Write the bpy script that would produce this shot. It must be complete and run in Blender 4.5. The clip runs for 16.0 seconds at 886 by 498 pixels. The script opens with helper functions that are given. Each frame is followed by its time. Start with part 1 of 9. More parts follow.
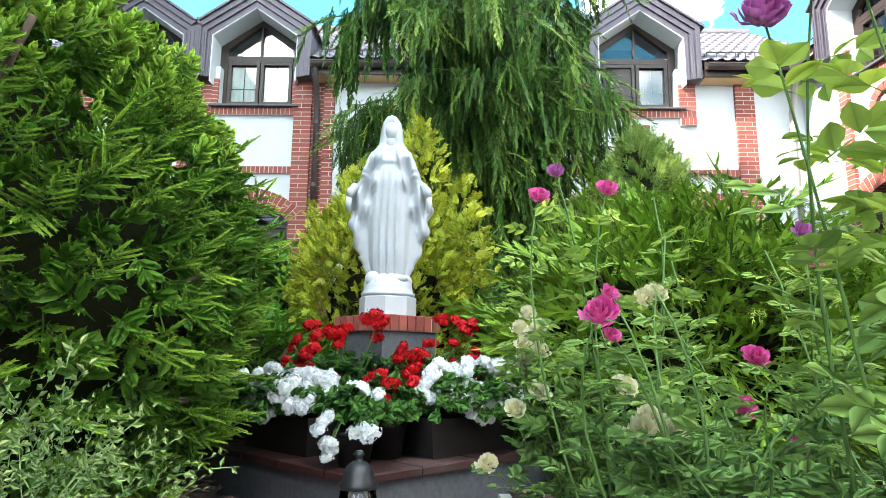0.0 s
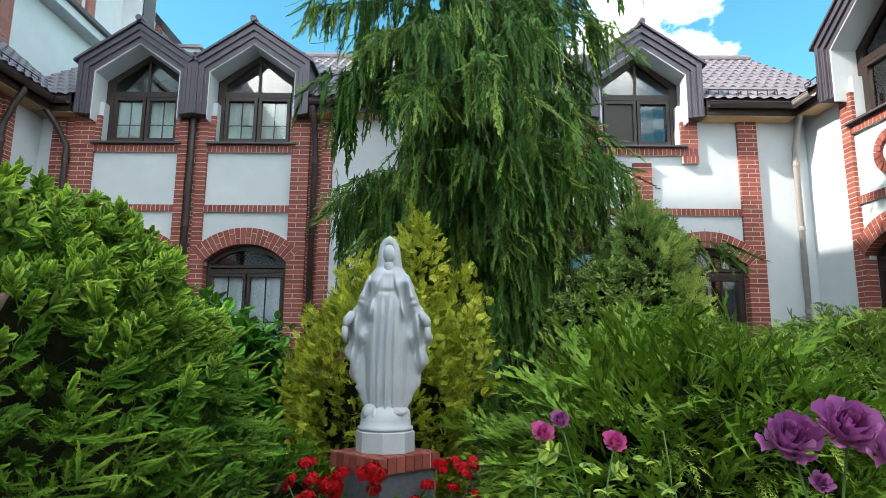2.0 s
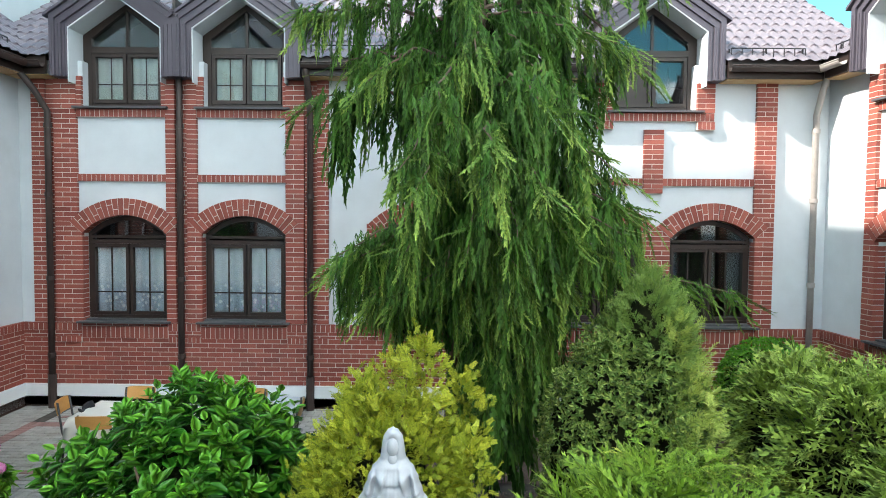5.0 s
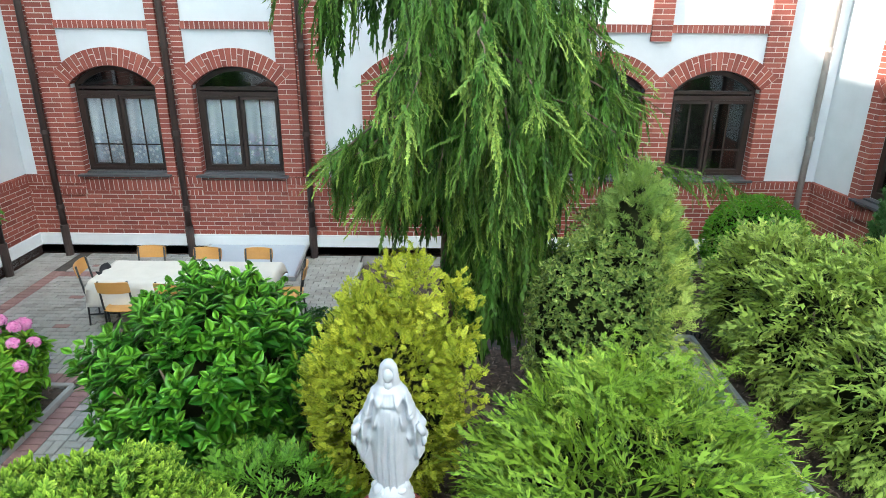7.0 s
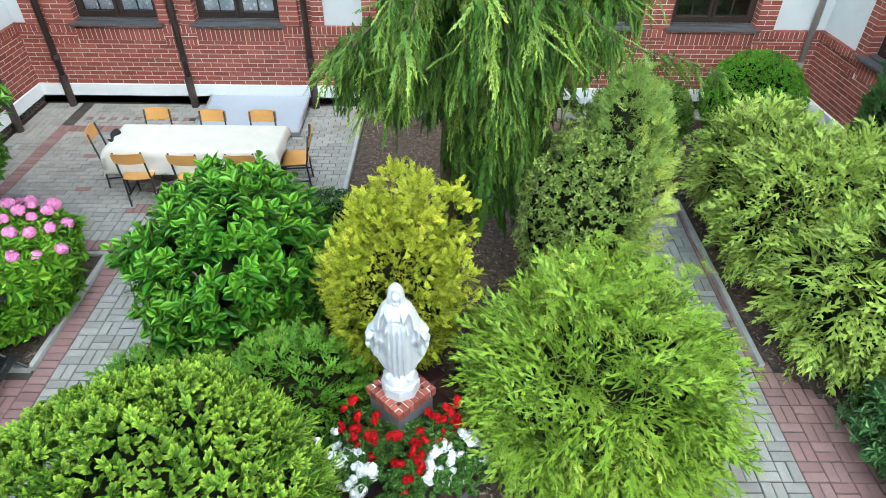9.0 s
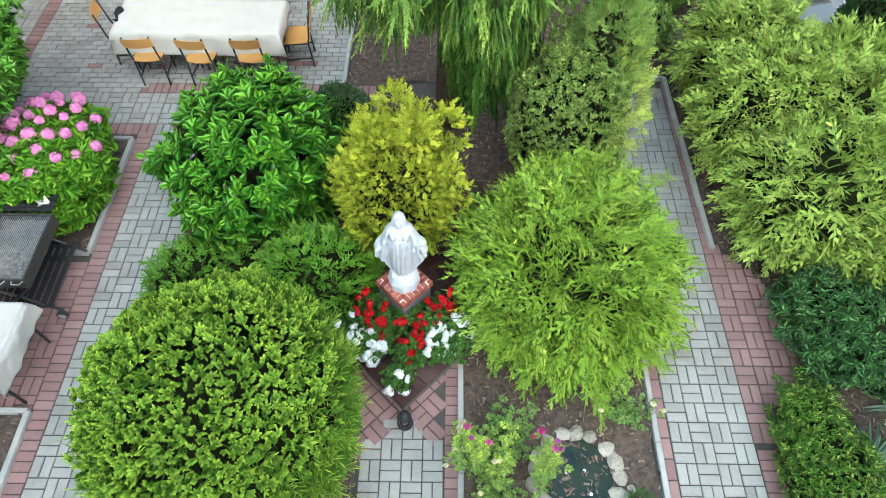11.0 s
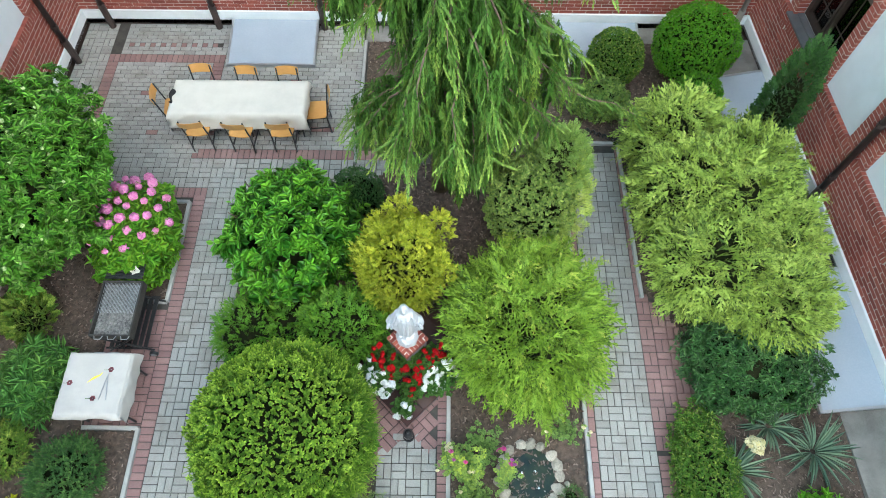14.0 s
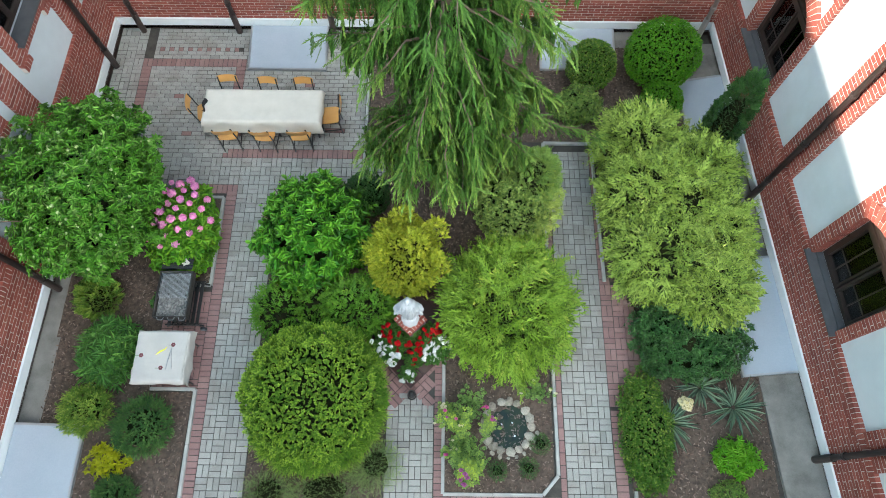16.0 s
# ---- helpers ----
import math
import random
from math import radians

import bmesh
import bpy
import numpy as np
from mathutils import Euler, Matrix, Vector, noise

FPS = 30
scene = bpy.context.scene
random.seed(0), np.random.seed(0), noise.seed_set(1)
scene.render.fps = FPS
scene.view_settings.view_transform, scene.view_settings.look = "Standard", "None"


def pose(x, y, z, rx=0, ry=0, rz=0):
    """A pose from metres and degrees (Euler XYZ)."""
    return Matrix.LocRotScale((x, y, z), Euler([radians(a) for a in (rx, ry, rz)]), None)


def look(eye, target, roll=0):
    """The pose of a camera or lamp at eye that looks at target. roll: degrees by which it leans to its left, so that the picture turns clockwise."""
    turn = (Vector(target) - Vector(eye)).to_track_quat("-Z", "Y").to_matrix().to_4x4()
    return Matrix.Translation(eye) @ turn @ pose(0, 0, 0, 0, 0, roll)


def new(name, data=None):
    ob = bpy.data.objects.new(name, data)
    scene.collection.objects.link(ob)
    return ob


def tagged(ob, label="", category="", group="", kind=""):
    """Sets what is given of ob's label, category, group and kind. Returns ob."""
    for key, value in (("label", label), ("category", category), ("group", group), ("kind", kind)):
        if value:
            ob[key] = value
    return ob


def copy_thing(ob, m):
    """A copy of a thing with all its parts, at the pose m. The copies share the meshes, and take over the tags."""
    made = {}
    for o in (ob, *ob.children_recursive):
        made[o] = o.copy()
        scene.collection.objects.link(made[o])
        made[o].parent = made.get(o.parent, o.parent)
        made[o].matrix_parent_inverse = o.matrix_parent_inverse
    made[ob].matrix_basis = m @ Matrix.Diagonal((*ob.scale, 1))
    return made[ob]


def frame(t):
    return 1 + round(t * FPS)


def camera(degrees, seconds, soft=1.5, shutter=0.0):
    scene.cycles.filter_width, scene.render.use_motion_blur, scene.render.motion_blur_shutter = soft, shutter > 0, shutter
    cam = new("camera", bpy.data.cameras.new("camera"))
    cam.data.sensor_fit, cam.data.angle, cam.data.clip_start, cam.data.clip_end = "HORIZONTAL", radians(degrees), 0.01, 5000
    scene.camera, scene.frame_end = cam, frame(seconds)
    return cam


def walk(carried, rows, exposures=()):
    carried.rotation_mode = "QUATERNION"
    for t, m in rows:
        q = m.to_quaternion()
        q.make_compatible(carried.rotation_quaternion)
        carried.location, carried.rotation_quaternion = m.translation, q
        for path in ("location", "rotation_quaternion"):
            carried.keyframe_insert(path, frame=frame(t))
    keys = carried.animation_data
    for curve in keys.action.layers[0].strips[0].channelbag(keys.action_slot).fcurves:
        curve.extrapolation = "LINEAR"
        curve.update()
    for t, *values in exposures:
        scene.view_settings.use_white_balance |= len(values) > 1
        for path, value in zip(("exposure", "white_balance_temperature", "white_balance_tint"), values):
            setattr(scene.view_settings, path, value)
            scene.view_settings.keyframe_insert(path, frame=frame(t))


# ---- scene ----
cam = camera(70.09, 16.0, 0.9)
PATH = [
    (0.0, 0.007, 0.146, 0.637, 9.97, 0.40, -0.59),
    (0.5, 0.015, 0.130, 0.763, 9.98, 0.39, -0.58),
    (1.0, 0.021, 0.124, 0.944, 9.94, 0.39, -0.57),
    (1.5, 0.014, 0.130, 1.154, 9.84, 0.39, -0.56),
    (2.0, 0.004, 0.121, 1.360, 9.77, 0.38, -0.55),
    (2.5, -0.014, 0.134, 1.668, 9.73, 0.38, -0.55),
    (3.0, -0.023, 0.152, 1.987, 9.31, 0.37, -0.54),
    (3.2, -0.027, 0.157, 2.118, 8.79, 0.37, -0.53),
    (3.7, -0.035, 0.167, 2.439, 6.85, 0.37, -0.53),
    (4.2, -0.041, 0.167, 2.748, 3.81, 0.36, -0.52),
    (4.7, -0.039, 0.163, 3.030, -0.01, 0.36, -0.51),
    (5.3, -0.022, 0.158, 3.313, -5.23, 0.35, -0.50),
    (5.5, -0.025, 0.163, 3.391, -6.96, 0.35, -0.49),
    (6.0, 0.009, 0.158, 3.600, -11.53, 0.35, -0.49),
    (6.5, 0.013, 0.169, 3.825, -16.01, 0.34, -0.48),
    (7.0, 0.035, 0.205, 4.031, -20.42, 0.34, -0.47),
    (7.5, 0.032, 0.202, 4.267, -25.00, 0.33, -0.46),
    (8.0, 0.039, 0.236, 4.491, -29.50, 0.33, -0.45),
    (8.5, 0.031, 0.236, 4.770, -34.07, 0.33, -0.44),
    (9.0, 0.041, 0.251, 5.048, -38.61, 0.32, -0.44),
    (9.5, 0.056, 0.264, 5.331, -43.15, 0.32, -0.43),
    (10.0, 0.064, 0.270, 5.658, -47.76, 0.31, -0.42),
    (10.2, 0.053, 0.286, 5.789, -49.64, 0.31, -0.41),
    (10.7, 0.069, 0.315, 6.143, -53.94, 0.31, -0.41),
    (11.2, 0.103, 0.360, 6.541, -57.41, 0.30, -0.40),
    (11.7, 0.138, 0.407, 6.970, -59.77, 0.30, -0.39),
    (12.3, 0.150, 0.444, 7.503, -60.78, 0.29, -0.38),
    (12.5, 0.146, 0.452, 7.673, -60.79, 0.29, -0.38),
    (13.0, 0.132, 0.465, 8.128, -60.65, 0.29, -0.37),
    (13.5, 0.180, 0.546, 8.711, -61.06, 0.28, -0.36),
    (14.0, 0.185, 0.609, 9.261, -62.12, 0.28, -0.35),
    (14.5, 0.194, 0.657, 9.841, -63.74, 0.28, -0.34),
    (15.0, 0.217, 0.688, 10.388, -65.17, 0.27, -0.33),
    (15.5, 0.228, 0.700, 10.939, -66.65, 0.27, -0.32),
    (16.0, 0.253, 0.708, 11.496, -68.23, 0.26, -0.32),
]
EXPOSURE = [(0.0, 2.1), (0.5, 2.0), (1.0, 1.75), (1.5, 1.32), (2.0, 1.02), (3.2, 0.92), (5.3, 1.5), (6.0, 1.6), (7.0, 1.8), (8.0, 2.15), (9.0, 2.1), (10.0, 2.05), (13.0, 2.0), (16.0, 1.6)]
walk(cam, [(t, pose(x, y, z, 90 + pitch, 0, yaw) @ pose(0, 0, 0, 0, 0, -roll)) for t, x, y, z, pitch, yaw, roll in PATH], EXPOSURE)

# ---- light ----
SUN_DIR = Vector((1.0, 0.34, -0.78)).normalized()
CLOUD = (0.34, 1.0, 0.55)
world = bpy.data.worlds.new("sky")
scene.world = world
world.use_nodes = True
wn, wl = world.node_tree.nodes, world.node_tree.links
bg = wn["Background"]
sky = wn.new("ShaderNodeTexSky")
sky.sky_type, sky.sun_disc = "NISHITA", False
sky.sun_elevation = math.asin(-SUN_DIR.z)
sky.sun_rotation = math.atan2(-SUN_DIR.x, -SUN_DIR.y)
sky.air_density, sky.dust_density, sky.ozone_density = 1.2, 0.6, 1.6
# fair-weather clouds, all over the sky
geo = wn.new("ShaderNodeTexCoord")
stretch = wn.new("ShaderNodeMapping")
stretch.inputs["Scale"].default_value = (1.0, 1.0, 1.7)
stretch.inputs["Location"].default_value = (0.37, 0.1, 0.0)
puff = wn.new("ShaderNodeTexNoise")
puff.inputs["Scale"].default_value, puff.inputs["Detail"].default_value, puff.inputs["Roughness"].default_value = 4.2, 9.0, 0.58
ramp = wn.new("ShaderNodeValToRGB")
ramp.color_ramp.elements[0].position, ramp.color_ramp.elements[1].position = 0.44, 0.60
mixc = wn.new("ShaderNodeMix")
mixc.data_type = "RGBA"
wl.new(geo.outputs["Generated"], stretch.inputs["Vector"])
wl.new(stretch.outputs["Vector"], puff.inputs["Vector"])
# one tall cloud to the north-east, and open blue sky round it


def patch(way, tight, amount, so_far):
    dot = wn.new("ShaderNodeVectorMath")
    dot.operation = "DOT_PRODUCT"
    wl.new(geo.outputs["Generated"], dot.inputs[0])
    dot.inputs[1].default_value = Vector(way).normalized()
    span = wn.new("ShaderNodeMapRange")
    span.interpolation_type = "SMOOTHSTEP"
    span.inputs["From Min"].default_value, span.inputs["From Max"].default_value = tight, 1.0
    span.inputs["To Min"].default_value, span.inputs["To Max"].default_value = 0.0, amount
    wl.new(dot.outputs["Value"], span.inputs["Value"])
    add = wn.new("ShaderNodeMath")
    add.operation = "ADD"
    wl.new(so_far, add.inputs[0]), wl.new(span.outputs["Result"], add.inputs[1])
    return add.outputs[0]


amount = patch((0.05, 1.0, 0.45), 0.2, -0.36, puff.outputs["Fac"])
amount = patch(CLOUD, 0.98, 0.4, amount)
wl.new(amount, ramp.inputs["Fac"])
wl.new(ramp.outputs["Color"], mixc.inputs[0])
deep = wn.new("ShaderNodeMix")
deep.data_type, deep.blend_type = "RGBA", "MULTIPLY"
deep.inputs[0].default_value = 1.0
wl.new(sky.outputs["Color"], deep.inputs[6])
deep.inputs[7].default_value = (0.22, 0.48, 0.46, 1)
wl.new(deep.outputs[2], mixc.inputs[6])
mixc.inputs[7].default_value = (11.7, 11.9, 11.5, 1)
wl.new(mixc.outputs[2], bg.inputs["Color"])
bg.inputs["Strength"].default_value = 0.3
sun = new("sun", bpy.data.lights.new("sun", "SUN"))
sun.data.energy, sun.data.angle, sun.data.color = 5.0, radians(0.53), (1.0, 0.93, 0.82)
sun.matrix_world = look((0, 0, 30), Vector((0, 0, 30)) + SUN_DIR)


# ---- materials ----
def mat(name, rough=0.7, metal=0.0, spec=0.5):
    m = bpy.data.materials.new(name)
    m.use_nodes = True
    n, l = m.node_tree.nodes, m.node_tree.links
    b = n["Principled BSDF"]
    b.inputs["Roughness"].default_value, b.inputs["Metallic"].default_value = rough, metal
    b.inputs["Specular IOR Level"].default_value = spec
    return m, n, l, b


def noise_tex(n, l, scale, detail=4.0, rough=0.55, vec=None):
    t = n.new("ShaderNodeTexNoise")
    t.inputs["Scale"].default_value, t.inputs["Detail"].default_value, t.inputs["Roughness"].default_value = scale, detail, rough
    if vec is not None:
        l.new(vec, t.inputs["Vector"])
    return t.outputs["Fac"]


def ramped(n, l, fac, stops):
    r = n.new("ShaderNodeValToRGB")
    e = r.color_ramp.elements
    while len(e) < len(stops):
        e.new(0.5)
    for k, (p, c) in zip(e, stops):
        k.position, k.color = p, (*c, 1)
    l.new(fac, r.inputs["Fac"])
    return r.outputs["Color"]


def mixed(n, l, fac, a, b, mode="MIX"):
    m = n.new("ShaderNodeMix")
    m.data_type, m.blend_type = "RGBA", mode
    for k, v in ((0, fac), (6, a), (7, b)):
        if isinstance(v, (int, float)):
            m.inputs[k].default_value = v
        elif isinstance(v, tuple):
            m.inputs[k].default_value = (*v, 1)
        else:
            l.new(v, m.inputs[k])
    return m.outputs[2]


def bumped(n, l, b, fac, strength=0.3, dist=0.01):
    k = n.new("ShaderNodeBump")
    k.inputs["Strength"].default_value, k.inputs["Distance"].default_value = strength, dist
    l.new(fac, k.inputs["Height"])
    l.new(k.outputs["Normal"], b.inputs["Normal"])


def position(n):
    return n.new("ShaderNodeNewGeometry").outputs["Position"]


def grainy(name, c1, c2, scale=6.0, fine=90.0, rough=0.75, bump=0.25, metal=0.0, dirt=None, spec=0.4):
    """Two colours mixed at a coarse and a fine scale, with fine relief and soft stains."""
    m, n, l, b = mat(name, rough, metal, spec)
    p = position(n)
    coarse, grain = noise_tex(n, l, scale, 5, 0.6, p), noise_tex(n, l, fine, 3, 0.6, p)
    f = n.new("ShaderNodeMath")
    f.operation = "MULTIPLY_ADD"
    l.new(grain, f.inputs[0])
    f.inputs[1].default_value = 0.5
    l.new(coarse, f.inputs[2])
    col = ramped(n, l, f.outputs[0], [(0.45, c1), (1.0, c2)])
    if dirt:
        col = mixed(n, l, ramped(n, l, noise_tex(n, l, scale * 0.35, 6, 0.65, p), [(0.55, (0, 0, 0)), (0.8, (0.6, 0.6, 0.6))]), col, dirt)
    l.new(col, b.inputs["Base Color"])
    bumped(n, l, b, grain, bump, 0.004)
    return m


def pieces(name, cols, rough=0.8, fine=120.0, bump=0.35, dirt=(0.1, 0.08, 0.07), dirt_amount=0.5, spec=0.3):
    """Bricks and pavers: each piece has its own tone."""
    m, n, l, b = mat(name, rough, 0, spec)
    p = position(n)
    o, g = n.new("ShaderNodeObjectInfo").outputs["Random"], n.new("ShaderNodeNewGeometry").outputs["Random Per Island"]
    add = n.new("ShaderNodeMath")
    add.operation = "ADD"
    l.new(o, add.inputs[0]), l.new(g, add.inputs[1])
    fr = n.new("ShaderNodeMath")
    fr.operation = "FRACT"
    l.new(add.outputs[0], fr.inputs[0])
    step = 1.0 / (len(cols) - 1)
    col = ramped(n, l, fr.outputs[0], [(i * step, c) for i, c in enumerate(cols)])
    grain = noise_tex(n, l, fine, 4, 0.65, p)
    col = mixed(n, l, 0.5, col, ramped(n, l, grain, [(0.3, (0.25, 0.25, 0.25)), (0.7, (0.78, 0.78, 0.78))]), "OVERLAY")
    stain = ramped(n, l, noise_tex(n, l, 1.7, 6, 0.68, p), [(0.48, (0, 0, 0)), (0.75, (dirt_amount,) * 3)])
    col = mixed(n, l, stain, col, dirt)
    l.new(col, b.inputs["Base Color"])
    bumped(n, l, b, grain, bump, 0.004)
    return m


def foliage(name, dark, light, tip=None, rough=0.5, through_amount=0.25, spec=0.2, brown=0.0):
    """Leaves and needles: tone varies from leaf to leaf and clump to clump, young growth at the tips, light comes through."""
    m, n, l, b = mat(name, rough, 0, spec)
    p = position(n)
    isl = n.new("ShaderNodeNewGeometry").outputs["Random Per Island"]
    clump = noise_tex(n, l, 3.5, 3, 0.6, p)
    f = n.new("ShaderNodeMath")
    f.operation = "MULTIPLY_ADD"
    l.new(isl, f.inputs[0])
    f.inputs[1].default_value = 0.85
    l.new(clump, f.inputs[2])
    col = ramped(n, l, f.outputs[0], [(0.4, dark), (1.3, light)])
    if tip:
        a = n.new("ShaderNodeAttribute")
        a.attribute_name = "tip"
        sharp = n.new("ShaderNodeMath")
        sharp.operation = "POWER"
        l.new(a.outputs["Fac"], sharp.inputs[0])
        sharp.inputs[1].default_value = 1.1
        col = mixed(n, l, sharp.outputs[0], col, tip)
    if brown:
        dead = ramped(n, l, isl, [(1 - brown, (0, 0, 0)), (1 - brown + 0.01, (0.8, 0.8, 0.8))])
        col = mixed(n, l, dead, col, (0.16, 0.09, 0.04))
    l.new(col, b.inputs["Base Color"])
    t = n.new("ShaderNodeBsdfTranslucent")
    l.new(col, t.inputs["Color"])
    mx = n.new("ShaderNodeMixShader")
    mx.inputs[0].default_value = through_amount
    l.new(b.outputs[0], mx.inputs[1]), l.new(t.outputs[0], mx.inputs[2])
    l.new(mx.outputs[0], n["Material Output"].inputs["Surface"])
    return m


BRICK = pieces("clinker_brick", [(0.18, 0.042, 0.032), (0.26, 0.068, 0.05), (0.225, 0.054, 0.041), (0.31, 0.09, 0.064), (0.195, 0.047, 0.036)], 0.7, dirt_amount=0.25)
MORTAR = grainy("mortar", (0.46, 0.41, 0.37), (0.64, 0.58, 0.52), 5, 150, 0.9, 0.3)
PLASTER = grainy("white_plaster", (0.48, 0.51, 0.54), (0.56, 0.60, 0.63), 1.6, 260, 0.9, 0.18, dirt=(0.42, 0.44, 0.45))
PLINTH = grainy("white_plinth_paint", (0.6, 0.63, 0.65), (0.7, 0.73, 0.75), 2.5, 160, 0.85, 0.2, dirt=(0.5, 0.49, 0.46))
FOOT_BROWN = grainy("dark_brown_footing", (0.03, 0.02, 0.017), (0.085, 0.052, 0.042), 4, 60, 0.85, 0.4)
BROWN = grainy("brown_frame_paint", (0.022, 0.014, 0.012), (0.034, 0.022, 0.018), 5, 200, 0.4, 0.1)
PIPE = grainy("brown_pipe_coating", (0.03, 0.02, 0.018), (0.055, 0.04, 0.036), 3, 120, 0.42, 0.12, dirt=(0.09, 0.08, 0.075))
# pale stained metal with the sunlight on gutters and pipe put into its colour
SUNLIT_METAL = grainy("sunlit_pale_metal", (0.24, 0.21, 0.2), (0.36, 0.33, 0.31), 3, 140, 0.42, 0.12, dirt=(0.18, 0.15, 0.13))
CLAD = grainy("violet_grey_sheet_metal", (0.075, 0.066, 0.085), (0.1, 0.088, 0.108), 2.2, 160, 0.38, 0.06, 0.25)
TILE = grainy("violet_grey_tile_sheet", (0.14, 0.12, 0.138), (0.21, 0.182, 0.2), 2.0, 140, 0.42, 0.08, 0.2)
SILL = grainy("grey_sill_sheet", (0.05, 0.05, 0.056), (0.085, 0.085, 0.092), 4, 120, 0.45, 0.1)
SOFFIT = grainy("pine_soffit", (0.42, 0.28, 0.13), (0.55, 0.38, 0.2), 2, 80, 0.6, 0.2)
CONCRETE = grainy("old_concrete", (0.11, 0.104, 0.094), (0.26, 0.25, 0.23), 2.4, 90, 0.9, 0.5, dirt=(0.045, 0.042, 0.036))
KERB = grainy("concrete_kerb", (0.26, 0.26, 0.25), (0.4, 0.4, 0.385), 4, 120, 0.88, 0.35, dirt=(0.12, 0.11, 0.1))
GREYPAVE = pieces("grey_paver", [(0.245, 0.242, 0.23), (0.3, 0.296, 0.28), (0.265, 0.262, 0.25), (0.32, 0.315, 0.298), (0.225, 0.222, 0.212)], 0.85, dirt=(0.15, 0.125, 0.1), dirt_amount=0.6)
REDPAVE = pieces("red_paver", [(0.2, 0.115, 0.11), (0.25, 0.145, 0.14), (0.22, 0.125, 0.12), (0.275, 0.165, 0.158), (0.205, 0.12, 0.116)], 0.85, dirt=(0.14, 0.1, 0.09), dirt_amount=0.45)
JOINT = grainy("sand_joint", (0.03, 0.027, 0.024), (0.075, 0.068, 0.06), 6, 150, 0.95, 0.4)
SOIL = grainy("bark_mulch_soil", (0.024, 0.016, 0.012), (0.13, 0.095, 0.076), 14, 95, 0.95, 1.0)
CHIP = pieces("bark_chip", [(0.04, 0.025, 0.018), (0.15, 0.1, 0.078), (0.08, 0.052, 0.04), (0.26, 0.2, 0.165), (0.11, 0.075, 0.058)], 0.9)
POLY = grainy("milky_polycarbonate", (0.29, 0.34, 0.40), (0.36, 0.41, 0.47), 1.2, 40, 0.28, 0.03, dirt=(0.24, 0.28, 0.32), spec=0.5)
ALU = grainy("grey_aluminium", (0.3, 0.31, 0.32), (0.4, 0.41, 0.42), 5, 140, 0.4, 0.08, 0.6)
STATUE = grainy("white_statue_paint", (0.38, 0.4, 0.43), (0.46, 0.48, 0.51), 7, 160, 0.55, 0.08, dirt=(0.33, 0.34, 0.35))
GRANITE = grainy("grey_granite", (0.06, 0.065, 0.075), (0.13, 0.135, 0.15), 40, 300, 0.55, 0.15)
CLOTH = grainy("cream_tablecloth", (0.47, 0.445, 0.40), (0.55, 0.52, 0.47), 5, 300, 0.9, 0.15)
STEEL = grainy("black_tube_steel", (0.012, 0.012, 0.014), (0.028, 0.028, 0.03), 9, 140, 0.35, 0.08)
PLY = grainy("amber_plywood", (0.42, 0.2, 0.055), (0.56, 0.29, 0.09), 3, 60, 0.38, 0.08)
# near black, so that gaps between the leaves look shaded
INNER = grainy("shade_dark_twigs", (0.006, 0.008, 0.004), (0.018, 0.02, 0.009), 9, 60, 1.0, 0.9, spec=0.0)
WOODBARK = grainy("bark", (0.06, 0.04, 0.03), (0.17, 0.12, 0.09), 9, 70, 0.9, 0.8)


def lace():
    """Net curtain: close white flowers on a thinner grey ground, heavier towards the scalloped hem."""
    m, n, l, b = mat("lace_curtain", 0.9, 0, 0.1)
    p = position(n)
    v = n.new("ShaderNodeTexVoronoi")
    v.inputs["Scale"].default_value = 11.0
    l.new(p, v.inputs["Vector"])
    flowers = ramped(n, l, v.outputs["Distance"], [(0.25, (0.97, 0.98, 1.0)), (0.42, (0.5, 0.58, 0.7))])
    net = ramped(n, l, noise_tex(n, l, 60, 3, 0.6, p), [(0.35, (0.8, 0.85, 0.92)), (0.65, (0.96, 0.97, 0.99))])
    xyz = n.new("ShaderNodeSeparateXYZ")
    l.new(p, xyz.inputs[0])
    band = n.new("ShaderNodeMapRange")
    band.inputs["From Min"].default_value, band.inputs["From Max"].default_value = 1.95, 2.15
    band.inputs["To Min"].default_value, band.inputs["To Max"].default_value = 0.9, 0.2
    l.new(xyz.outputs["Z"], band.inputs["Value"])
    l.new(mixed(n, l, band.outputs["Result"], net, flowers), b.inputs["Base Color"])
    return m


CURTAIN = lace()
DRAPE = foliage("pale_drape", (0.5, 0.62, 0.58), (0.7, 0.78, 0.74), None, 0.9, 0.12, 0.1)
# near-black room walls: the darkness of an unlit room is in the colour
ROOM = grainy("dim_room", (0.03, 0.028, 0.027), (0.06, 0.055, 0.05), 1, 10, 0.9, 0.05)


def glass_mat():
    m, n, l, b = mat("window_glass")
    g, t, f, mx = n.new("ShaderNodeBsdfGlossy"), n.new("ShaderNodeBsdfTransparent"), n.new("ShaderNodeFresnel"), n.new("ShaderNodeMixShader")
    g.inputs["Roughness"].default_value = 0.01
    t.inputs["Color"].default_value = (0.95, 0.97, 0.97, 1)
    f.inputs["IOR"].default_value = 1.75
    l.new(f.outputs[0], mx.inputs[0]), l.new(t.outputs[0], mx.inputs[1]), l.new(g.outputs[0], mx.inputs[2])
    l.new(mx.outputs[0], n["Material Output"].inputs["Surface"])
    return m


GLASS = glass_mat()


# ---- builders ----
def empty(name, at=(0, 0, 0), label="", category="", group="", kind="", rz=0.0):
    ob = new(name)
    ob.empty_display_size = 0.1
    ob.matrix_basis = pose(*at, 0, 0, rz)
    return tagged(ob, label, category, group, kind)


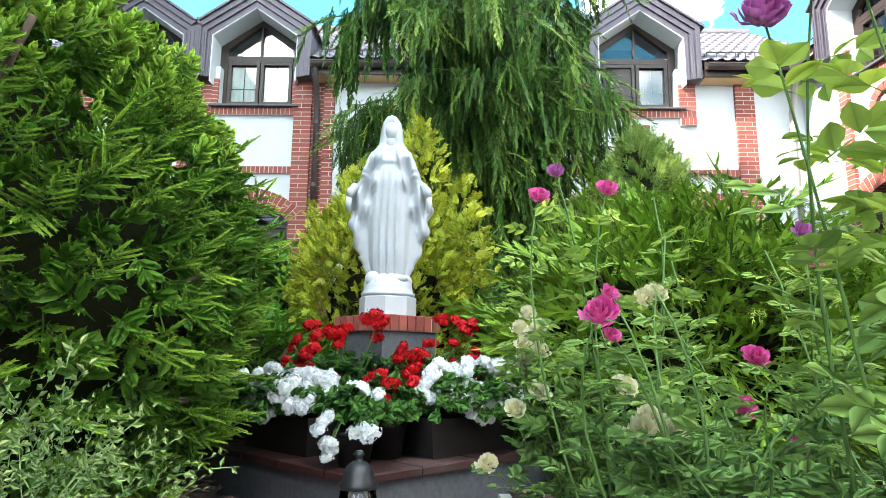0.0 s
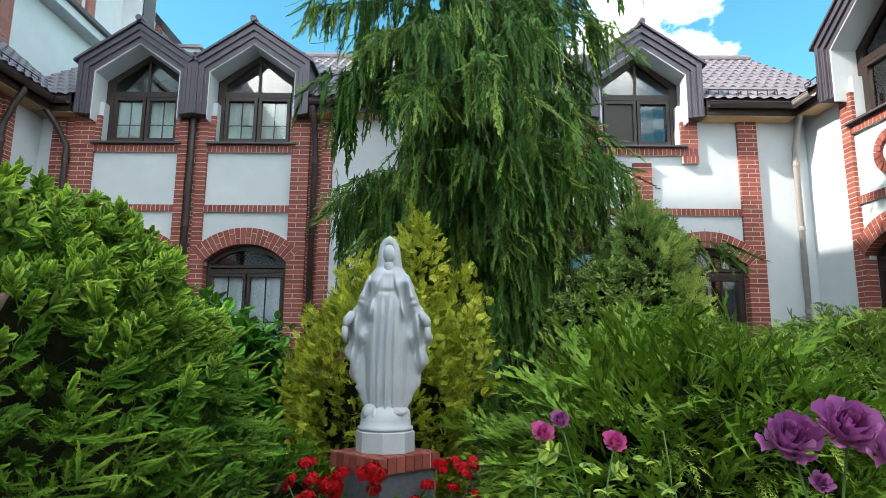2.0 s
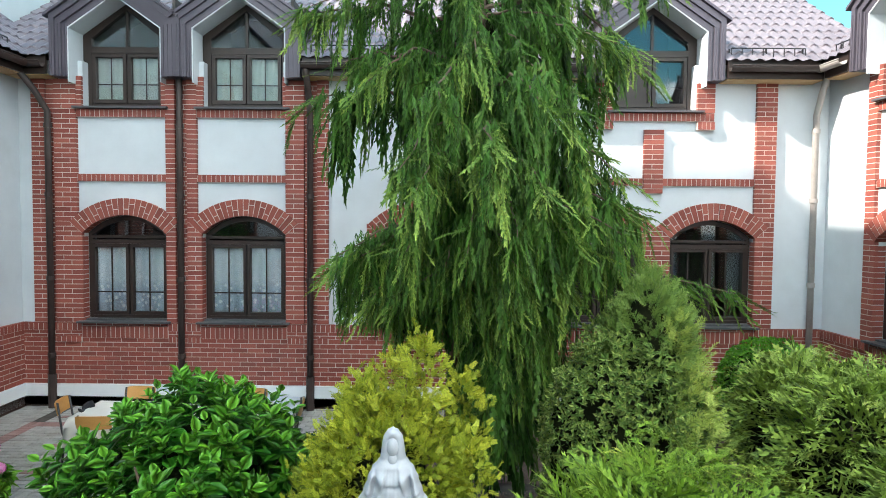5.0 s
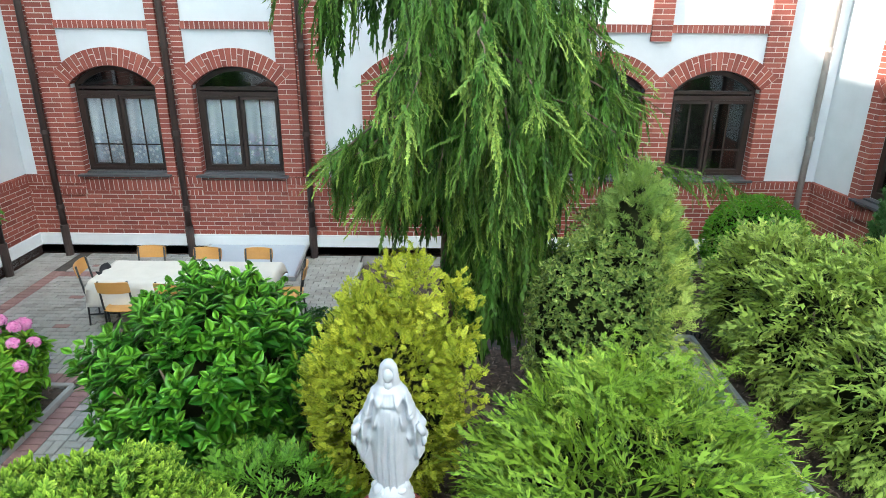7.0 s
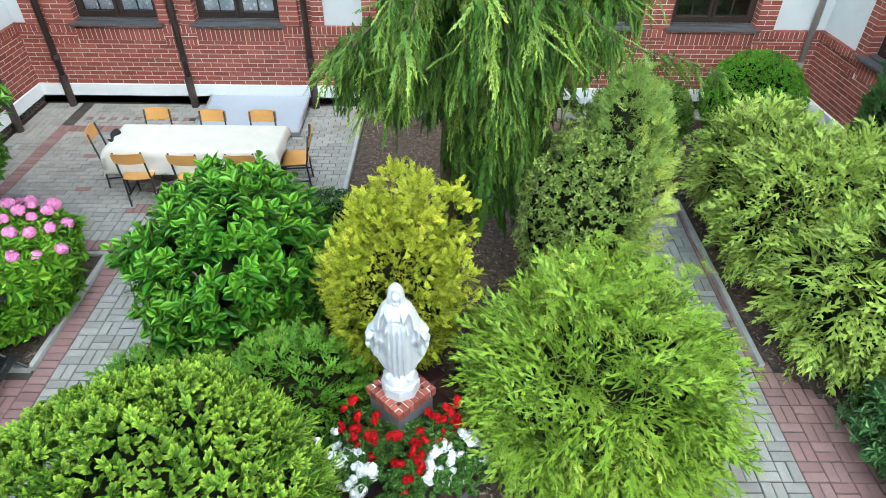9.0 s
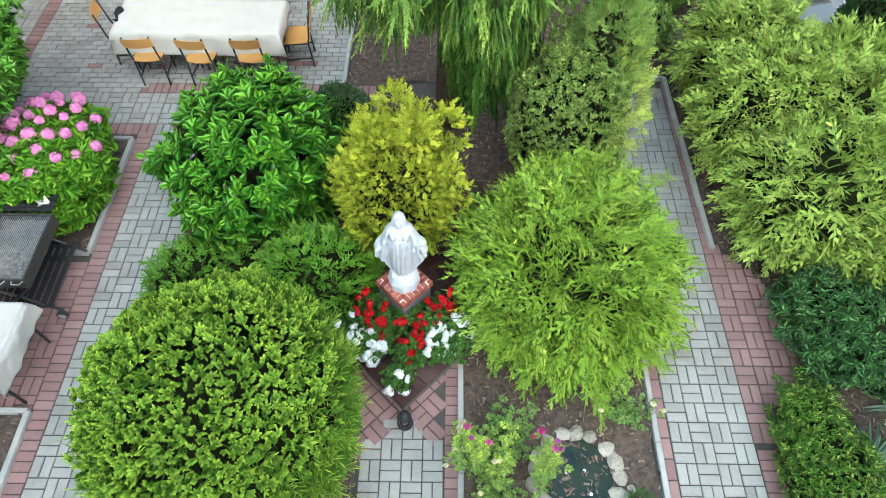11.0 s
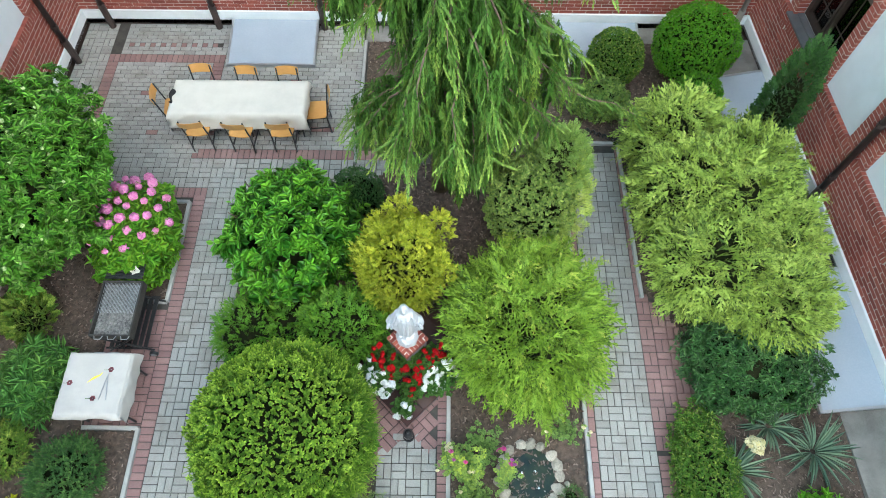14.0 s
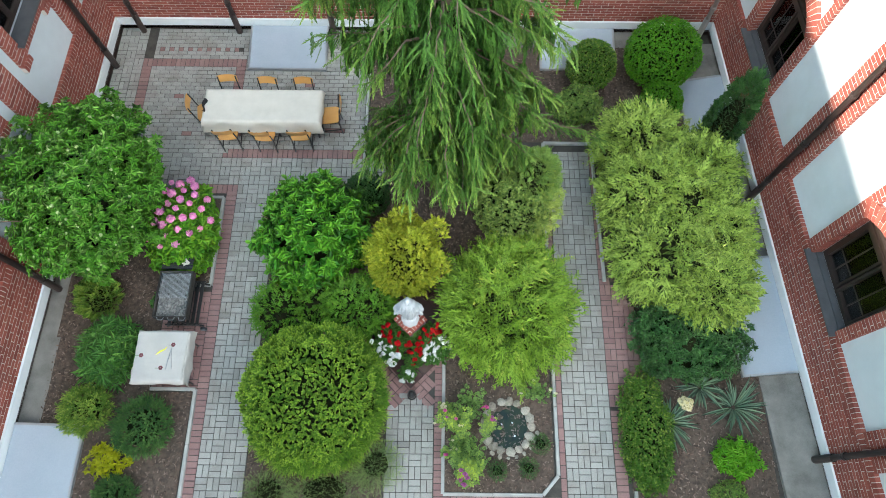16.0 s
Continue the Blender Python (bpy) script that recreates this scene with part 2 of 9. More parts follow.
class Build:
    """Collects faces for one mesh. put: maps (a, b, c) to the parent's space."""

    def __init__(self, put=None):
        self.v, self.f, self.put = [], [], put

    def add(self, verts, faces):
        k = len(self.v)
        self.v += [self.put(*p) if self.put else tuple(p) for p in verts]
        self.f += [tuple(i + k for i in f) for f in faces]
        return self

    def box(self, a0, a1, b0, b1, c0, c1, m=None):
        vs = [(x, y, z) for x in (a0, a1) for y in (b0, b1) for z in (c0, c1)]
        if m is not None:
            vs = [m @ Vector(p) for p in vs]
        return self.add(vs, [(0, 1, 3, 2), (4, 6, 7, 5), (0, 4, 5, 1), (2, 3, 7, 6), (0, 2, 6, 4), (1, 5, 7, 3)])

    def chamfered(self, a0, a1, b0, b1, c0, c1, e, m=None):
        """A box with its top edges cut off (top is c1)."""
        vs = [(a0, b0, c0), (a1, b0, c0), (a1, b1, c0), (a0, b1, c0), (a0, b0, c1 - e), (a1, b0, c1 - e), (a1, b1, c1 - e), (a0, b1, c1 - e),
              (a0 + e, b0 + e, c1), (a1 - e, b0 + e, c1), (a1 - e, b1 - e, c1), (a0 + e, b1 - e, c1)]
        if m is not None:
            vs = [m @ Vector(p) for p in vs]
        fs = [(8, 9, 10, 11)]
        for i in range(4):
            j = (i + 1) % 4
            fs += [(i, j, 4 + j, 4 + i), (4 + i, 4 + j, 8 + j, 8 + i)]
        return self.add(vs, fs)

    def prism(self, poly, b0, b1):
        """poly in (a, c), drawn from b0 to b1."""
        n = len(poly)
        vs = [(a, b0, c) for a, c in poly] + [(a, b1, c) for a, c in poly]
        fs = [tuple(range(n)), tuple(range(2 * n - 1, n - 1, -1))] + [(i, (i + 1) % n, n + (i + 1) % n, n + i) for i in range(n)]
        return self.add(vs, fs)

    def ring(self, outer, inner, b0, b1):
        """An open or closed band between two lines of (a, c), from b0 to b1."""
        n = len(outer)
        vs = [(a, b, c) for b in (b0, b1) for line in (outer, inner) for a, c in line]
        fs = []
        for i in range(n - 1):
            o0, i0, o1, i1 = i, n + i, 2 * n + i, 3 * n + i
            fs += [(o0, o0 + 1, i0 + 1, i0), (o1, i1, i1 + 1, o1 + 1), (o0, o1, o1 + 1, o0 + 1), (i0, i0 + 1, i1 + 1, i1)]
        fs += [(0, n, 3 * n, 2 * n), (n - 1, 3 * n - 1, 4 * n - 1, 2 * n - 1)]
        return self.add(vs, fs)

    def tube(self, path, radii, n=8, caps=True):
        """A round bar along a path."""
        path = [Vector(p) for p in path]
        if isinstance(radii, (int, float)):
            radii = [radii] * len(path)
        radii = [float(r) for r in radii]
        vs, fs = [], []
        side = None
        for i, p in enumerate(path):
            d = (path[min(i + 1, len(path) - 1)] - path[max(i - 1, 0)]).normalized()
            if side is None:
                side = d.orthogonal().normalized()
            side = (side - d * side.dot(d)).normalized()
            up = d.cross(side)
            vs += [p + radii[i] * (math.cos(2 * math.pi * k / n) * side + math.sin(2 * math.pi * k / n) * up) for k in range(n)]
        for i in range(len(path) - 1):
            fs += [(i * n + k, i * n + (k + 1) % n, (i + 1) * n + (k + 1) % n, (i + 1) * n + k) for k in range(n)]
        if caps:
            fs += [tuple(range(n - 1, -1, -1)), tuple(range((len(path) - 1) * n, len(path) * n))]
        return self.add(vs, fs)

    def lathe(self, prof, n=20, at=(0, 0, 0)):
        """prof: (radius, height) from below to above."""
        vs = [(at[0] + r * math.cos(2 * math.pi * k / n), at[1] + r * math.sin(2 * math.pi * k / n), at[2] + h) for r, h in prof for k in range(n)]
        fs = [(i * n + k, i * n + (k + 1) % n, (i + 1) * n + (k + 1) % n, (i + 1) * n + k) for i in range(len(prof) - 1) for k in range(n)]
        fs += [tuple(range(n - 1, -1, -1)), tuple(range((len(prof) - 1) * n, len(prof) * n))]
        return self.add(vs, fs)

    def mesh(self, name, material, smooth=False):
        me = bpy.data.meshes.new(name)
        me.from_pydata([tuple(p) for p in self.v], [], self.f)
        me.materials.append(material)
        if smooth:
            me.polygons.foreach_set("use_smooth", [True] * len(me.polygons))
        me.update()
        return me

    def part(self, name, material, parent=None, label="", smooth=False, kind=""):
        if not self.f:
            return None
        b = bmesh.new()
        me = self.mesh(name, material, smooth)
        b.from_mesh(me)
        if len(b.faces) < 20000:
            bmesh.ops.recalc_face_normals(b, faces=b.faces)
        b.to_mesh(me)
        b.free()
        ob = new(name, me)
        ob.parent = parent
        return tagged(ob, label, "", "", kind)


def shared(name, me, parent, m, label=""):
    ob = new(name, me)
    ob.parent = parent
    ob.matrix_basis = m
    return tagged(ob, label) if label else ob


def arc(uc, zc, r, a0, a1, n):
    return [(uc + r * math.sin(a0 + (a1 - a0) * i / n), zc + r * math.cos(a0 + (a1 - a0) * i / n)) for i in range(n + 1)]


# ---- the walls round the courtyard ----
COURSE, BRICK_L, GAP = 0.0776, 0.26, 0.0115
PLINTH_TOP, SILL_Z, BAND_LOW, BAND_Z, BAND_UP, EAVE = 0.57, 1.58, 1.45, 3.87, 4.90, 5.55


class Wall:
    """One front: u runs along it, b points into the yard, z up."""

    def __init__(self, name, origin, along, inward, start, end, label, k=1.025):
        self.o, self.u, self.n, self.start, self.end = Vector(origin), Vector(along).normalized(), Vector(inward).normalized(), start, end
        self.thing = tagged(new(name), label, "wall", "", "structure")
        self.k = k
        self.holes, self.bricks, self.mortar, self.plaster = [], Build(self.put), Build(self.put), Build(self.put)
        self.picked = []

    def put(self, a, b, c):
        return tuple(self.o + self.k * (a * self.u + b * self.n + Vector((0, 0, c))))

    def m(self, a, b, c):
        r = Matrix((self.n.cross(Vector((0, 0, 1))), self.n, (0, 0, 1))).transposed()
        return Matrix.Translation(self.put(a, b, c)) @ r.to_4x4() @ Matrix.Scale(self.k, 4)

    def open_at(self, a0, a1, c0, c1):
        return any(h[0] < (a0 + a1) / 2 < h[1] and h[2] < (c0 + c1) / 2 < h[3] for h in self.holes)

    def core(self, z0, z1, depth=0.36):
        us = sorted({self.start, self.end, *[x for h in self.holes for x in h[:2]]})
        zs = sorted({z0, z1, *[z for h in self.holes for z in h[2:4] if z0 < z < z1]})
        for c0, c1 in zip(zs, zs[1:]):
            run = None
            for a0, a1 in zip(us, us[1:]):
                if self.open_at(a0, a1, c0, c1):
                    if run is not None:
                        self.plaster.box(run, a0, -depth, 0, c0, c1)
                    run = None
                elif run is None:
                    run = a0
            if run is not None:
                self.plaster.box(run, self.end, -depth, 0, c0, c1)

    def courses(self, a0, a1, c0, c1, proud, depth=None, pick=None):
        """A field of bricks in stretcher bond, cut at openings and ends."""
        back = 0.0 if depth is None else proud - depth
        us = sorted({a0, a1, *[x for h in self.holes for x in h[:2] if a0 < x < a1]})
        zs = sorted({c0, c1, *[x for h in self.holes for x in h[2:4] if c0 < x < c1]})
        for p, q in zip(us, us[1:]):
            for r, s in zip(zs, zs[1:]):
                if not self.open_at(p, q, r, s):
                    self.mortar.box(p + 0.002, q - 0.002, back, proud - 0.003, r, s - 0.012 if s == c1 else s)
        rows = max(1, round((c1 - c0) / COURSE))
        h = (c1 - c0) / rows
        for i in range(rows):
            z0, z1 = c0 + i * h + GAP / 2, (c0 + (i + 1) * h - GAP / 2 if i < rows - 1 else c1 - 0.001)
            shift = (BRICK_L / 2 if i % 2 else 0) + (a0 if a1 - a0 < 1.3 else 0.01 * math.sin(i * 7.1))
            k0 = math.floor((a0 - shift) / BRICK_L)
            joints = [k * BRICK_L + shift for k in range(k0, k0 + int((a1 - a0) / BRICK_L) + 3)]
            ends = [a0] + [x for x in joints if a0 + 0.05 < x < a1 - 0.05] + [a1]
            for x0, x1 in zip(ends, ends[1:]):
                p, q = x0 + (GAP / 2 if x0 > a0 else 0), x1 - (GAP / 2 if x1 < a1 else 0)
                cuts = [(p, q)]
                for g in self.holes:
                    if g[2] < (z0 + z1) / 2 < g[3]:
                        cuts = [s for x, y in cuts for s in ((x, min(y, g[0])), (max(x, g[1]), y)) if s[1] - s[0] > 0.025]
                for x, y in cuts:
                    out = proud + random.uniform(-0.001, 0.0015)
                    if pick and pick[0] < x and y < pick[1] and pick[2] < z0 < pick[3] and y - x > 0.2 and len(self.picked) < 300:
                        self.picked.append(((x + y) / 2, out, (z0 + z1) / 2, y - x))
                    else:
                        self.bricks.box(x, y, back, out, z0, z1)

    def rowlock(self, a0, a1, c0, c1, proud, back=0.0, w=0.0765):
        """A course of bricks on end."""
        self.mortar.box(a0, a1, back, proud - 0.004, c0, c1 - 0.012)
        n = max(1, round((a1 - a0) / w))
        s = (a1 - a0) / n
        for i in range(n):
            self.bricks.box(a0 + i * s + GAP / 2, a0 + (i + 1) * s - GAP / 2, back, proud + random.uniform(-0.002, 0.002), c0 + 0.004, c1 - 0.001)

    def arch(self, uc, half, spring, rise, proud, depth=0.27, back=-0.11):
        r = (half * half + rise * rise) / (2 * rise)
        zc = spring + rise - r
        a = math.asin(half / r)
        n = 20
        self.mortar.ring(arc(uc, zc, r + depth, -a, a, n), arc(uc, zc, r + 0.004, -a, a, n), back, proud - 0.007)
        for i in range(n):
            t0, t1 = -a + 2 * a * i / n, -a + 2 * a * (i + 1) / n
            e = GAP / 2 / r
            spans = ((0.0, depth),) if i % 3 == 0 else (((0.0, 0.175), (0.187, depth)) if i % 2 else ((0.0, 0.09), (0.102, depth)))
            for d0, d1 in spans:
                q = [(uc + (r + d) * math.sin(t), zc + (r + d) * math.cos(t)) for d, t in ((d0, t0 + e), (d1, t0 + e * 0.8), (d1, t1 - e * 0.8), (d0, t1 - e))]
                self.bricks.prism(q, back, proud + random.uniform(-0.002, 0.002))
        # the flat corners between the arch and the top of the opening
        top = spring + rise + 0.03
        for s in (-1, 1):
            line = [(uc + s * (r + 0.02) * math.sin(t), zc + (r + 0.02) * math.cos(t)) for t in (a * j / 8 for j in range(9))]
            self.plaster.prism(line + [(uc + s * half, top), (uc, top)], -0.36, -0.02)
        return r, zc, a

    def finish(self, kind_label="red clinker brickwork with pale joints"):
        self.plaster.part("plaster", PLASTER, self.thing, "white painted plaster")
        self.mortar.part("mortar", MORTAR, self.thing, "pale mortar")
        self.bricks.part("brickwork", BRICK, self.thing, kind_label, kind="stuff")
        cache = {}
        for a, out, c, w in self.picked:
            key = round(w, 2)
            if key not in cache:
                h = (COURSE - GAP) / 2
                cache[key] = Build().box(-key / 2, key / 2, -0.06, 0, -h, h).mesh("brick", BRICK)
            shared("brick", cache[key], self.thing, self.m(a, out, c))


def arched_window(w, uc, number, half=0.68, curtain=True):
    """Brown two-light window with an arched fanlight in a brick reveal."""
    spring, rise = 3.03, 0.30
    thing = tagged(new("window_%d" % number), "dark brown arched window with white lace curtains" if curtain else "dark brown arched window of an unlit room", "window", "ground floor windows", "structure")
    b0, b1 = -0.19, -0.11
    fr = Build(w.put)
    h = half - 0.01
    z0 = SILL_Z + 0.06
    r = (half * half + rise * rise) / (2 * rise)
    zc = spring + rise - r
    a = math.asin(h / r) * 0.995
    fr.ring(arc(uc, zc, r - 0.005, -a, a, 16), arc(uc, zc, r - 0.085, -a * 0.93, a * 0.93, 16), b0, b1)
    fr.box(uc - h, uc - h + 0.055, b0, b1, z0, spring + 0.02).box(uc + h - 0.055, uc + h, b0, b1, z0, spring + 0.02)
    fr.box(uc - h + 0.055, uc + h - 0.055, b0, b1, z0, z0 + 0.045).box(uc - h + 0.055, uc + h - 0.055, b0 - 0.01, b1 + 0.02, 2.86, 2.93)
    fr.box(uc - h + 0.055, uc + h - 0.055, b0, b1 + 0.01, 2.955, 3.0)
    fr.part("window_frame", BROWN, thing)
    for s in (-1, 1):
        x0, x1 = (uc - h + 0.06, uc - 0.012) if s < 0 else (uc + 0.012, uc + h - 0.06)
        sash = Build(w.put)
        for p, q, c, d in ((x0, x0 + 0.045, z0 + 0.05, 2.855), (x1 - 0.045, x1, z0 + 0.05, 2.855), (x0 + 0.045, x1 - 0.045, z0 + 0.05, z0 + 0.1), (x0 + 0.045, x1 - 0.045, 2.805, 2.855)):
            sash.box(p, q, b0 + 0.01, b1 + 0.015, c, d)
        so = sash.part("sash", BROWN, thing)
        mid = (x0 + x1) / 2
        bars = Build(w.put)
        bars.box(mid - 0.011, mid + 0.011, -0.152, -0.140, z0 + 0.1, 2.805).box(x0 + 0.045, x1 - 0.045, -0.1515, -0.1405, 2.05, 2.072)
        bars.part("glazing_bar", BROWN, so)
        gl = Build(w.put).box(x0 + 0.04, x1 - 0.04, -0.163, -0.156, z0 + 0.095, 2.81).part("pane", GLASS, so)
        gl.visible_shadow = False
    line = arc(uc, zc, r - 0.08, -a * 0.9, a * 0.9, 12)
    gl = Build(w.put).prism(line + [(uc + h - 0.07, 3.0), (uc - h + 0.07, 3.0)], -0.163, -0.156).part("pane", GLASS, thing)
    gl.visible_shadow = False
    sill = Build(w.put)
    sill.prism([(uc - half - 0.07, SILL_Z - 0.0), (uc + half + 0.07, SILL_Z), (uc + half + 0.07, SILL_Z + 0.03), (uc - half - 0.07, SILL_Z + 0.03)], 0.0, 0.16)
    sill.box(uc - half + 0.01, uc + half - 0.01, -0.11, 0.0, SILL_Z, SILL_Z + 0.055)
    sill.part("window_sill", SILL, thing, "dark grey sheet sill")
    # the room behind, its dimness put into the near-black wall colour
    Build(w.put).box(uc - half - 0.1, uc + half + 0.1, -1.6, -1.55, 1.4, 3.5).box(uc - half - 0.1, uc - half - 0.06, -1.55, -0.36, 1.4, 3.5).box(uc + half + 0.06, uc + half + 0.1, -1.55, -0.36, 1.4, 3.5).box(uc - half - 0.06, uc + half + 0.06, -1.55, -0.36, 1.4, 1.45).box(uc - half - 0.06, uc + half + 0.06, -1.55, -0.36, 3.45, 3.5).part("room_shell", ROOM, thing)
    if curtain:
        drape(w, uc - h + 0.06, uc + h - 0.06, z0 + 0.07, 2.9, -0.225, CURTAIN, "lace_curtain", "white lace net curtain hanging in soft folds")
    return thing


def drape(w, a0, a1, c0, c1, b, material, name, label):
    n, k = 46, 8
    vs, fs = [], []
    for j in range(k + 1):
        z = c0 + (c1 - c0) * j / k
        for i in range(n + 1):
            t = i / n
            fold = 0.016 * math.sin(t * 38 + 0.4 * math.sin(j * 0.5)) + 0.008 * math.sin(t * 17 + 1.3)
            vs.append((a0 + (a1 - a0) * t, b + fold, z + (0.02 * math.sin(t * 60) if j == 0 else 0)))
    for j in range(k):
        for i in range(n):
            p = j * (n + 1) + i
            fs.append((p, p + 1, p + n + 2, p + n + 1))
    ob = Build(w.put).add(vs, fs).part(name, material, None, label, True)
    ob["category"] = "curtain"
    sol = ob.modifiers.new("thickness", "SOLIDIFY")
    sol.thickness = 0.003
    return ob


def gabled_window(w, uc, number, half=0.64, panel=False):
    """Upper window with a pointed head."""
    thing = tagged(new("window_%d" % number), "dark brown pointed upper window with net curtains" if not panel else "dark brown pointed upper window with one covered light", "window", "upper windows", "structure")
    b0, b1 = -0.24, -0.16
    zb, zt, zs, za = 5.08, 6.02, 6.2, 6.72
    fr = Build(w.put)
    out = [(uc - half - 0.075, zb), (uc - half - 0.075, zs + 0.05), (uc, za + 0.035), (uc + half + 0.075, zs + 0.05), (uc + half + 0.075, zb)]
    inn = [(uc - half + 0.06, zb), (uc - half + 0.06, zs + 0.0), (uc, za - 0.06), (uc + half - 0.06, zs + 0.0), (uc + half - 0.06, zb)]
    fr.ring(out, inn, b0, b1)
    fr.box(uc - half + 0.07, uc + half - 0.07, b0, b1, zb, zb + 0.07).box(uc - half + 0.07, uc + half - 0.07, b0, b1 + 0.015, zt - 0.06, zt + 0.04)
    fr.box(uc - 0.018, uc + 0.018, b0 + 0.01, b1 - 0.005, zt + 0.04, za - 0.1)
    fr.part("window_frame", BROWN, thing)
    for s in (-1, 1):
        x0, x1 = (uc - half + 0.075, uc - 0.01) if s < 0 else (uc + 0.01, uc + half - 0.075)
        sash = Build(w.put)
        for p, q, c, d in ((x0, x0 + 0.055, zb + 0.075, zt - 0.065), (x1 - 0.055, x1, zb + 0.075, zt - 0.065), (x0 + 0.055, x1 - 0.055, zb + 0.075, zb + 0.135), (x0 + 0.055, x1 - 0.055, zt - 0.12, zt - 0.065)):
            sash.box(p, q, b0 + 0.01, b1 + 0.012, c, d)
        so = sash.part("sash", BROWN, thing)
        mid = (x0 + x1) / 2
        if panel and s < 0:
            Build(w.put).box(x0 + 0.05, x1 - 0.05, -0.21, -0.19, zb + 0.13, zt - 0.11).part("cover_panel", BROWN, so, "plain brown insect screen panel")
        else:
            Build(w.put).box(mid - 0.009, mid + 0.009, -0.222, -0.212, zb + 0.135, zt - 0.12).box(x0 + 0.055, x1 - 0.055, -0.2215, -0.2125, zb + 0.38, zb + 0.398).part("glazing_bar", BROWN, so)
            gl = Build(w.put).box(x0 + 0.05, x1 - 0.05, -0.21, -0.204, zb + 0.13, zt - 0.115).part("pane", GLASS, so)
            gl.visible_shadow = False
    gl = Build(w.put).prism([(uc - half + 0.065, zt + 0.035), (uc + half - 0.065, zt + 0.035), (uc + half - 0.055, zs), (uc, za - 0.055), (uc - half + 0.055, zs)], -0.21, -0.204).part("pane", GLASS, thing)
    gl.visible_shadow = False
    Build(w.put).box(uc - half - 0.12, uc + half + 0.12, -0.16, 0.13, 5.035, 5.065).part("window_sill", SILL, thing, "dark sheet sill")
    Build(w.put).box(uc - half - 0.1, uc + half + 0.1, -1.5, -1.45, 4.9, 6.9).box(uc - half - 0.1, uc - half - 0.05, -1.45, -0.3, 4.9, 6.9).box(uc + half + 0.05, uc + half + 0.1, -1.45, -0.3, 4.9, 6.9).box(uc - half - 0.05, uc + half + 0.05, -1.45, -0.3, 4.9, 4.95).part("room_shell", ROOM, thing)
    if not panel:
        drape(w, uc - half + 0.08, uc + half - 0.08, zb + 0.08, zt + 0.02, -0.285, DRAPE, "net_curtain", "pale green-white net curtain behind an upper window")
    return thing


def dormer(w, uc, left=True, right=True, back=2.6):
    """Gabled dormer clad in violet-grey standing-seam sheet, white inside its mouth."""
    thing = tagged(new("dormer"), "gabled dormer clad in violet-grey sheet metal with white reveals", "dormer", "dormers", "structure")
    zb, ws = 5.5, 0.98
    def shape(half, zs, za, z0=zb):
        return [(uc - half, z0), (uc - half, zs), (uc, za), (uc + half, zs), (uc + half, z0)]
    lines = [shape(ws, 6.44, 7.1), shape(0.90, 6.385, 6.995), shape(0.815, 6.325, 6.885), shape(0.735, 6.265, 6.775)]
    for i, front in enumerate((0.32, 0.285, 0.25)):
        Build(w.put).ring(lines[i], lines[i + 1], -0.25, front).part("cladding_band", CLAD, thing)
    # roof of the dormer, running back into the main roof
    over = 0.07
    for s in (-1, 1):
        e, a = (uc + s * (ws + over), 6.44 - over * 0.67), (uc, 7.12)
        t = 0.045
        Build(w.put).prism([e, a, (a[0], a[1] + t), (e[0], e[1] + t)], -back, 0.36).part("roof_slope", CLAD, thing)
        seam = Build(w.put)
        for k in range(1, 3):
            x = uc + s * ws * k / 3
            z = 7.12 + t - (7.12 - 6.39) * k / 3
            seam.box(x - 0.012, x + 0.012, -back, 0.355, z - 0.01, z + 0.03)
        seam.part("seam", CLAD, thing)
        Build(w.put).box(uc + s * ws - 0.03, uc + s * ws + 0.03, -back, -0.25, 5.7, 6.42).part("cheek", CLAD, thing)
        # upright seams and rivet strip on the front cheeks
        rib = Build(w.put)
        for x in (0.775, 0.858, 0.94):
            rib.box(uc + s * x - 0.008, uc + s * x + 0.008, 0.25, 0.333 - (0.94 - x) * 0.42, zb - 0.01, 6.3)
        rib.part("standing_seam", CLAD, thing)
    cap = Build(w.put).tube([(uc, -back, 7.17), (uc, 0.4, 7.17)], 0.055, 8)
    cap.part("ridge_cap", CLAD, thing)
    # white reveal and head inside the mouth
    inner = shape(0.735, 6.265, 6.775, 5.42)
    skin = shape(0.718, 6.252, 6.757, 5.42)
    Build(w.put).ring(inner, skin, -0.30, 0.245).part("reveal", PLASTER, thing, "white reveal")
    return thing


def downpipe(w, u, z0=0.185, z1=5.6, offset=0.1, neck=0.38, boot=True, bend_side=0.0, metal=None):
    thing = tagged(new("downpipe"), "dark brown round downpipe with brackets on the wall", "downpipe", "downpipes")
    b = Build(w.put)
    b.tube([(u, offset, z0 + 0.02), (u, offset, z1 - 0.62), (u + bend_side * 0.5, (offset + neck) / 2, z1 - 0.3), (u + bend_side, neck, z1 - 0.06), (u + bend_side, neck, z1 + 0.08)], 0.05, 12)
    pipe = b.part("pipe", metal or PIPE, thing, smooth=True)
    for z in (1.05, 2.3, 3.65, 4.75):
        Build(w.put).tube([(u, offset, z - 0.035), (u, offset, z + 0.035)], 0.062, 12).part("socket", metal or PIPE, thing)
        Build(w.put).box(u - 0.012, u + 0.012, 0.0, offset, z - 0.012, z + 0.012).part("bracket", metal or PIPE, thing)
    if boot:
        Build(w.put).tube([(u, offset, z0), (u, offset, z0 + 0.55)], 0.066, 12).part("standpipe", metal or PIPE, thing, "thicker cast standpipe at the foot")
    return thing


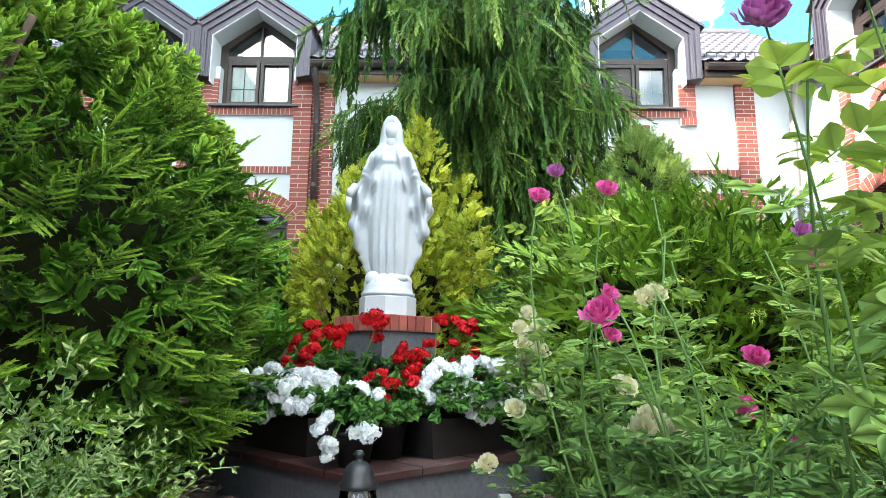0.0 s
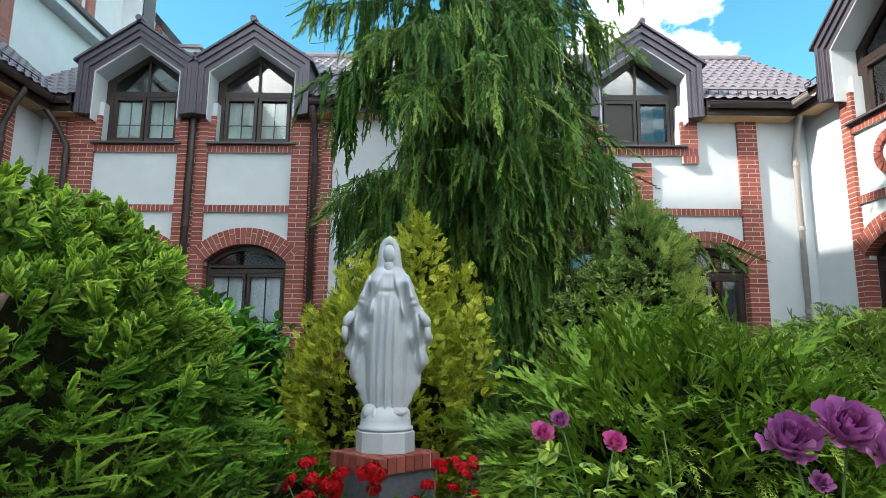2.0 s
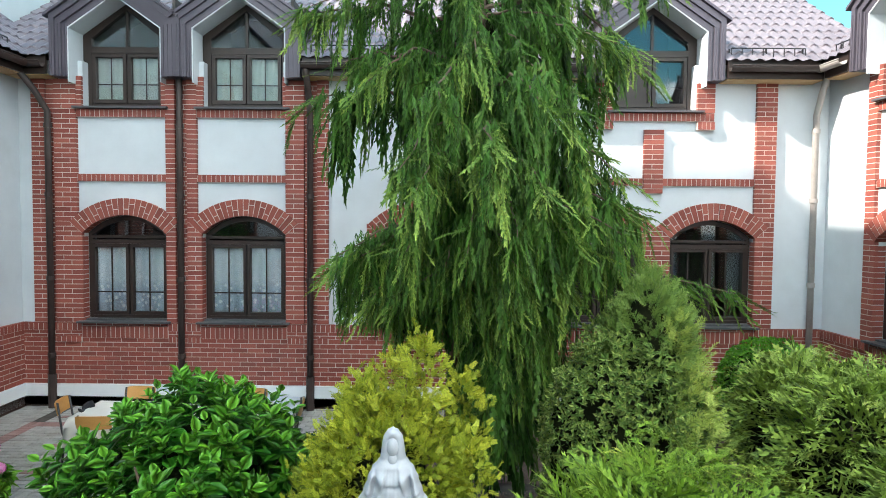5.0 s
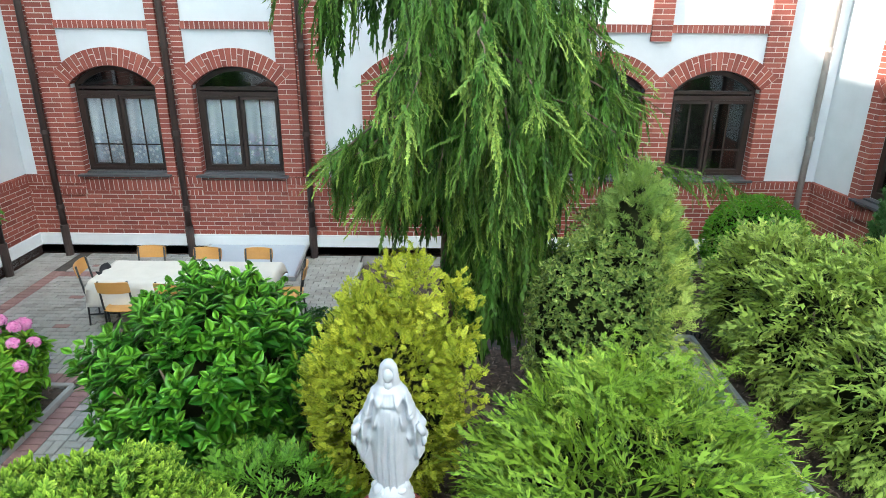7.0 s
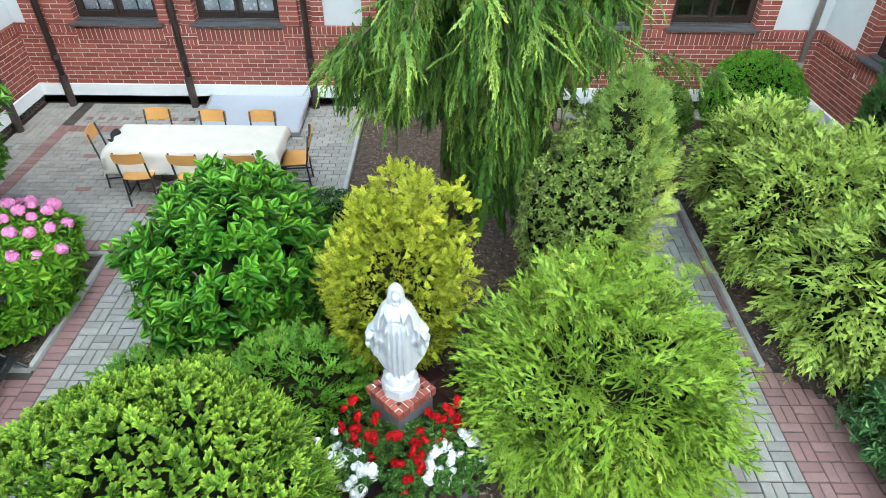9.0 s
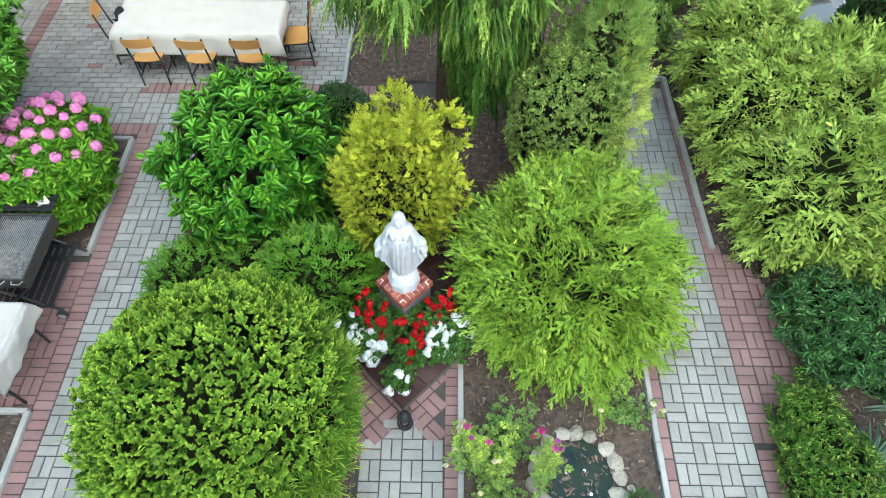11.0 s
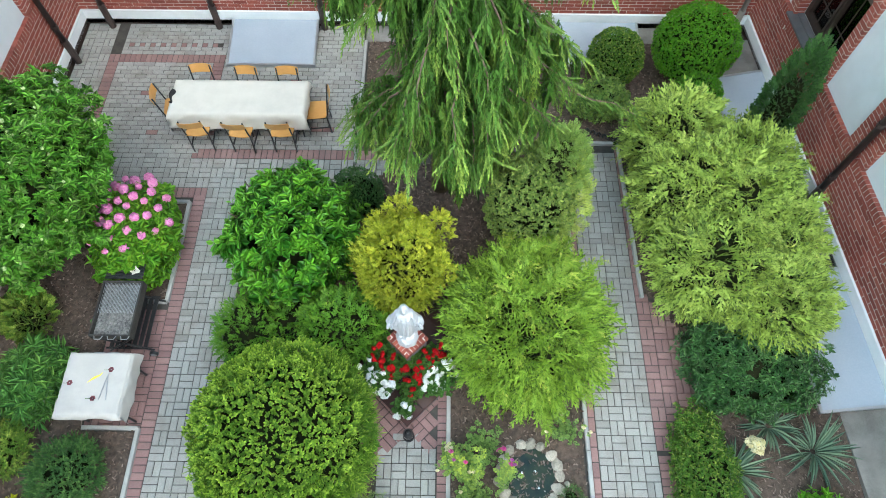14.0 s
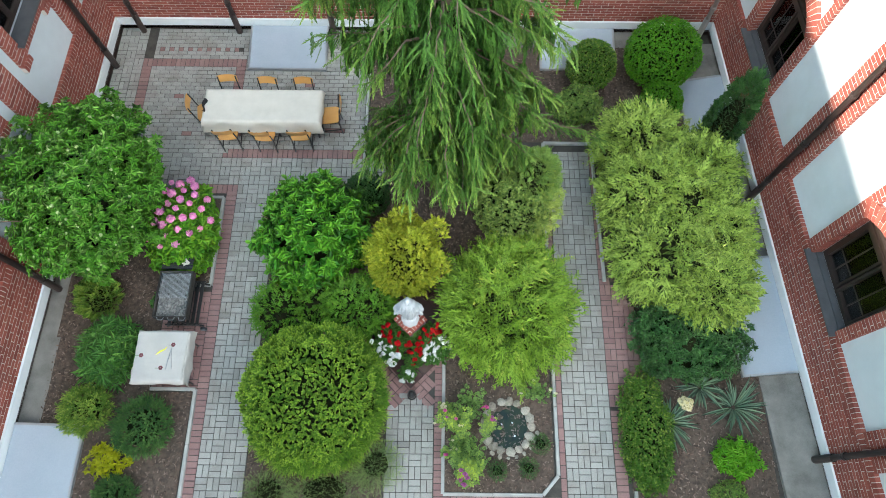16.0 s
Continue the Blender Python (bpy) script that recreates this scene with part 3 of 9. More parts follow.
def gutter(w, u0, u1, z=5.68, b=0.42, metal=None, label="half-round brown eaves gutter under the tiles"):
    thing = tagged(new("gutter"), label, "gutter", "gutters")
    n = 8
    out = [(b + 0.075 * math.cos(math.pi + math.pi * i / n), z + 0.075 * math.sin(math.pi + math.pi * i / n)) for i in range(n + 1)]
    vs = [(u, p, q) for u in (u0, u1) for p, q in out] + [(u, b + (p - b) * 0.92, z + (q - z) * 0.92) for u in (u0, u1) for p, q in out]
    m = n + 1
    fs = [(i, i + 1, m + i + 1, m + i) for i in range(n)] + [(2 * m + i, 3 * m + i, 3 * m + i + 1, 2 * m + i + 1) for i in range(n)]
    fs += [(0, m, 3 * m, 2 * m), (n, 2 * m + n, 3 * m + n, m + n)]
    Build(w.put).add(vs, fs).part("trough", metal or PIPE, thing, smooth=True)
    Build(w.put).tube([(u0, b + 0.075, z + 0.005), (u1, b + 0.075, z + 0.005)], 0.012, 6).part("bead", metal or PIPE, thing)
    Build(w.put).box(u0, u1, 0.30, 0.335, z - 0.16, z + 0.135).part("fascia", BROWN, thing)
    Build(w.put).box(u0, u1, 0.005, 0.30, z - 0.175, z - 0.15).part("soffit_board", SOFFIT, thing, "pale pine soffit board")
    return thing


def snow_guard(w, u0, u1, z=5.86, b=0.2):
    thing = tagged(new("snow_guard"), "low dark metal snow guard grille on the eaves tiles", "snow guard", "snow guards")
    for zz in (z, z + 0.16):
        Build(w.put).tube([(u0, b, zz), (u1, b, zz)], 0.011, 6).part("rail", STEEL, thing)
    n = max(2, round((u1 - u0) / 0.17))
    for i in range(n + 1):
        u = u0 + (u1 - u0) * i / n
        Build(w.put).box(u - 0.006, u + 0.006, b - 0.006, b + 0.006, z, z + 0.16).part("bar", STEEL, thing)
    for i in range(max(2, n // 4) + 1):
        u = u0 + (u1 - u0) * i / max(2, n // 4)
        Build(w.put).prism([(u - 0.012, z - 0.1), (u + 0.012, z - 0.1), (u + 0.012, z + 0.17), (u - 0.012, z + 0.17)], b - 0.09, b - 0.07).part("stay", STEEL, thing)
    return thing


def tiled_roof(w, u0, u1, name, label, eave=(0.40, 5.76), ridge=(-3.3, 8.3), skip=()):
    """Pressed tile sheets: waves across, a step at every course."""
    thing = tagged(new(name), label, "roof", "", "structure")
    run = math.hypot(ridge[0] - eave[0], ridge[1] - eave[1])
    db, dz = (ridge[0] - eave[0]) / run, (ridge[1] - eave[1]) / run
    step, wave = 0.35, 0.19
    ss = []
    k = 0.0
    while k < run:
        ss += [(k, 0.0), (min(run, k + step) - 0.004, 0.034)]
        k += step
    nu = int((u1 - u0) / (wave / 8))
    vs, fs = [], []
    for s, drop in ss:
        for i in range(nu + 1):
            u = u0 + (u1 - u0) * i / nu
            hgt = 0.022 * math.cos(2 * math.pi * u / wave) + 0.034 - drop
            ripple = 0.02 * math.cos(2 * math.pi * u / wave) * (1 if drop == 0 else 0)
            vs.append((u, eave[0] + db * (s - ripple) - dz * hgt * 0, eave[1] + dz * (s - ripple) + hgt))
    for j in range(len(ss) - 1):
        for i in range(nu):
            u = u0 + (u1 - u0) * (i + 0.5) / nu
            zmid = eave[1] + dz * ss[j][0]
            if any(a < u < b and zmid < z for a, b, z in skip):
                continue
            p = j * (nu + 1) + i
            fs.append((p, p + 1, p + nu + 2, p + nu + 1))
    Build(w.put).add(vs, fs).part("tile_sheet", TILE, thing, smooth=False)
    Build(w.put).prism([(u0, 0), (u1, 0), (u1, 0.03), (u0, 0.03)], 0, 0.01)
    deck = Build(w.put)
    deck.add([(u0, eave[0] - 0.02, eave[1] - 0.06), (u1, eave[0] - 0.02, eave[1] - 0.06), (u1, ridge[0], ridge[1] - 0.06), (u0, ridge[0], ridge[1] - 0.06),
              (u0, eave[0] - 0.02, eave[1] - 0.03), (u1, eave[0] - 0.02, eave[1] - 0.03), (u1, ridge[0], ridge[1] - 0.03), (u0, ridge[0], ridge[1] - 0.03)],
             [(0, 3, 2, 1), (4, 5, 6, 7), (0, 1, 5, 4), (1, 2, 6, 5), (2, 3, 7, 6), (3, 0, 4, 7)])
    if not skip:
        deck.part("deck", BROWN, thing)
    else:
        cuts = [u0] + [e for x0, x1, _ in sorted(skip) for e in (x0, x1)] + [u1]
        for x0, x1 in zip(cuts[::2], cuts[1::2]):
            if x1 - x0 > 0.05:
                Build(w.put).box(x0, x1, -0.30, -0.24, 5.4, 6.1).part("wall_head", BROWN, thing)
    Build(w.put).tube([(u0, ridge[0], ridge[1] + 0.03), (u1, ridge[0], ridge[1] + 0.03)], 0.09, 10).part("ridge_tile", TILE, thing)
    # far slope, so that the roof is closed
    Build(w.put).add([(u0, ridge[0], ridge[1]), (u1, ridge[0], ridge[1]), (u1, ridge[0] - 3.7, eave[1]), (u0, ridge[0] - 3.7, eave[1]),
                      (u0, ridge[0], ridge[1] - 0.05), (u1, ridge[0], ridge[1] - 0.05), (u1, ridge[0] - 3.7, eave[1] - 0.05), (u0, ridge[0] - 3.7, eave[1] - 0.05)],
                     [(0, 1, 2, 3), (4, 7, 6, 5), (0, 4, 5, 1), (1, 5, 6, 2), (2, 6, 7, 3), (3, 7, 4, 0)]).part("far_slope", TILE, thing)
    return thing


def plinth(w, u0, u1, name_label="white painted plinth band over a dark brown footing"):
    thing = tagged(new("plinth"), name_label, "plinth", "", "structure")
    Build(w.put).box(u0, u1, -0.3, 0.085, 0.37, PLINTH_TOP).part("band", PLINTH, thing)
    Build(w.put).box(u0, u1, -0.3, 0.0, -0.1, 0.37).part("footing", FOOT_BROWN, thing, "dark brown footing")
    return thing


def ground_floor(w, u0, u1, windows, pick=None):
    """Brick base, sill courses and the arches of one front."""
    w.courses(u0, u1, PLINTH_TOP, BAND_LOW - 0.12, 0.05, pick=pick)
    edges = sorted([(c - 0.70, c + 0.70) for c in windows])
    at = u0
    for a, b in edges + [(u1, u1)]:
        if a > at:
            w.courses(at, a, BAND_LOW - 0.12, BAND_LOW, 0.05)
            w.rowlock(at, a, BAND_LOW, SILL_Z - 0.005, 0.075)
        at = b
    for c in windows:
        w.rowlock(c - 0.70, c + 0.70, BAND_LOW - 0.12, SILL_Z - 0.055, 0.075, w=0.077)
        w.courses(c - 0.70, c + 0.70, SILL_Z - 0.055, SILL_Z - 0.002, 0.055)


def window_surround(w, c, outer_left, outer_right, top=EAVE, half=0.68):
    """Brick jambs beside one ground floor window and the arch above it."""
    w.arch(c, half, 3.03, 0.30, 0.075)
    r, g = 0.92, 0.27
    w.courses(c - outer_left, c - half, SILL_Z, 3.22, 0.062)
    w.courses(c + half, c + outer_right, SILL_Z, 3.22, 0.062)
    # brick lining of the reveal
    for s in (-1, 1):
        rows = 18
        for i in range(rows):
            z = SILL_Z + 0.01 + i * COURSE
            w.bricks.box(c + s * half - (0.004 if s > 0 else -0.0), c + s * half + (0.0 if s > 0 else 0.004), -0.11, 0.05, z, z + COURSE - GAP)


# back front, facing the camera
back = Wall("wall_north", (-0.005, 10.655, -0.19), (1, 0, 0), (0, -1, 0), -7.35, 6.4, "two-storey front of red brick piers and white plaster panels")
GROUND_WIN, UPPER_WIN = (-5.245, -3.31, -0.42, 2.44, 4.245), (-5.27, -3.315, 3.28)
back.holes = [(c - 0.68, c + 0.68, SILL_Z, 3.36) for c in GROUND_WIN] + [(c - 0.64, c + 0.64, 5.06, 6.0) for c in UPPER_WIN]
back.core(0.2, 5.8)
ground_floor(back, -7.05, 6.12, GROUND_WIN, pick=(-6.95, -1.6, 0.56, 1.4))
for c, l, r in ((-5.245, 1.115, 0.835), (-3.31, 0.91, 0.98), (-0.42, 0.9, 0.9), (2.44, 0.9, 0.865), (4.245, 0.675 + 0.265, 0.975)):
    window_surround(back, c, l if c != 4.245 else 0.94, r)
for a0, a1, z0, z1 in ((-6.72, -6.5, SILL_Z, 5.5), (-6.36, -6.0, 3.22, 5.5), (-4.56, -4.41, 3.22, 5.5), (-4.22, -4.06, 3.22, 5.5), (-2.63, -2.33, 3.22, 5.5), (-2.12, -1.94, SILL_Z, 5.52),
                       (3.115, 3.425, 3.745, 4.765), (4.9, 5.22, 3.22, 5.52), (3.95, 4.225, 5.03, 5.5), (2.335, 2.61, 5.03, 5.5)):
    back.courses(a0, a1, z0, z1, 0.062)
for a0, a1 in ((-6.5, -6.36), (-4.41, -4.22), (-2.33, -2.12)):
    back.courses(a0, a1, SILL_Z, 5.5, 0.012)
for a0, a1 in ((-6.0, -5.91), (-4.63, -4.56), (-4.06, -3.955), (-2.675, -2.63)):
    back.courses(a0, a1, 5.03, 5.55, 0.058)
for a0, a1 in ((-6.0, -4.56), (-4.06, -2.63), (1.2, 3.115), (3.425, 4.9)):
    back.rowlock(a0, a1, BAND_Z, 3.99, 0.04)
for a0, a1 in ((-6.0, -4.56), (-4.06, -2.63), (2.335, 4.225)):
    back.rowlock(a0, a1, BAND_UP, 5.03, 0.055)
for a0, a1 in ((3.95, 4.225), (2.335, 2.61)):
    back.rowlock(a0, a1, 4.765, 4.896, 0.085)
for a0, a1 in ((-6.36, -5.95), (-4.53, -4.41), (-4.22, -4.02), (-2.6, -2.33), (-2.12, -1.94), (4.96, 5.2)):
    back.rowlock(a0, a1, 1.26, 1.36, 0.085, 0.045)
back.finish()
plinth(back, -7.05, 6.1)
for i, c in enumerate(GROUND_WIN):
    arched_window(back, c, i + 1, curtain=i < 2)
for i, c in enumerate(UPPER_WIN):
    gabled_window(back, c, i + 6, panel=i == 2)
    dormer(back, c)
downpipe(back, -6.43, bend_side=-0.25)
downpipe(back, -4.315, z1=5.5, neck=0.1)
downpipe(back, -2.225)
# corner pipe in the paler colour that stands for sun on it
downpipe(back, 5.82, z1=5.62, neck=0.36, metal=SUNLIT_METAL)
gutter(back, -2.3, 2.25)
gutter(back, 4.3, 5.78)
gutter(back, -7.0, -6.3)
snow_guard(back, -2.2, 2.1)
snow_guard(back, 4.4, 5.55)
tiled_roof(back, -7.6, 6.9, "roof_north", "violet-grey pressed tile roof behind the dormers", skip=[(c - 0.97, c + 0.97, 7.0) for c in UPPER_WIN])

# right front
east = Wall("wall_east", (6.22, 10.65, -0.19), (0.064, -0.998, 0), (-0.998, -0.064, 0), -0.4, 21.0, "two-storey front of red brick piers and white plaster, sunlit above")
EAST_WIN = (1.85, 6.47, 11.1, 15.7)
east.holes = [(c - 0.68, c + 0.68, SILL_Z, 3.36) for c in EAST_WIN] + [(c - 0.64, c + 0.64, 5.06, 6.0) for c in EAST_WIN]
east.core(0.2, 5.8)
ground_floor(east, 0.0, 20.5, EAST_WIN)
for c in EAST_WIN:
    window_surround(east, c, 0.9, 0.88)
    for a0, a1 in ((c - 0.9, c - 0.72), (c + 0.72, c + 0.88)):
        east.courses(a0, a1, 3.22, 5.5, 0.062)
        east.rowlock(a0 - 0.02, a1 + 0.02, 1.26, 1.36, 0.085, 0.045)
    for a0, a1 in ((c - 0.72, c - 0.64), (c + 0.64, c + 0.72)):
        east.courses(a0, a1, 5.03, 5.55, 0.058)
    east.rowlock(c - 0.72, c + 0.72, BAND_UP, 5.03, 0.055)
    east.rowlock(c - 0.72, c + 0.72, BAND_Z - 0.06, 3.93, 0.04)
    n = 18
    for k in range(n):
        t0, t1 = 2 * math.pi * k / n + 0.02, 2 * math.pi * (k + 1) / n - 0.02
        east.bricks.prism([(c + r * math.sin(t), 4.42 + r * math.cos(t)) for r, t in ((0.2, t0), (0.33, t0), (0.33, t1), (0.2, t1))], 0.0, 0.05)
for p in (4.12, 9.0, 13.6):
    east.courses(p - 0.31, p - 0.09, SILL_Z, 5.5, 0.062)
    east.courses(p + 0.09, p + 0.28, SILL_Z, 5.5, 0.062)
    east.courses(p - 0.09, p + 0.09, SILL_Z, 5.5, 0.012)
east.finish()
plinth(east, 0.0, 20.5)
for i, c in enumerate(EAST_WIN):
    arched_window(east, c, i + 9, curtain=False)
    gabled_window(east, c, i + 13, panel=False)
    dormer(east, c)
for p in (4.12, 9.0, 13.6):
    downpipe(east, p)
gutter(east, 0.35, 0.87, metal=SUNLIT_METAL, label="half-round metal gutter under the tiles, coloured pale for the sun on it")
gutter(east, 2.83, 5.48, metal=SUNLIT_METAL, label="half-round metal gutter under the tiles, coloured pale for the sun on it")
gutter(east, 7.46, 10.1)
snow_guard(east, 0.4, 0.85)
snow_guard(east, 2.9, 5.4)
tiled_roof(east, -0.9, 20.8, "roof_east", "violet-grey pressed tile roof of the side wing", skip=[(c - 0.97, c + 0.97, 7.0) for c in EAST_WIN])

# left front
west = Wall("wall_west", (-7.137, 10.65, -0.19), (-0.0118, -0.9999, 0), (0.9999, -0.0118, 0), -0.4, 21.0, "white plaster front with red brick base and piers")
WEST_WIN = (2.15, 4.75, 9.4, 12.0)
west.holes = [(c - 0.5, c + 0.5, 2.8, 4.35) for c in WEST_WIN]
west.core(0.2, 5.8)
west.courses(0.0, 20.5, PLINTH_TOP, BAND_LOW, 0.05)
west.rowlock(0.0, 20.5, BAND_LOW, SILL_Z - 0.005, 0.075)
for p in (1.05, 6.1, 10.7):
    west.courses(p - 0.33, p - 0.09, SILL_Z, 5.5, 0.062)
    west.courses(p + 0.09, p + 0.33, SILL_Z, 5.5, 0.062)
    west.courses(p - 0.09, p + 0.09, SILL_Z, 5.5, 0.012)
for p in (3.45, 8.3):
    west.courses(p - 0.25, p + 0.25, SILL_Z, 5.5, 0.062)
for c in WEST_WIN:
    west.courses(c - 0.78, c - 0.5, 2.55, 4.35, 0.062)
    west.courses(c + 0.5, c + 0.78, 2.55, 4.35, 0.062)
    west.rowlock(c - 0.78, c - 0.48, 2.42, 2.545, 0.085)
    west.rowlock(c + 0.48, c + 0.78, 2.42, 2.545, 0.085)
    west.rowlock(c - 0.5, c + 0.5, 2.56, 2.785, 0.062)
    west.rowlock(c - 0.78, c + 0.78, 4.355, 4.6, 0.062)
west.finish()
plinth(west, 0.0, 20.5)
for i, c in enumerate(WEST_WIN):
    t = tagged(new("window_%d" % (i + 17)), "dark brown two-light window in a brick frame", "window", "side windows", "structure")
    f = Build(west.put)
    for a0, a1, z0, z1 in ((-0.5, -0.42, 2.86, 4.35), (0.42, 0.5, 2.86, 4.35), (-0.42, 0.42, 2.86, 2.94), (-0.42, 0.42, 4.27, 4.35), (-0.05, 0.05, 2.94, 4.27)):
        f.box(c + a0, c + a1, -0.2, -0.11, z0, z1)
    f.part("window_frame", BROWN, t)
    for a0, a1 in ((-0.42, -0.05), (0.05, 0.42)):
        g = Build(west.put).box(c + a0, c + a1, -0.16, -0.153, 2.94, 4.27).part("pane", GLASS, t)
        g.visible_shadow = False
    Build(west.put).prism([(c - 0.56, 2.79), (c + 0.56, 2.79), (c + 0.56, 2.82), (c - 0.56, 2.82)], -0.11, 0.17).part("window_sill", SILL, t, "dark grey sheet sill")
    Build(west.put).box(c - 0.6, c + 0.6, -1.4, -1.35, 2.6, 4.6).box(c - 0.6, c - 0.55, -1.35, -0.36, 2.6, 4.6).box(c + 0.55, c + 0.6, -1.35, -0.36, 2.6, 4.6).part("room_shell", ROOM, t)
for p in (1.05, 6.1, 10.7):
    downpipe(west, p, offset=0.12)
gutter(west, 0.35, 20.0)
snow_guard(west, 0.5, 6.5)
tiled_roof(west, -0.9, 20.8, "roof_west", "violet-grey pressed tile lean-to roof", ridge=(-1.85, 7.62))

# south front, closing the yard
south = Wall("wall_south", (0, -9.8, 0), (1, 0, 0), (0, 1, 0), -7.8, 8.0, "white plaster front with a red brick base closing the yard")
SOUTH_WIN = (-5.0, -2.5, 0.0, 2.5, 5.0)
south.holes = [(c - 0.6, c + 0.6, SILL_Z, 3.0) for c in SOUTH_WIN]
south.core(0.0, 3.5)
for a, b in zip((-7.6,) + tuple(c + 0.6 for c in SOUTH_WIN), tuple(c - 0.6 for c in SOUTH_WIN) + (7.8,)):
    south.mortar.box(a, b, 0, 0.03, 0.3, SILL_Z)
south.finish()
for i, c in enumerate(SOUTH_WIN):
    t = tagged(new("window_%d" % (i + 21)), "plain dark brown window of the opposite wing", "window", "opposite windows", "structure")
    for z0, z1 in ((SILL_Z, 3.0),):
        Build(south.put).box(c - 0.6, c - 0.52, -0.2, -0.1, z0, z1).box(c + 0.52, c + 0.6, -0.2, -0.1, z0, z1).box(c - 0.04, c + 0.04, -0.2, -0.1, z0, z1).part("window_frame", BROWN, t)
        # a near-black sheet stands for the unlit room behind the glass
        Build(south.put).box(c - 0.52, c + 0.52, -0.3, -0.25, z0, z1).part("dark_pane", ROOM, t)
tiled_roof(south, -8.0, 8.2, "roof_south", "violet-grey pressed tile roof of the opposite wing", eave=(0.4, 3.5), ridge=(-3.3, 5.2))

# the taller house behind the left wing
tall = Wall("tall_house", (-8.95, 24.6, -0.3), (0, -1, 0), (1, 0, 0), 0.0, 44.0, "tall white and brick house rising behind the low wing")
tall.thing["category"] = "house"
tall.holes = []
tall.plaster.box(0, 44, -9.0, 0, 0.0, 9.25)
tall.plaster.box(0, 44, -0.02, 0.35, 9.05, 9.25)
for p in (7.6, 12.9, 18.0, 23.0, 28.0):
    tall.courses(p - 0.55, p - 0.15, 6.2, 9.05, 0.07)
    tall.courses(p + 0.15, p + 0.55, 6.2, 9.05, 0.07)
tall.plaster.box(3.5, 44, -8.0, -1.05, 9.25, 12.6)
for k in range(16):
    p = 4.1 + k * 0.62 + 1.4 * (k // 4)
    tall.courses(p, p + 0.34, 9.3, 12.5, -0.96, depth=0.1)
tall.plaster.box(5.6, 6.5, -1.1, -0.5, 9.3, 13.6)
tall.finish()
t = tall.thing
Build(tall.put).box(0, 44, 0.3, 0.45, 9.25, 9.36).part("eaves_gutter", PIPE, t)
Build(tall.put).prism([(0, 9.26), (44, 9.26), (44, 9.4), (0, 9.4)], -1.05, 0.34).part("ledge_roof", TILE, t)
Build(tall.put).add([(3.0, -0.75, 12.55), (44, -0.75, 12.55), (44, -3.4, 15.1), (3.0, -3.4, 15.1), (3.0, -8.5, 12.55), (44, -8.5, 12.55), (44, -5.0, 15.1), (3.0, -5.0, 15.1)],
                    [(0, 1, 2, 3), (3, 2, 6, 7), (7, 6, 5, 4), (0, 3, 7, 4), (1, 5, 6, 2), (0, 4, 5, 1)]).part("roof", TILE, t, "dark tiled mansard roof")
# unseen roof block, added to set the sun's shadow edge on the east front
Build(tall.put).add([(19.3, -0.75, 12.56), (44, -0.75, 12.56), (44, -3.0, 17.3), (19.3, -3.0, 17.3), (19.3, -8.5, 12.56), (44, -8.5, 12.56), (44, -6.0, 17.3), (19.3, -6.0, 17.3)],
                    [(0, 1, 2, 3), (3, 2, 6, 7), (7, 6, 5, 4), (0, 3, 7, 4), (1, 5, 6, 2), (0, 4, 5, 1)]).part("high_roof", TILE, t, "unseen steep roof added to cast the shadow on the east front")
Build(tall.put).box(5.7, 6.4, -0.49, -0.46, 10.2, 13.2).part("stair_window", BROWN, t, "narrow dark stair window")
Build(tall.put).box(1.0, 2.4, -2.2, -0.4, 11.2, 12.7).part("roof_dormer", PLASTER, t, "small white dormer")
Build(tall.put).box(0.9, 2.5, -2.3, -0.3, 12.7, 12.8).part("dormer_roof", TILE, t)

# ---- ground ----
Build().box(-300, 300, -300, 300, -0.5, -0.075).part("ground", JOINT, None, "dark sandy ground under the paving", kind="structure")["category"] = "ground"


def slab(name, x0, x1, y0, y1, z0, z1, material, label, cat, kind=""):
    b = Build()
    b.chamfered(x0, x1, y0, y1, z0, z1, 0.008)
    ob = b.part(name, material, None, label, kind=kind)
    ob["category"] = cat
    return ob


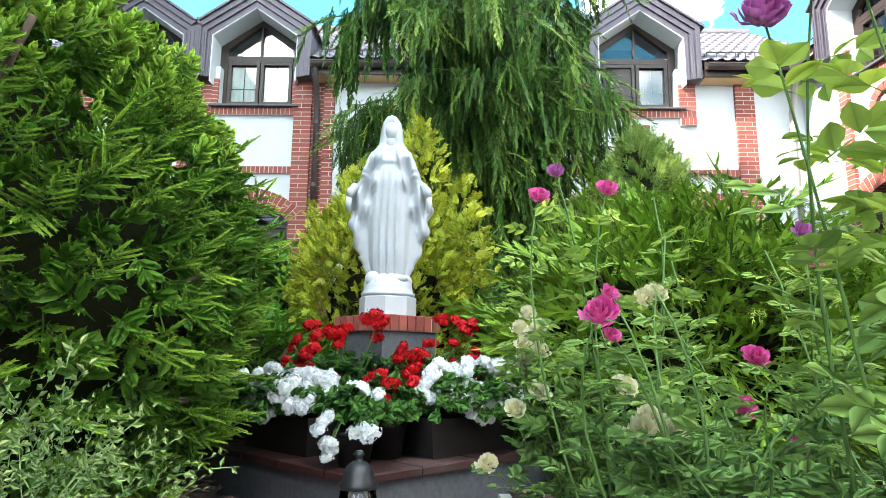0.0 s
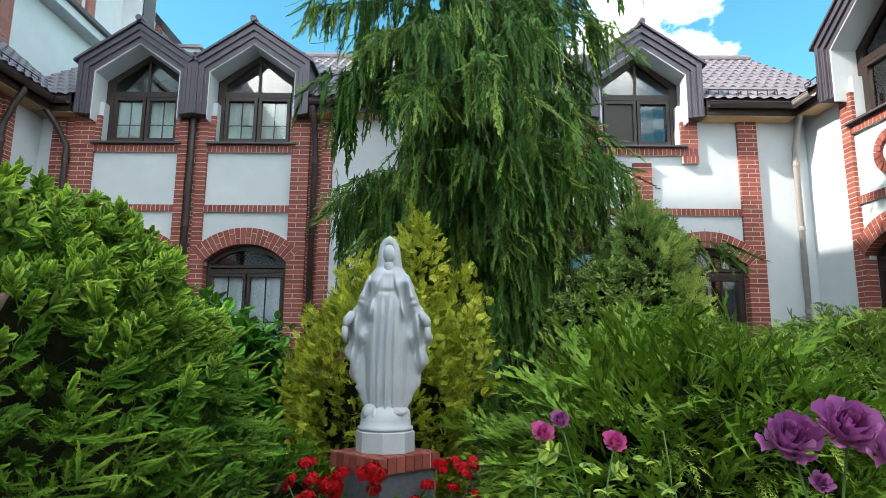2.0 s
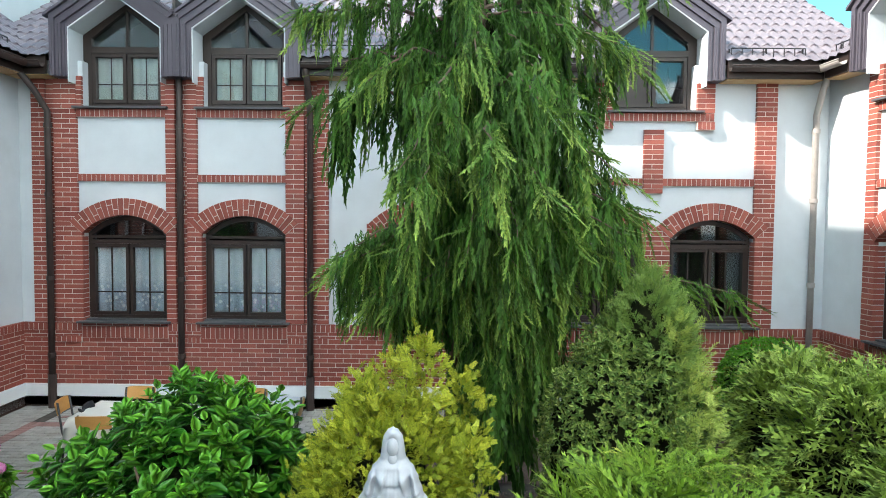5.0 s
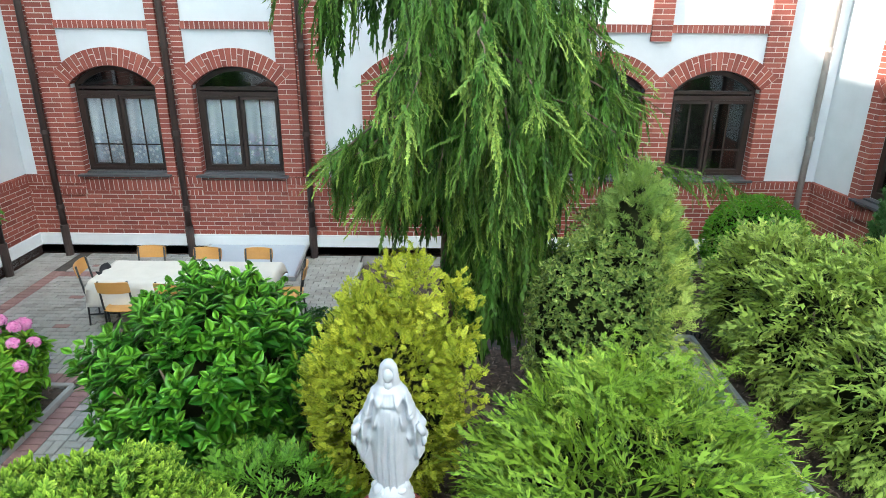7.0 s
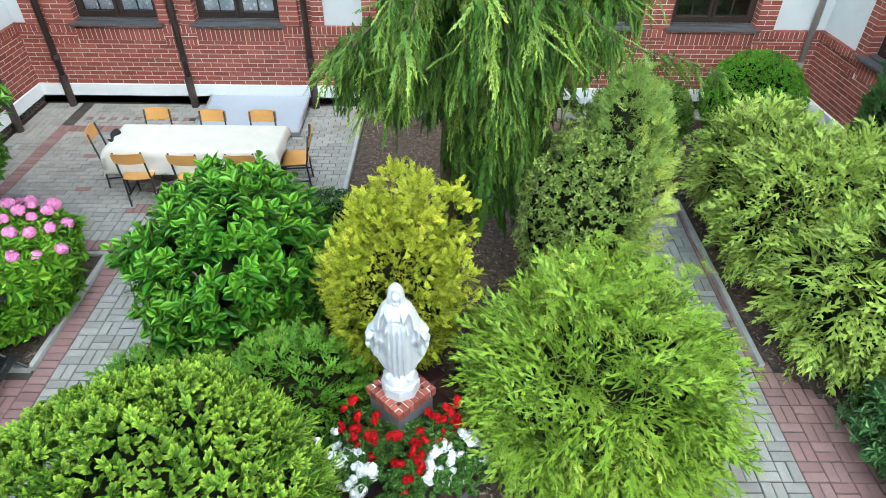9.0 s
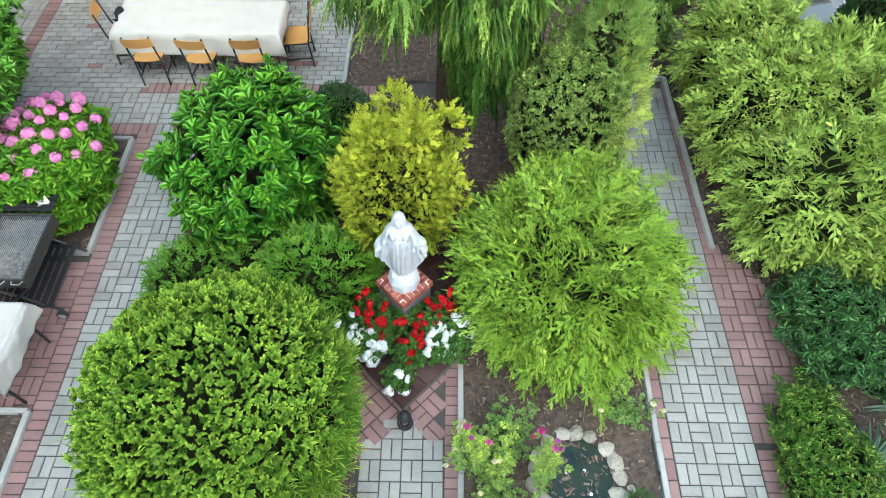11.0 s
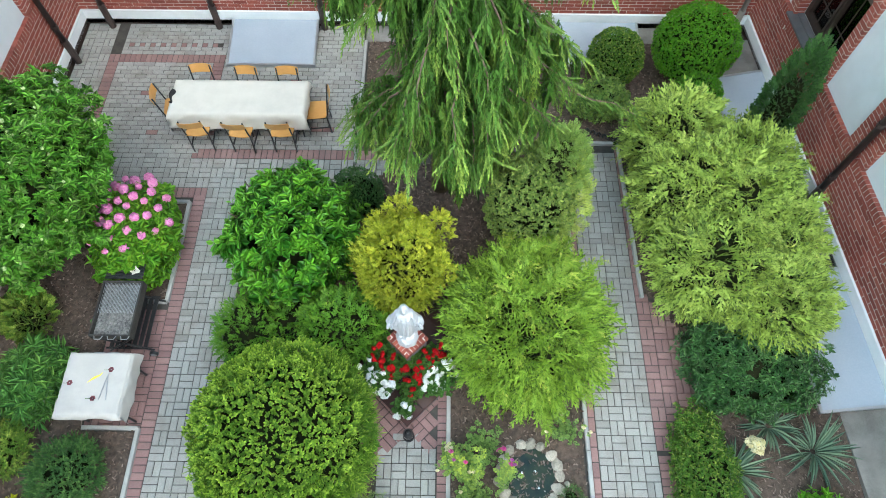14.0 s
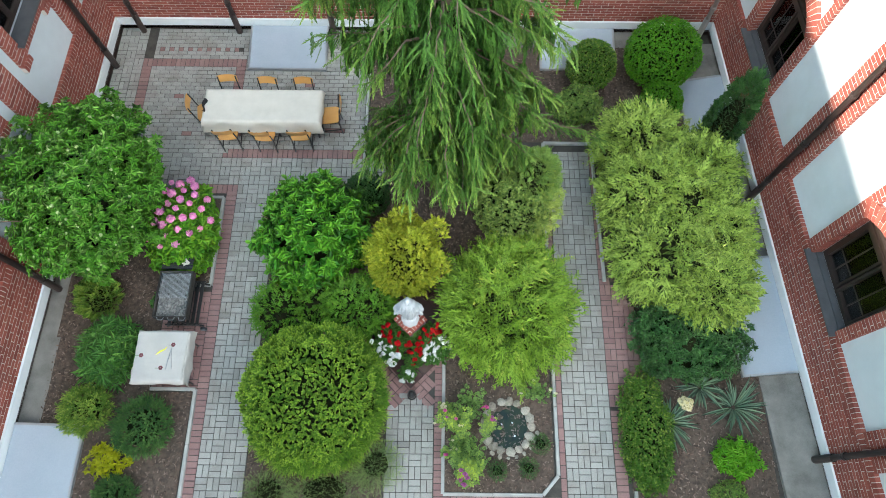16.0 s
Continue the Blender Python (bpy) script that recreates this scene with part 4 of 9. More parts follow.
def bed(name, poly, label, z=0.015):
    """A planting bed: uneven bark mulch."""
    xs, ys = [p[0] for p in poly], [p[1] for p in poly]
    x0, x1, y0, y1 = min(xs), max(xs), min(ys), max(ys)
    n, k = max(4, int((x1 - x0) / 0.07)), max(4, int((y1 - y0) / 0.07))

    def inside(x, y):
        c = False
        for (ax, ay), (bx, by) in zip(poly, poly[1:] + poly[:1]):
            if (ay > y) != (by > y) and x < (bx - ax) * (y - ay) / (by - ay) + ax:
                c = not c
        return c
    b = Build()
    vs = []
    for j in range(k + 1):
        for i in range(n + 1):
            x, y = x0 + (x1 - x0) * i / n, y0 + (y1 - y0) * j / k
            vs.append((x, y, z + 0.03 * noise.noise(Vector((x * 1.3, y * 1.3, 3))) + 0.016 * noise.noise(Vector((x * 9, y * 9, 1)))))
    fs = [(j * (n + 1) + i, j * (n + 1) + i + 1, (j + 1) * (n + 1) + i + 1, (j + 1) * (n + 1) + i) for j in range(k) for i in range(n)
          if inside(x0 + (x1 - x0) * (i + 0.5) / n, y0 + (y1 - y0) * (j + 0.5) / k)]
    b.add(vs, fs)
    ob = b.part(name, SOIL, None, label, True, "structure")
    ob["category"] = "planting bed"
    chips = Build()
    area = (x1 - x0) * (y1 - y0)
    for _ in range(int(area * 330)):
        x, y = random.uniform(x0, x1), random.uniform(y0, y1)
        if not inside(x, y):
            continue
        l, w2 = random.uniform(0.01, 0.034), random.uniform(0.004, 0.014)
        m = pose(x, y, z + 0.022 + random.uniform(0, 0.015), random.uniform(-25, 25), random.uniform(-25, 25), random.uniform(0, 360))
        chips.add([m @ Vector(p) for p in ((-l, -w2, 0), (l, -w2 * 0.6, 0), (l * 0.8, w2, 0), (-l * 0.9, w2 * 0.8, 0), (0, 0, 0.006))], [(0, 1, 4), (1, 2, 4), (2, 3, 4), (3, 0, 4), (0, 3, 2, 1)])
    chips.part("bark_chips", CHIP, ob, "scattered brown bark chips", kind="stuff")
    return ob


# beds
bed("bed_left", [(-6.75, -6.0), (-4.24, -6.0), (-4.24, 2.5), (-5.0, 2.5), (-5.0, 4.48), (-4.24, 4.48), (-4.24, 6.33), (-6.9, 6.33)], "bark mulch bed with shrubs beside the wall")
bed("bed_middle", [(-3.1, -1.5), (-0.8, -1.5), (-0.8, 2.3), (-1.05, 2.6), (-1.05, 4.25), (0.25, 4.25), (0.31, 3.05), (0.31, 0.86), (1.95, 0.86), (2.2, 1.15), (2.25, 7.6), (-0.8, 7.1), (-1.4, 6.45), (-3.1, 6.35)], "bark mulch bed under the conifers")
bed("bed_right", [(3.55, -6.0), (6.05, -6.0), (5.95, 2.9), (5.5, 10.18), (-1.35, 10.18), (-1.35, 7.5), (1.9, 7.75), (3.38, 7.75), (3.38, 4.75), (3.95, 4.0), (4.0, 2.85), (3.5, 2.65), (3.5, 0.8)], "bark mulch bed along the side front")


def kerb(points, label="narrow grey concrete edging kerb", w=0.06, z=0.055):
    thing = tagged(new("kerb"), label, "kerb", "garden kerbs", "structure")
    for (ax, ay), (bx, by) in zip(points, points[1:]):
        d = math.hypot(bx - ax, by - ay)
        n = max(1, round(d / 1.0))
        rz = math.degrees(math.atan2(by - ay, bx - ax))
        for i in range(n):
            s = d / n
            m = pose(ax, ay, 0, 0, 0, rz) @ pose(i * s, 0, random.uniform(-0.004, 0.004), 0, 0, random.uniform(-0.3, 0.3))
            Build().chamfered(0.003, s - 0.003, -w / 2, w / 2, -0.15, z, 0.008, m).part("kerbstone", KERB, thing)
    return thing


kerb([(-5.0, 4.5), (-4.2, 4.5), (-4.2, 6.36), (-6.8, 6.36)])
kerb([(-4.18, -6.0), (-4.18, 2.53), (-5.0, 2.53)])
kerb([(0.27, 3.1), (0.27, 0.82), (1.97, 0.82), (2.25, 1.13), (2.25, 4.6), (2.3, 7.7), (3.3, 7.7), (3.33, 4.65)])
kerb([(3.55, 0.9), (3.45, -2.0), (3.45, -6.0)])
kerb([(-1.42, 7.2), (-1.42, 10.2)])

# concrete strips and light-well covers along the walls
slab("concrete_strip", -7.25, -6.72, -6.0, 6.0, -0.08, 0.0, CONCRETE, "stained concrete apron along the brick wall", "pavement", "structure")
ob = Build(east.put)
ob.box(0.3, 20, 0.0, 0.72, 0.1, 0.188)
ob.part("concrete_strip", CONCRETE, None, "weathered concrete apron along the brick wall", kind="structure")["category"] = "pavement"
slab("concrete_strip", -1.44, 5.4, 10.2, 10.68, -0.08, -0.005, CONCRETE, "weathered concrete apron under the plinth", "pavement", "structure")


def cover(w, u0, u1, b1, z0=0.27, z1=0.06):
    """A milky sheet in a metal frame, leaning from the plinth down to the ground over a light well."""
    thing = tagged(new("light_well_cover"), "milky blue-grey polycarbonate cover leaning over a light well", "cover", "light well covers")
    b0 = 0.1
    for p, q, r, s in ((u0, u1, b0, b1),):
        f = lambda b: z0 + (z1 - z0) * (b - b0) / (b1 - b0)
        Build(w.put).add([(p, r, f(r)), (q, r, f(r)), (q, s, f(s)), (p, s, f(s)), (p, r, f(r) - 0.012), (q, r, f(r) - 0.012), (q, s, f(s) - 0.012), (p, s, f(s) - 0.012)],
                         [(0, 1, 2, 3), (4, 7, 6, 5), (0, 4, 5, 1), (1, 5, 6, 2), (2, 6, 7, 3), (3, 7, 4, 0)]).part("sheet", POLY, thing)
        for u in (p, q):
            Build(w.put).add([(u - 0.02, r, f(r) + 0.012), (u + 0.02, r, f(r) + 0.012), (u + 0.02, s, f(s) + 0.012), (u - 0.02, s, f(s) + 0.012),
                              (u - 0.02, r, f(r) - 0.04), (u + 0.02, r, f(r) - 0.04), (u + 0.02, s, f(s) - 0.04), (u - 0.02, s, f(s) - 0.04)],
                             [(0, 1, 2, 3), (4, 7, 6, 5), (0, 4, 5, 1), (1, 5, 6, 2), (2, 6, 7, 3), (3, 7, 4, 0)]).part("side_bar", ALU, thing)
        Build(w.put).box(p - 0.02, q + 0.02, s - 0.01, s + 0.03, f(s) - 0.05, f(s) + 0.014).part("front_bar", ALU, thing)
        Build(w.put).box(p, q, s - 0.02, s, 0.12, f(s) - 0.045).box(p, p + 0.03, r, s - 0.02, 0.12, f(s) - 0.05).box(q - 0.03, q, r, s - 0.02, 0.12, f(s) - 0.05).part("upstand", CONCRETE, thing)
    return thing


cover(back, -3.98, -2.33, 1.12, 0.40, 0.245)
cover(back, 2.29, 3.88, 1.05, 0.40, 0.245)
cover(east, 1.3, 3.2, 1.0, 0.40, 0.245)
cover(east, 5.4, 7.55, 1.0, 0.40, 0.245)
cover(west, 8.55, 11.2, 1.2, 0.40, 0.26)

# ---- paving ----
PV, PW = 0.2086, 0.1043


class Paving:
    def __init__(self, name, label, material):
        self.thing = tagged(new(name), label, "paving", "", "structure")
        self.b, self.material, self.picked, self.spots = Build(), material, 0, []

    def one(self, m, l, w, pick=False):
        z = random.uniform(-0.0035, 0.0025)
        g = 0.0052
        if pick and len(self.spots) < 300:
            self.spots.append(m @ pose(0, 0, z, random.uniform(-0.5, 0.5), random.uniform(-0.5, 0.5), 0))
        else:
            self.b.chamfered(-l / 2 + g, l / 2 - g, -w / 2 + g, w / 2 - g, -0.06, z, 0.005, m @ pose(0, 0, 0, random.uniform(-0.6, 0.6), random.uniform(-0.6, 0.6), random.uniform(-0.5, 0.5)))

    def basket(self, x0, x1, y0, y1, keep=lambda x, y: True, rz=0.0, origin=(0, 0), pick=None):
        """Blocks of two, turned by turns; whole blocks are kept or left out."""
        base = pose(origin[0], origin[1], 0, 0, 0, rz)
        for j in range(math.floor(y0 / PV), math.ceil(y1 / PV)):
            for i in range(math.floor(x0 / PV), math.ceil(x1 / PV)):
                cx, cy = (i + 0.5) * PV, (j + 0.5) * PV
                q = base @ Vector((cx, cy, 0))
                if not (x0 <= cx <= x1 and y0 <= cy <= y1 and keep(q.x, q.y)):
                    continue
                upright = (i + j) % 2 == 0
                for s in (-1, 1):
                    px, py = (cx + s * PW / 2, cy) if upright else (cx, cy + s * PW / 2)
                    self.one(base @ pose(px, py, 0, 0, 0, 90 if upright else 0), PV, PW, pick is not None and pick(q.x, q.y))

    def rows(self, x0, x1, y0, y1, across=True, keep=lambda x, y: True, rz=0.0, origin=(0, 0), bond=True, pick=None):
        """Running bond; across: the long side lies along x."""
        base = pose(origin[0], origin[1], 0, 0, 0, rz)
        l, w = (PV, PW)
        if across:
            ny, nx = round((y1 - y0) / w), math.ceil((x1 - x0) / l) + 1
            it = [(x0 + (i + 0.5 - (0.5 if bond and j % 2 else 0)) * l, y0 + (j + 0.5) * w) for j in range(ny) for i in range(nx)]
        else:
            nx, ny = round((x1 - x0) / w), math.ceil((y1 - y0) / l) + 1
            it = [(x0 + (i + 0.5) * w, y0 + (j + 0.5 - (0.5 if bond and i % 2 else 0)) * l) for i in range(nx) for j in range(ny)]
        for px, py in it:
            q = base @ Vector((px, py, 0))
            if x0 - 0.01 < px < x1 + 0.01 and y0 - 0.01 < py < y1 + 0.01 and keep(q.x, q.y):
                self.one(base @ pose(px, py, 0, 0, 0, 0 if across else 90), l, w, pick is not None and pick(q.x, q.y))

    def finish(self):
        self.b.part("laid_pavers", self.material, self.thing, kind="stuff")
        g = 0.0052
        me = Build().chamfered(-PV / 2 + g, PV / 2 - g, -PW / 2 + g, PW / 2 - g, -0.06, 0, 0.005).mesh("paver", self.material)
        for m in self.spots:
            shared("paver", me, self.thing, m)


grey = Paving("grey_paving", "grey concrete block paving laid in basket weave", GREYPAVE)
red = Paving("red_paving", "dull red concrete block borders", REDPAVE)


def in_red(x, y):
    """Where the red borders run."""
    if -6.467 < x < -6.258 and 6.4 < y < 9.804:
        return True
    if -6.258 <= x < -4.172 and 9.596 < y < 9.804:
        return True
    if -4.381 < x < -4.172 and 8.553 < y < 9.596:
        return True
    if -4.381 < x < -0.9 and 7.301 < y < 7.51:
        return True
    if -4.9 < x < -3.963 and 6.39 < y < 6.675:
        return True
    if -4.172 < x < -3.963 and y < 6.467:
        return True
    if -5.0 < x < -4.14 and 2.56 < y < 4.47:
        return True
    return False


# a sandy joint fills every gap between block fields
Build().box(-7.1, 3.6, -6.0, 10.2, -0.074, -0.012).box(-7.1, -1.46, 10.2, 10.66, -0.074, -0.012).part("joint_bed", JOINT, None, "dark sand between the paving blocks", kind="structure")["category"] = "ground"
grey.basket(-7.05, -0.75, 6.4, 7.3, lambda x, y: not in_red(x, y))
grey.basket(-7.05, -6.467, 7.3, 10.64)
# the patio inside the border: running bond, with single red blocks in it
spots = {(4, 3), (9, 3), (13, 8), (3, 12), (17, 5), (15, 4), (8, 17), (16, 15), (20, 4), (19, 4)}
for j in range(30):
    y = 7.51 + (j + 0.5) * PW
    free = [not (in_red(x, y) or (-4.1 < x < -2.35 and y > 9.5) or (9.99 < y < 10.12 and x < -4.25)) for x in (-6.258 + (k + 0.5) * PW for k in range(46))]
    k = 0
    while k < 46:
        if free[k] and k < 45 and free[k + 1] and (k + j) % 2 == 0:
            (red if (k // 2, j) in spots else grey).one(pose(-6.258 + (k + 1) * PW, y, 0), PV, PW)
            k += 2
            continue
        if free[k]:
            grey.one(pose(-6.258 + (k + 0.5) * PW, y, 0), PW, PW)
        k += 1
grey.rows(-6.258, -4.381, 7.301, 7.51, True)
grey.basket(-3.963, -3.05, -6.0, 6.4, lambda x, y: not in_red(x, y))
red.rows(-6.467, -6.258, 6.467, 9.596, True, bond=False)
red.rows(-6.467, -4.172, 9.596, 9.804, False, bond=False)
red.rows(-4.381, -4.172, 8.553, 9.596, True, bond=False)
red.rows(-4.381, -0.9, 7.301, 7.51, False, bond=False)
red.rows(-4.9, -3.963, 6.467, 6.675, False, bond=False)
red.rows(-4.172, -3.963, -6.0, 6.467, True, bond=False)
red.basket(-5.0, -4.15, 2.57, 4.46)
for i in range(18):
    (red if i % 2 else grey).one(pose(-6.206 + PW * i, 10.065, 0.0), PW, PW)
# middle path
edge = lambda x, y: y < 2.62 - abs(x + 0.29)
grey.basket(-0.42, 0.42, -8.6, 0.42, edge, 0, (-0.32, 2.3), pick=lambda x, y: y > -0.2)
red.rows(0.105, 0.235, -6.0, 3.2, True, bond=False)
red.basket(-2.0, 2.0, -2.0, 2.0, lambda x, y: -1.0 < x < 0.12 and 2.6 - abs(x + 0.29) < y < 4.3, 45, (-0.3, 3.4), pick=lambda x, y: True)
# right path
grey.basket(0.0, 0.84, -8.5, 5.3, lambda x, y: y < 7.62, 0, (2.4, 2.3))
red.rows(2.29, 2.395, -6.0, 7.6, False, bond=False)
red.basket(0.84, 1.7, -0.05, 2.5, lambda x, y: x < 4.2 - max(0.0, y - 3.7) * 0.75, 0, (2.4, 2.3))
red.rows(3.24, 3.45, -6.0, 2.26, True, bond=False)
red.rows(3.235, 3.34, 4.7, 7.65, False, bond=False)
red.rows(0.3, 2.4, 0.58, 0.79, False, bond=False)
grey.basket(0.24, 2.28, -6.0, 0.58)

# ---- plants ----
rng = np.random.default_rng(7)


class Sprig:
    """A small template of leaves or needles: triangles, and how young each corner is."""

    def __init__(self):
        self.v, self.t, self.tip = [], [], []

    def tri(self, a, b, c, tips=(0, 0, 0)):
        k = len(self.v)
        self.v += [tuple(a), tuple(b), tuple(c)]
        self.t.append((k, k + 1, k + 2))
        self.tip += list(tips)

    def blade(self, base, way, side, length, width, y0=0.0, y1=0.0, bend=None):
        """A flat pointed scale or needle: two triangles, widest below its middle."""
        base, way, side = Vector(base), Vector(way).normalized(), Vector(side).normalized()
        mid, end = base + way * length * 0.4, base + way * length
        if bend is not None:
            end = end + Vector(bend) * length
        k = len(self.v)
        self.v += [tuple(base), tuple(mid + side * width / 2), tuple(end), tuple(mid - side * width / 2)]
        self.t += [(k, k + 1, k + 2), (k, k + 2, k + 3)]
        ym = (y0 + y1) / 2
        self.tip += [y0, ym, y1, ym]

    def stub(self, base, way, side, length, width, y0=0.0, y1=0.0):
        """A blunt, rounded shoot body."""
        base, way, side = Vector(base), Vector(way).normalized(), Vector(side).normalized()
        k = len(self.v)
        for t, w in ((0.0, 0.3), (0.3, 0.95), (0.72, 1.0), (1.0, 0.35)):
            c, e = base + way * length * t, side * width * w / 2
            self.v += [tuple(c - e), tuple(c + e)]
            y = y0 + (y1 - y0) * t
            self.tip += [y, y]
        for i in (0, 2, 4):
            self.t += [(k + i, k + i + 1, k + i + 3), (k + i, k + i + 3, k + i + 2)]

    def needle(self, base, way, side, length, width, y0=0.0, y1=0.0):
        base, way, side = Vector(base), Vector(way).normalized(), Vector(side).normalized()
        self.tri(base - side * width / 2, base + side * width / 2, base + way * length, (y0, y0, y1))

    def leaf(self, base, way, normal, length, width, fold=0.25, droop=0.25, y=0.0, n=3):
        """A broad leaf with a folded midrib, drooping to its tip."""
        base, way, normal = Vector(base), Vector(way).normalized(), Vector(normal)
        side = way.cross(normal).normalized()
        normal = side.cross(way).normalized()
        k = len(self.v)
        prof = [0.0, 0.85, 1.0, 0.62, 0.0] if n == 3 else [0.0, 1.0, 0.0]
        ts = [0.0, 0.28, 0.52, 0.78, 1.0] if n == 3 else [0.0, 0.45, 1.0]
        for t, p in zip(ts, prof):
            c = base + way * length * t - normal * droop * length * t * t
            w = width / 2 * p
            self.v += [tuple(c), tuple(c + side * w + normal * fold * w), tuple(c - side * w + normal * fold * w)]
            self.tip += [y] * 3
        for i in range(len(ts) - 1):
            a, b = k + 3 * i, k + 3 * i + 3
            for s in (1, 2):
                if i == 0:
                    self.t.append((a, b, b + s))
                elif i == len(ts) - 2:
                    self.t.append((a, b, a + s))
                else:
                    self.t += [(a, b, b + s), (a, b + s, a + s)]

    def arrays(self):
        return np.array(self.v, float), np.array(self.t, int), np.array(self.tip, float)


def facing(d, roll=None):
    """Turns for instances whose z runs along d (N x 3)."""
    d = d / np.linalg.norm(d, axis=1, keepdims=True)
    ref = np.where(np.abs(d[:, 2:3]) > 0.95, np.array([[1.0, 0, 0]]), np.array([[0, 0, 1.0]]))
    x = np.cross(ref, d)
    x /= np.linalg.norm(x, axis=1, keepdims=True)
    y = np.cross(d, x)
    if roll is not None:
        c, s = np.cos(roll)[:, None], np.sin(roll)[:, None]
        x, y = x * c + y * s, y * c - x * s
    return np.stack([x, y, d], 2)


def bake(name, sprigs, loc, turn, size, material, parent, label="", kind="", young=None):
    """All instances as one mesh. young: how much of the tip colour each one carries."""
    which = rng.integers(0, len(sprigs), len(loc))
    vs, ts, tips, k = [], [], [], 0
    for i, s in enumerate(sprigs):
        v, t, tip = s.arrays()
        sel = which == i
        n = int(sel.sum())
        if not n:
            continue
        p = np.einsum("nij,vj->nvi", turn[sel], v) * size[sel][:, None, None] + loc[sel][:, None, :]
        vs.append(p.reshape(-1, 3))
        ts.append((t[None] + (np.arange(n) * len(v))[:, None, None]).reshape(-1, 3) + k)
        tips.append(np.tile(tip, n) if young is None else (young[sel][:, None] * tip[None]).ravel())
        k += n * len(v)
    vs, ts, tips = np.concatenate(vs), np.concatenate(ts), np.concatenate(tips)
    me = bpy.data.meshes.new(name)
    me.vertices.add(len(vs)), me.loops.add(ts.size), me.polygons.add(len(ts))
    me.vertices.foreach_set("co", vs.ravel())
    me.loops.foreach_set("vertex_index", ts.ravel())
    me.polygons.foreach_set("loop_start", np.arange(0, ts.size, 3))
    me.polygons.foreach_set("loop_total", np.full(len(ts), 3))
    a = me.attributes.new("tip", "FLOAT", "POINT")
    a.data.foreach_set("value", np.clip(tips, 0, 1))
    me.polygons.foreach_set("use_smooth", np.ones(len(ts), bool))
    me.materials.append(material)
    me.update(calc_edges=True)
    ob = new(name, me)
    ob.parent = parent
    return tagged(ob, label, "", "", kind)


def unit(a):
    return a / np.linalg.norm(a, axis=1, keepdims=True)


def lump(p, amp, freq, seed=0.0):
    return np.array([1 + amp * noise.noise(Vector((x * freq + seed, y * freq - seed, z * freq + 2 * seed))) + 0.5 * amp * noise.noise(Vector((x * freq * 2.3 - seed, y * freq * 2.3, z * freq * 2.3))) for x, y, z in p])


def shell(n, centre, radii, amp=0.2, freq=2.0, seed=0.0, low=-0.6, deep=0.35, square=1.0, clumps=0, valley=0.16, lean=0.7, even=False):
    """Points in the outer skin of a lumpy rounded body, with their outward ways. square below 1: fuller shoulders.
    clumps: the skin swells into that many tufts with furrows between."""
    d = unit(rng.normal(size=(int(n * 1.8) + 10, 3)))
    d = d[d[:, 2] > low][:n]
    if even:
        i = np.arange(int(2 * n / (1 - low)))
        z = 1 - 2 * (i + 0.5) / len(i)
        q = np.sqrt(1 - z * z)
        d = np.stack([q * np.cos(2.39996 * i), q * np.sin(2.39996 * i), z], 1)[:n]
        d = unit(d + rng.normal(size=d.shape) * 0.25 / math.sqrt(n))
    e = np.sign(d) * np.abs(d) ** square
    if square != 1.0:
        e = e / (e ** 2).sum(1, keepdims=True) ** 0.36
    r = lump(d, amp, freq, seed) * (1 - deep * rng.random(len(d)) ** 2.2)
    w = unit(e / np.array(radii))
    q = e * np.array(radii)
    if clumps:
        heart = q[rng.choice(len(q), clumps, replace=False)]
        far = np.empty(len(q))
        away = np.empty_like(q)
        for i in range(0, len(q), 2000):
            gap = q[i:i + 2000, None, :] - heart[None]
            dist = (gap ** 2).sum(2)
            k = dist.argmin(1)
            far[i:i + 2000] = np.sqrt(dist[np.arange(len(k)), k])
            away[i:i + 2000] = gap[np.arange(len(k)), k]
        size = 1.6 * np.median(far)
        f = np.minimum(1.3, far / size)
        r = r * (1 - valley * 0.6 * f ** 2)
        w = unit(w + lean * away / size)
    return np.array(centre) + q * r[:, None], w


def jitter(w, amount):
    return unit(w + amount * rng.normal(size=w.shape))


def stems(parent, base, tops, r0=0.02, r1=0.005, name="stem", material=None, n=6, sag=0.0):
    """A tapered stem from the base to each of the tops, all in one mesh per stem."""
    for top in tops:
        b, t = Vector(base), Vector(top)
        mid = (b + t) / 2 + Vector((random.uniform(-0.08, 0.08), random.uniform(-0.08, 0.08), sag)) * (t - b).length
        pts = [b.lerp(mid, s).lerp(mid.lerp(t, s), s) for s in (0, 0.25, 0.5, 0.75, 1)]
        Build().tube(pts, [r0 + (r1 - r0) * s for s in (0, 0.25, 0.5, 0.75, 1)], n).part(name, material or WOODBARK, parent, smooth=True)


def plant(name, label, category, group=""):
    return tagged(new(name), label, category, group)


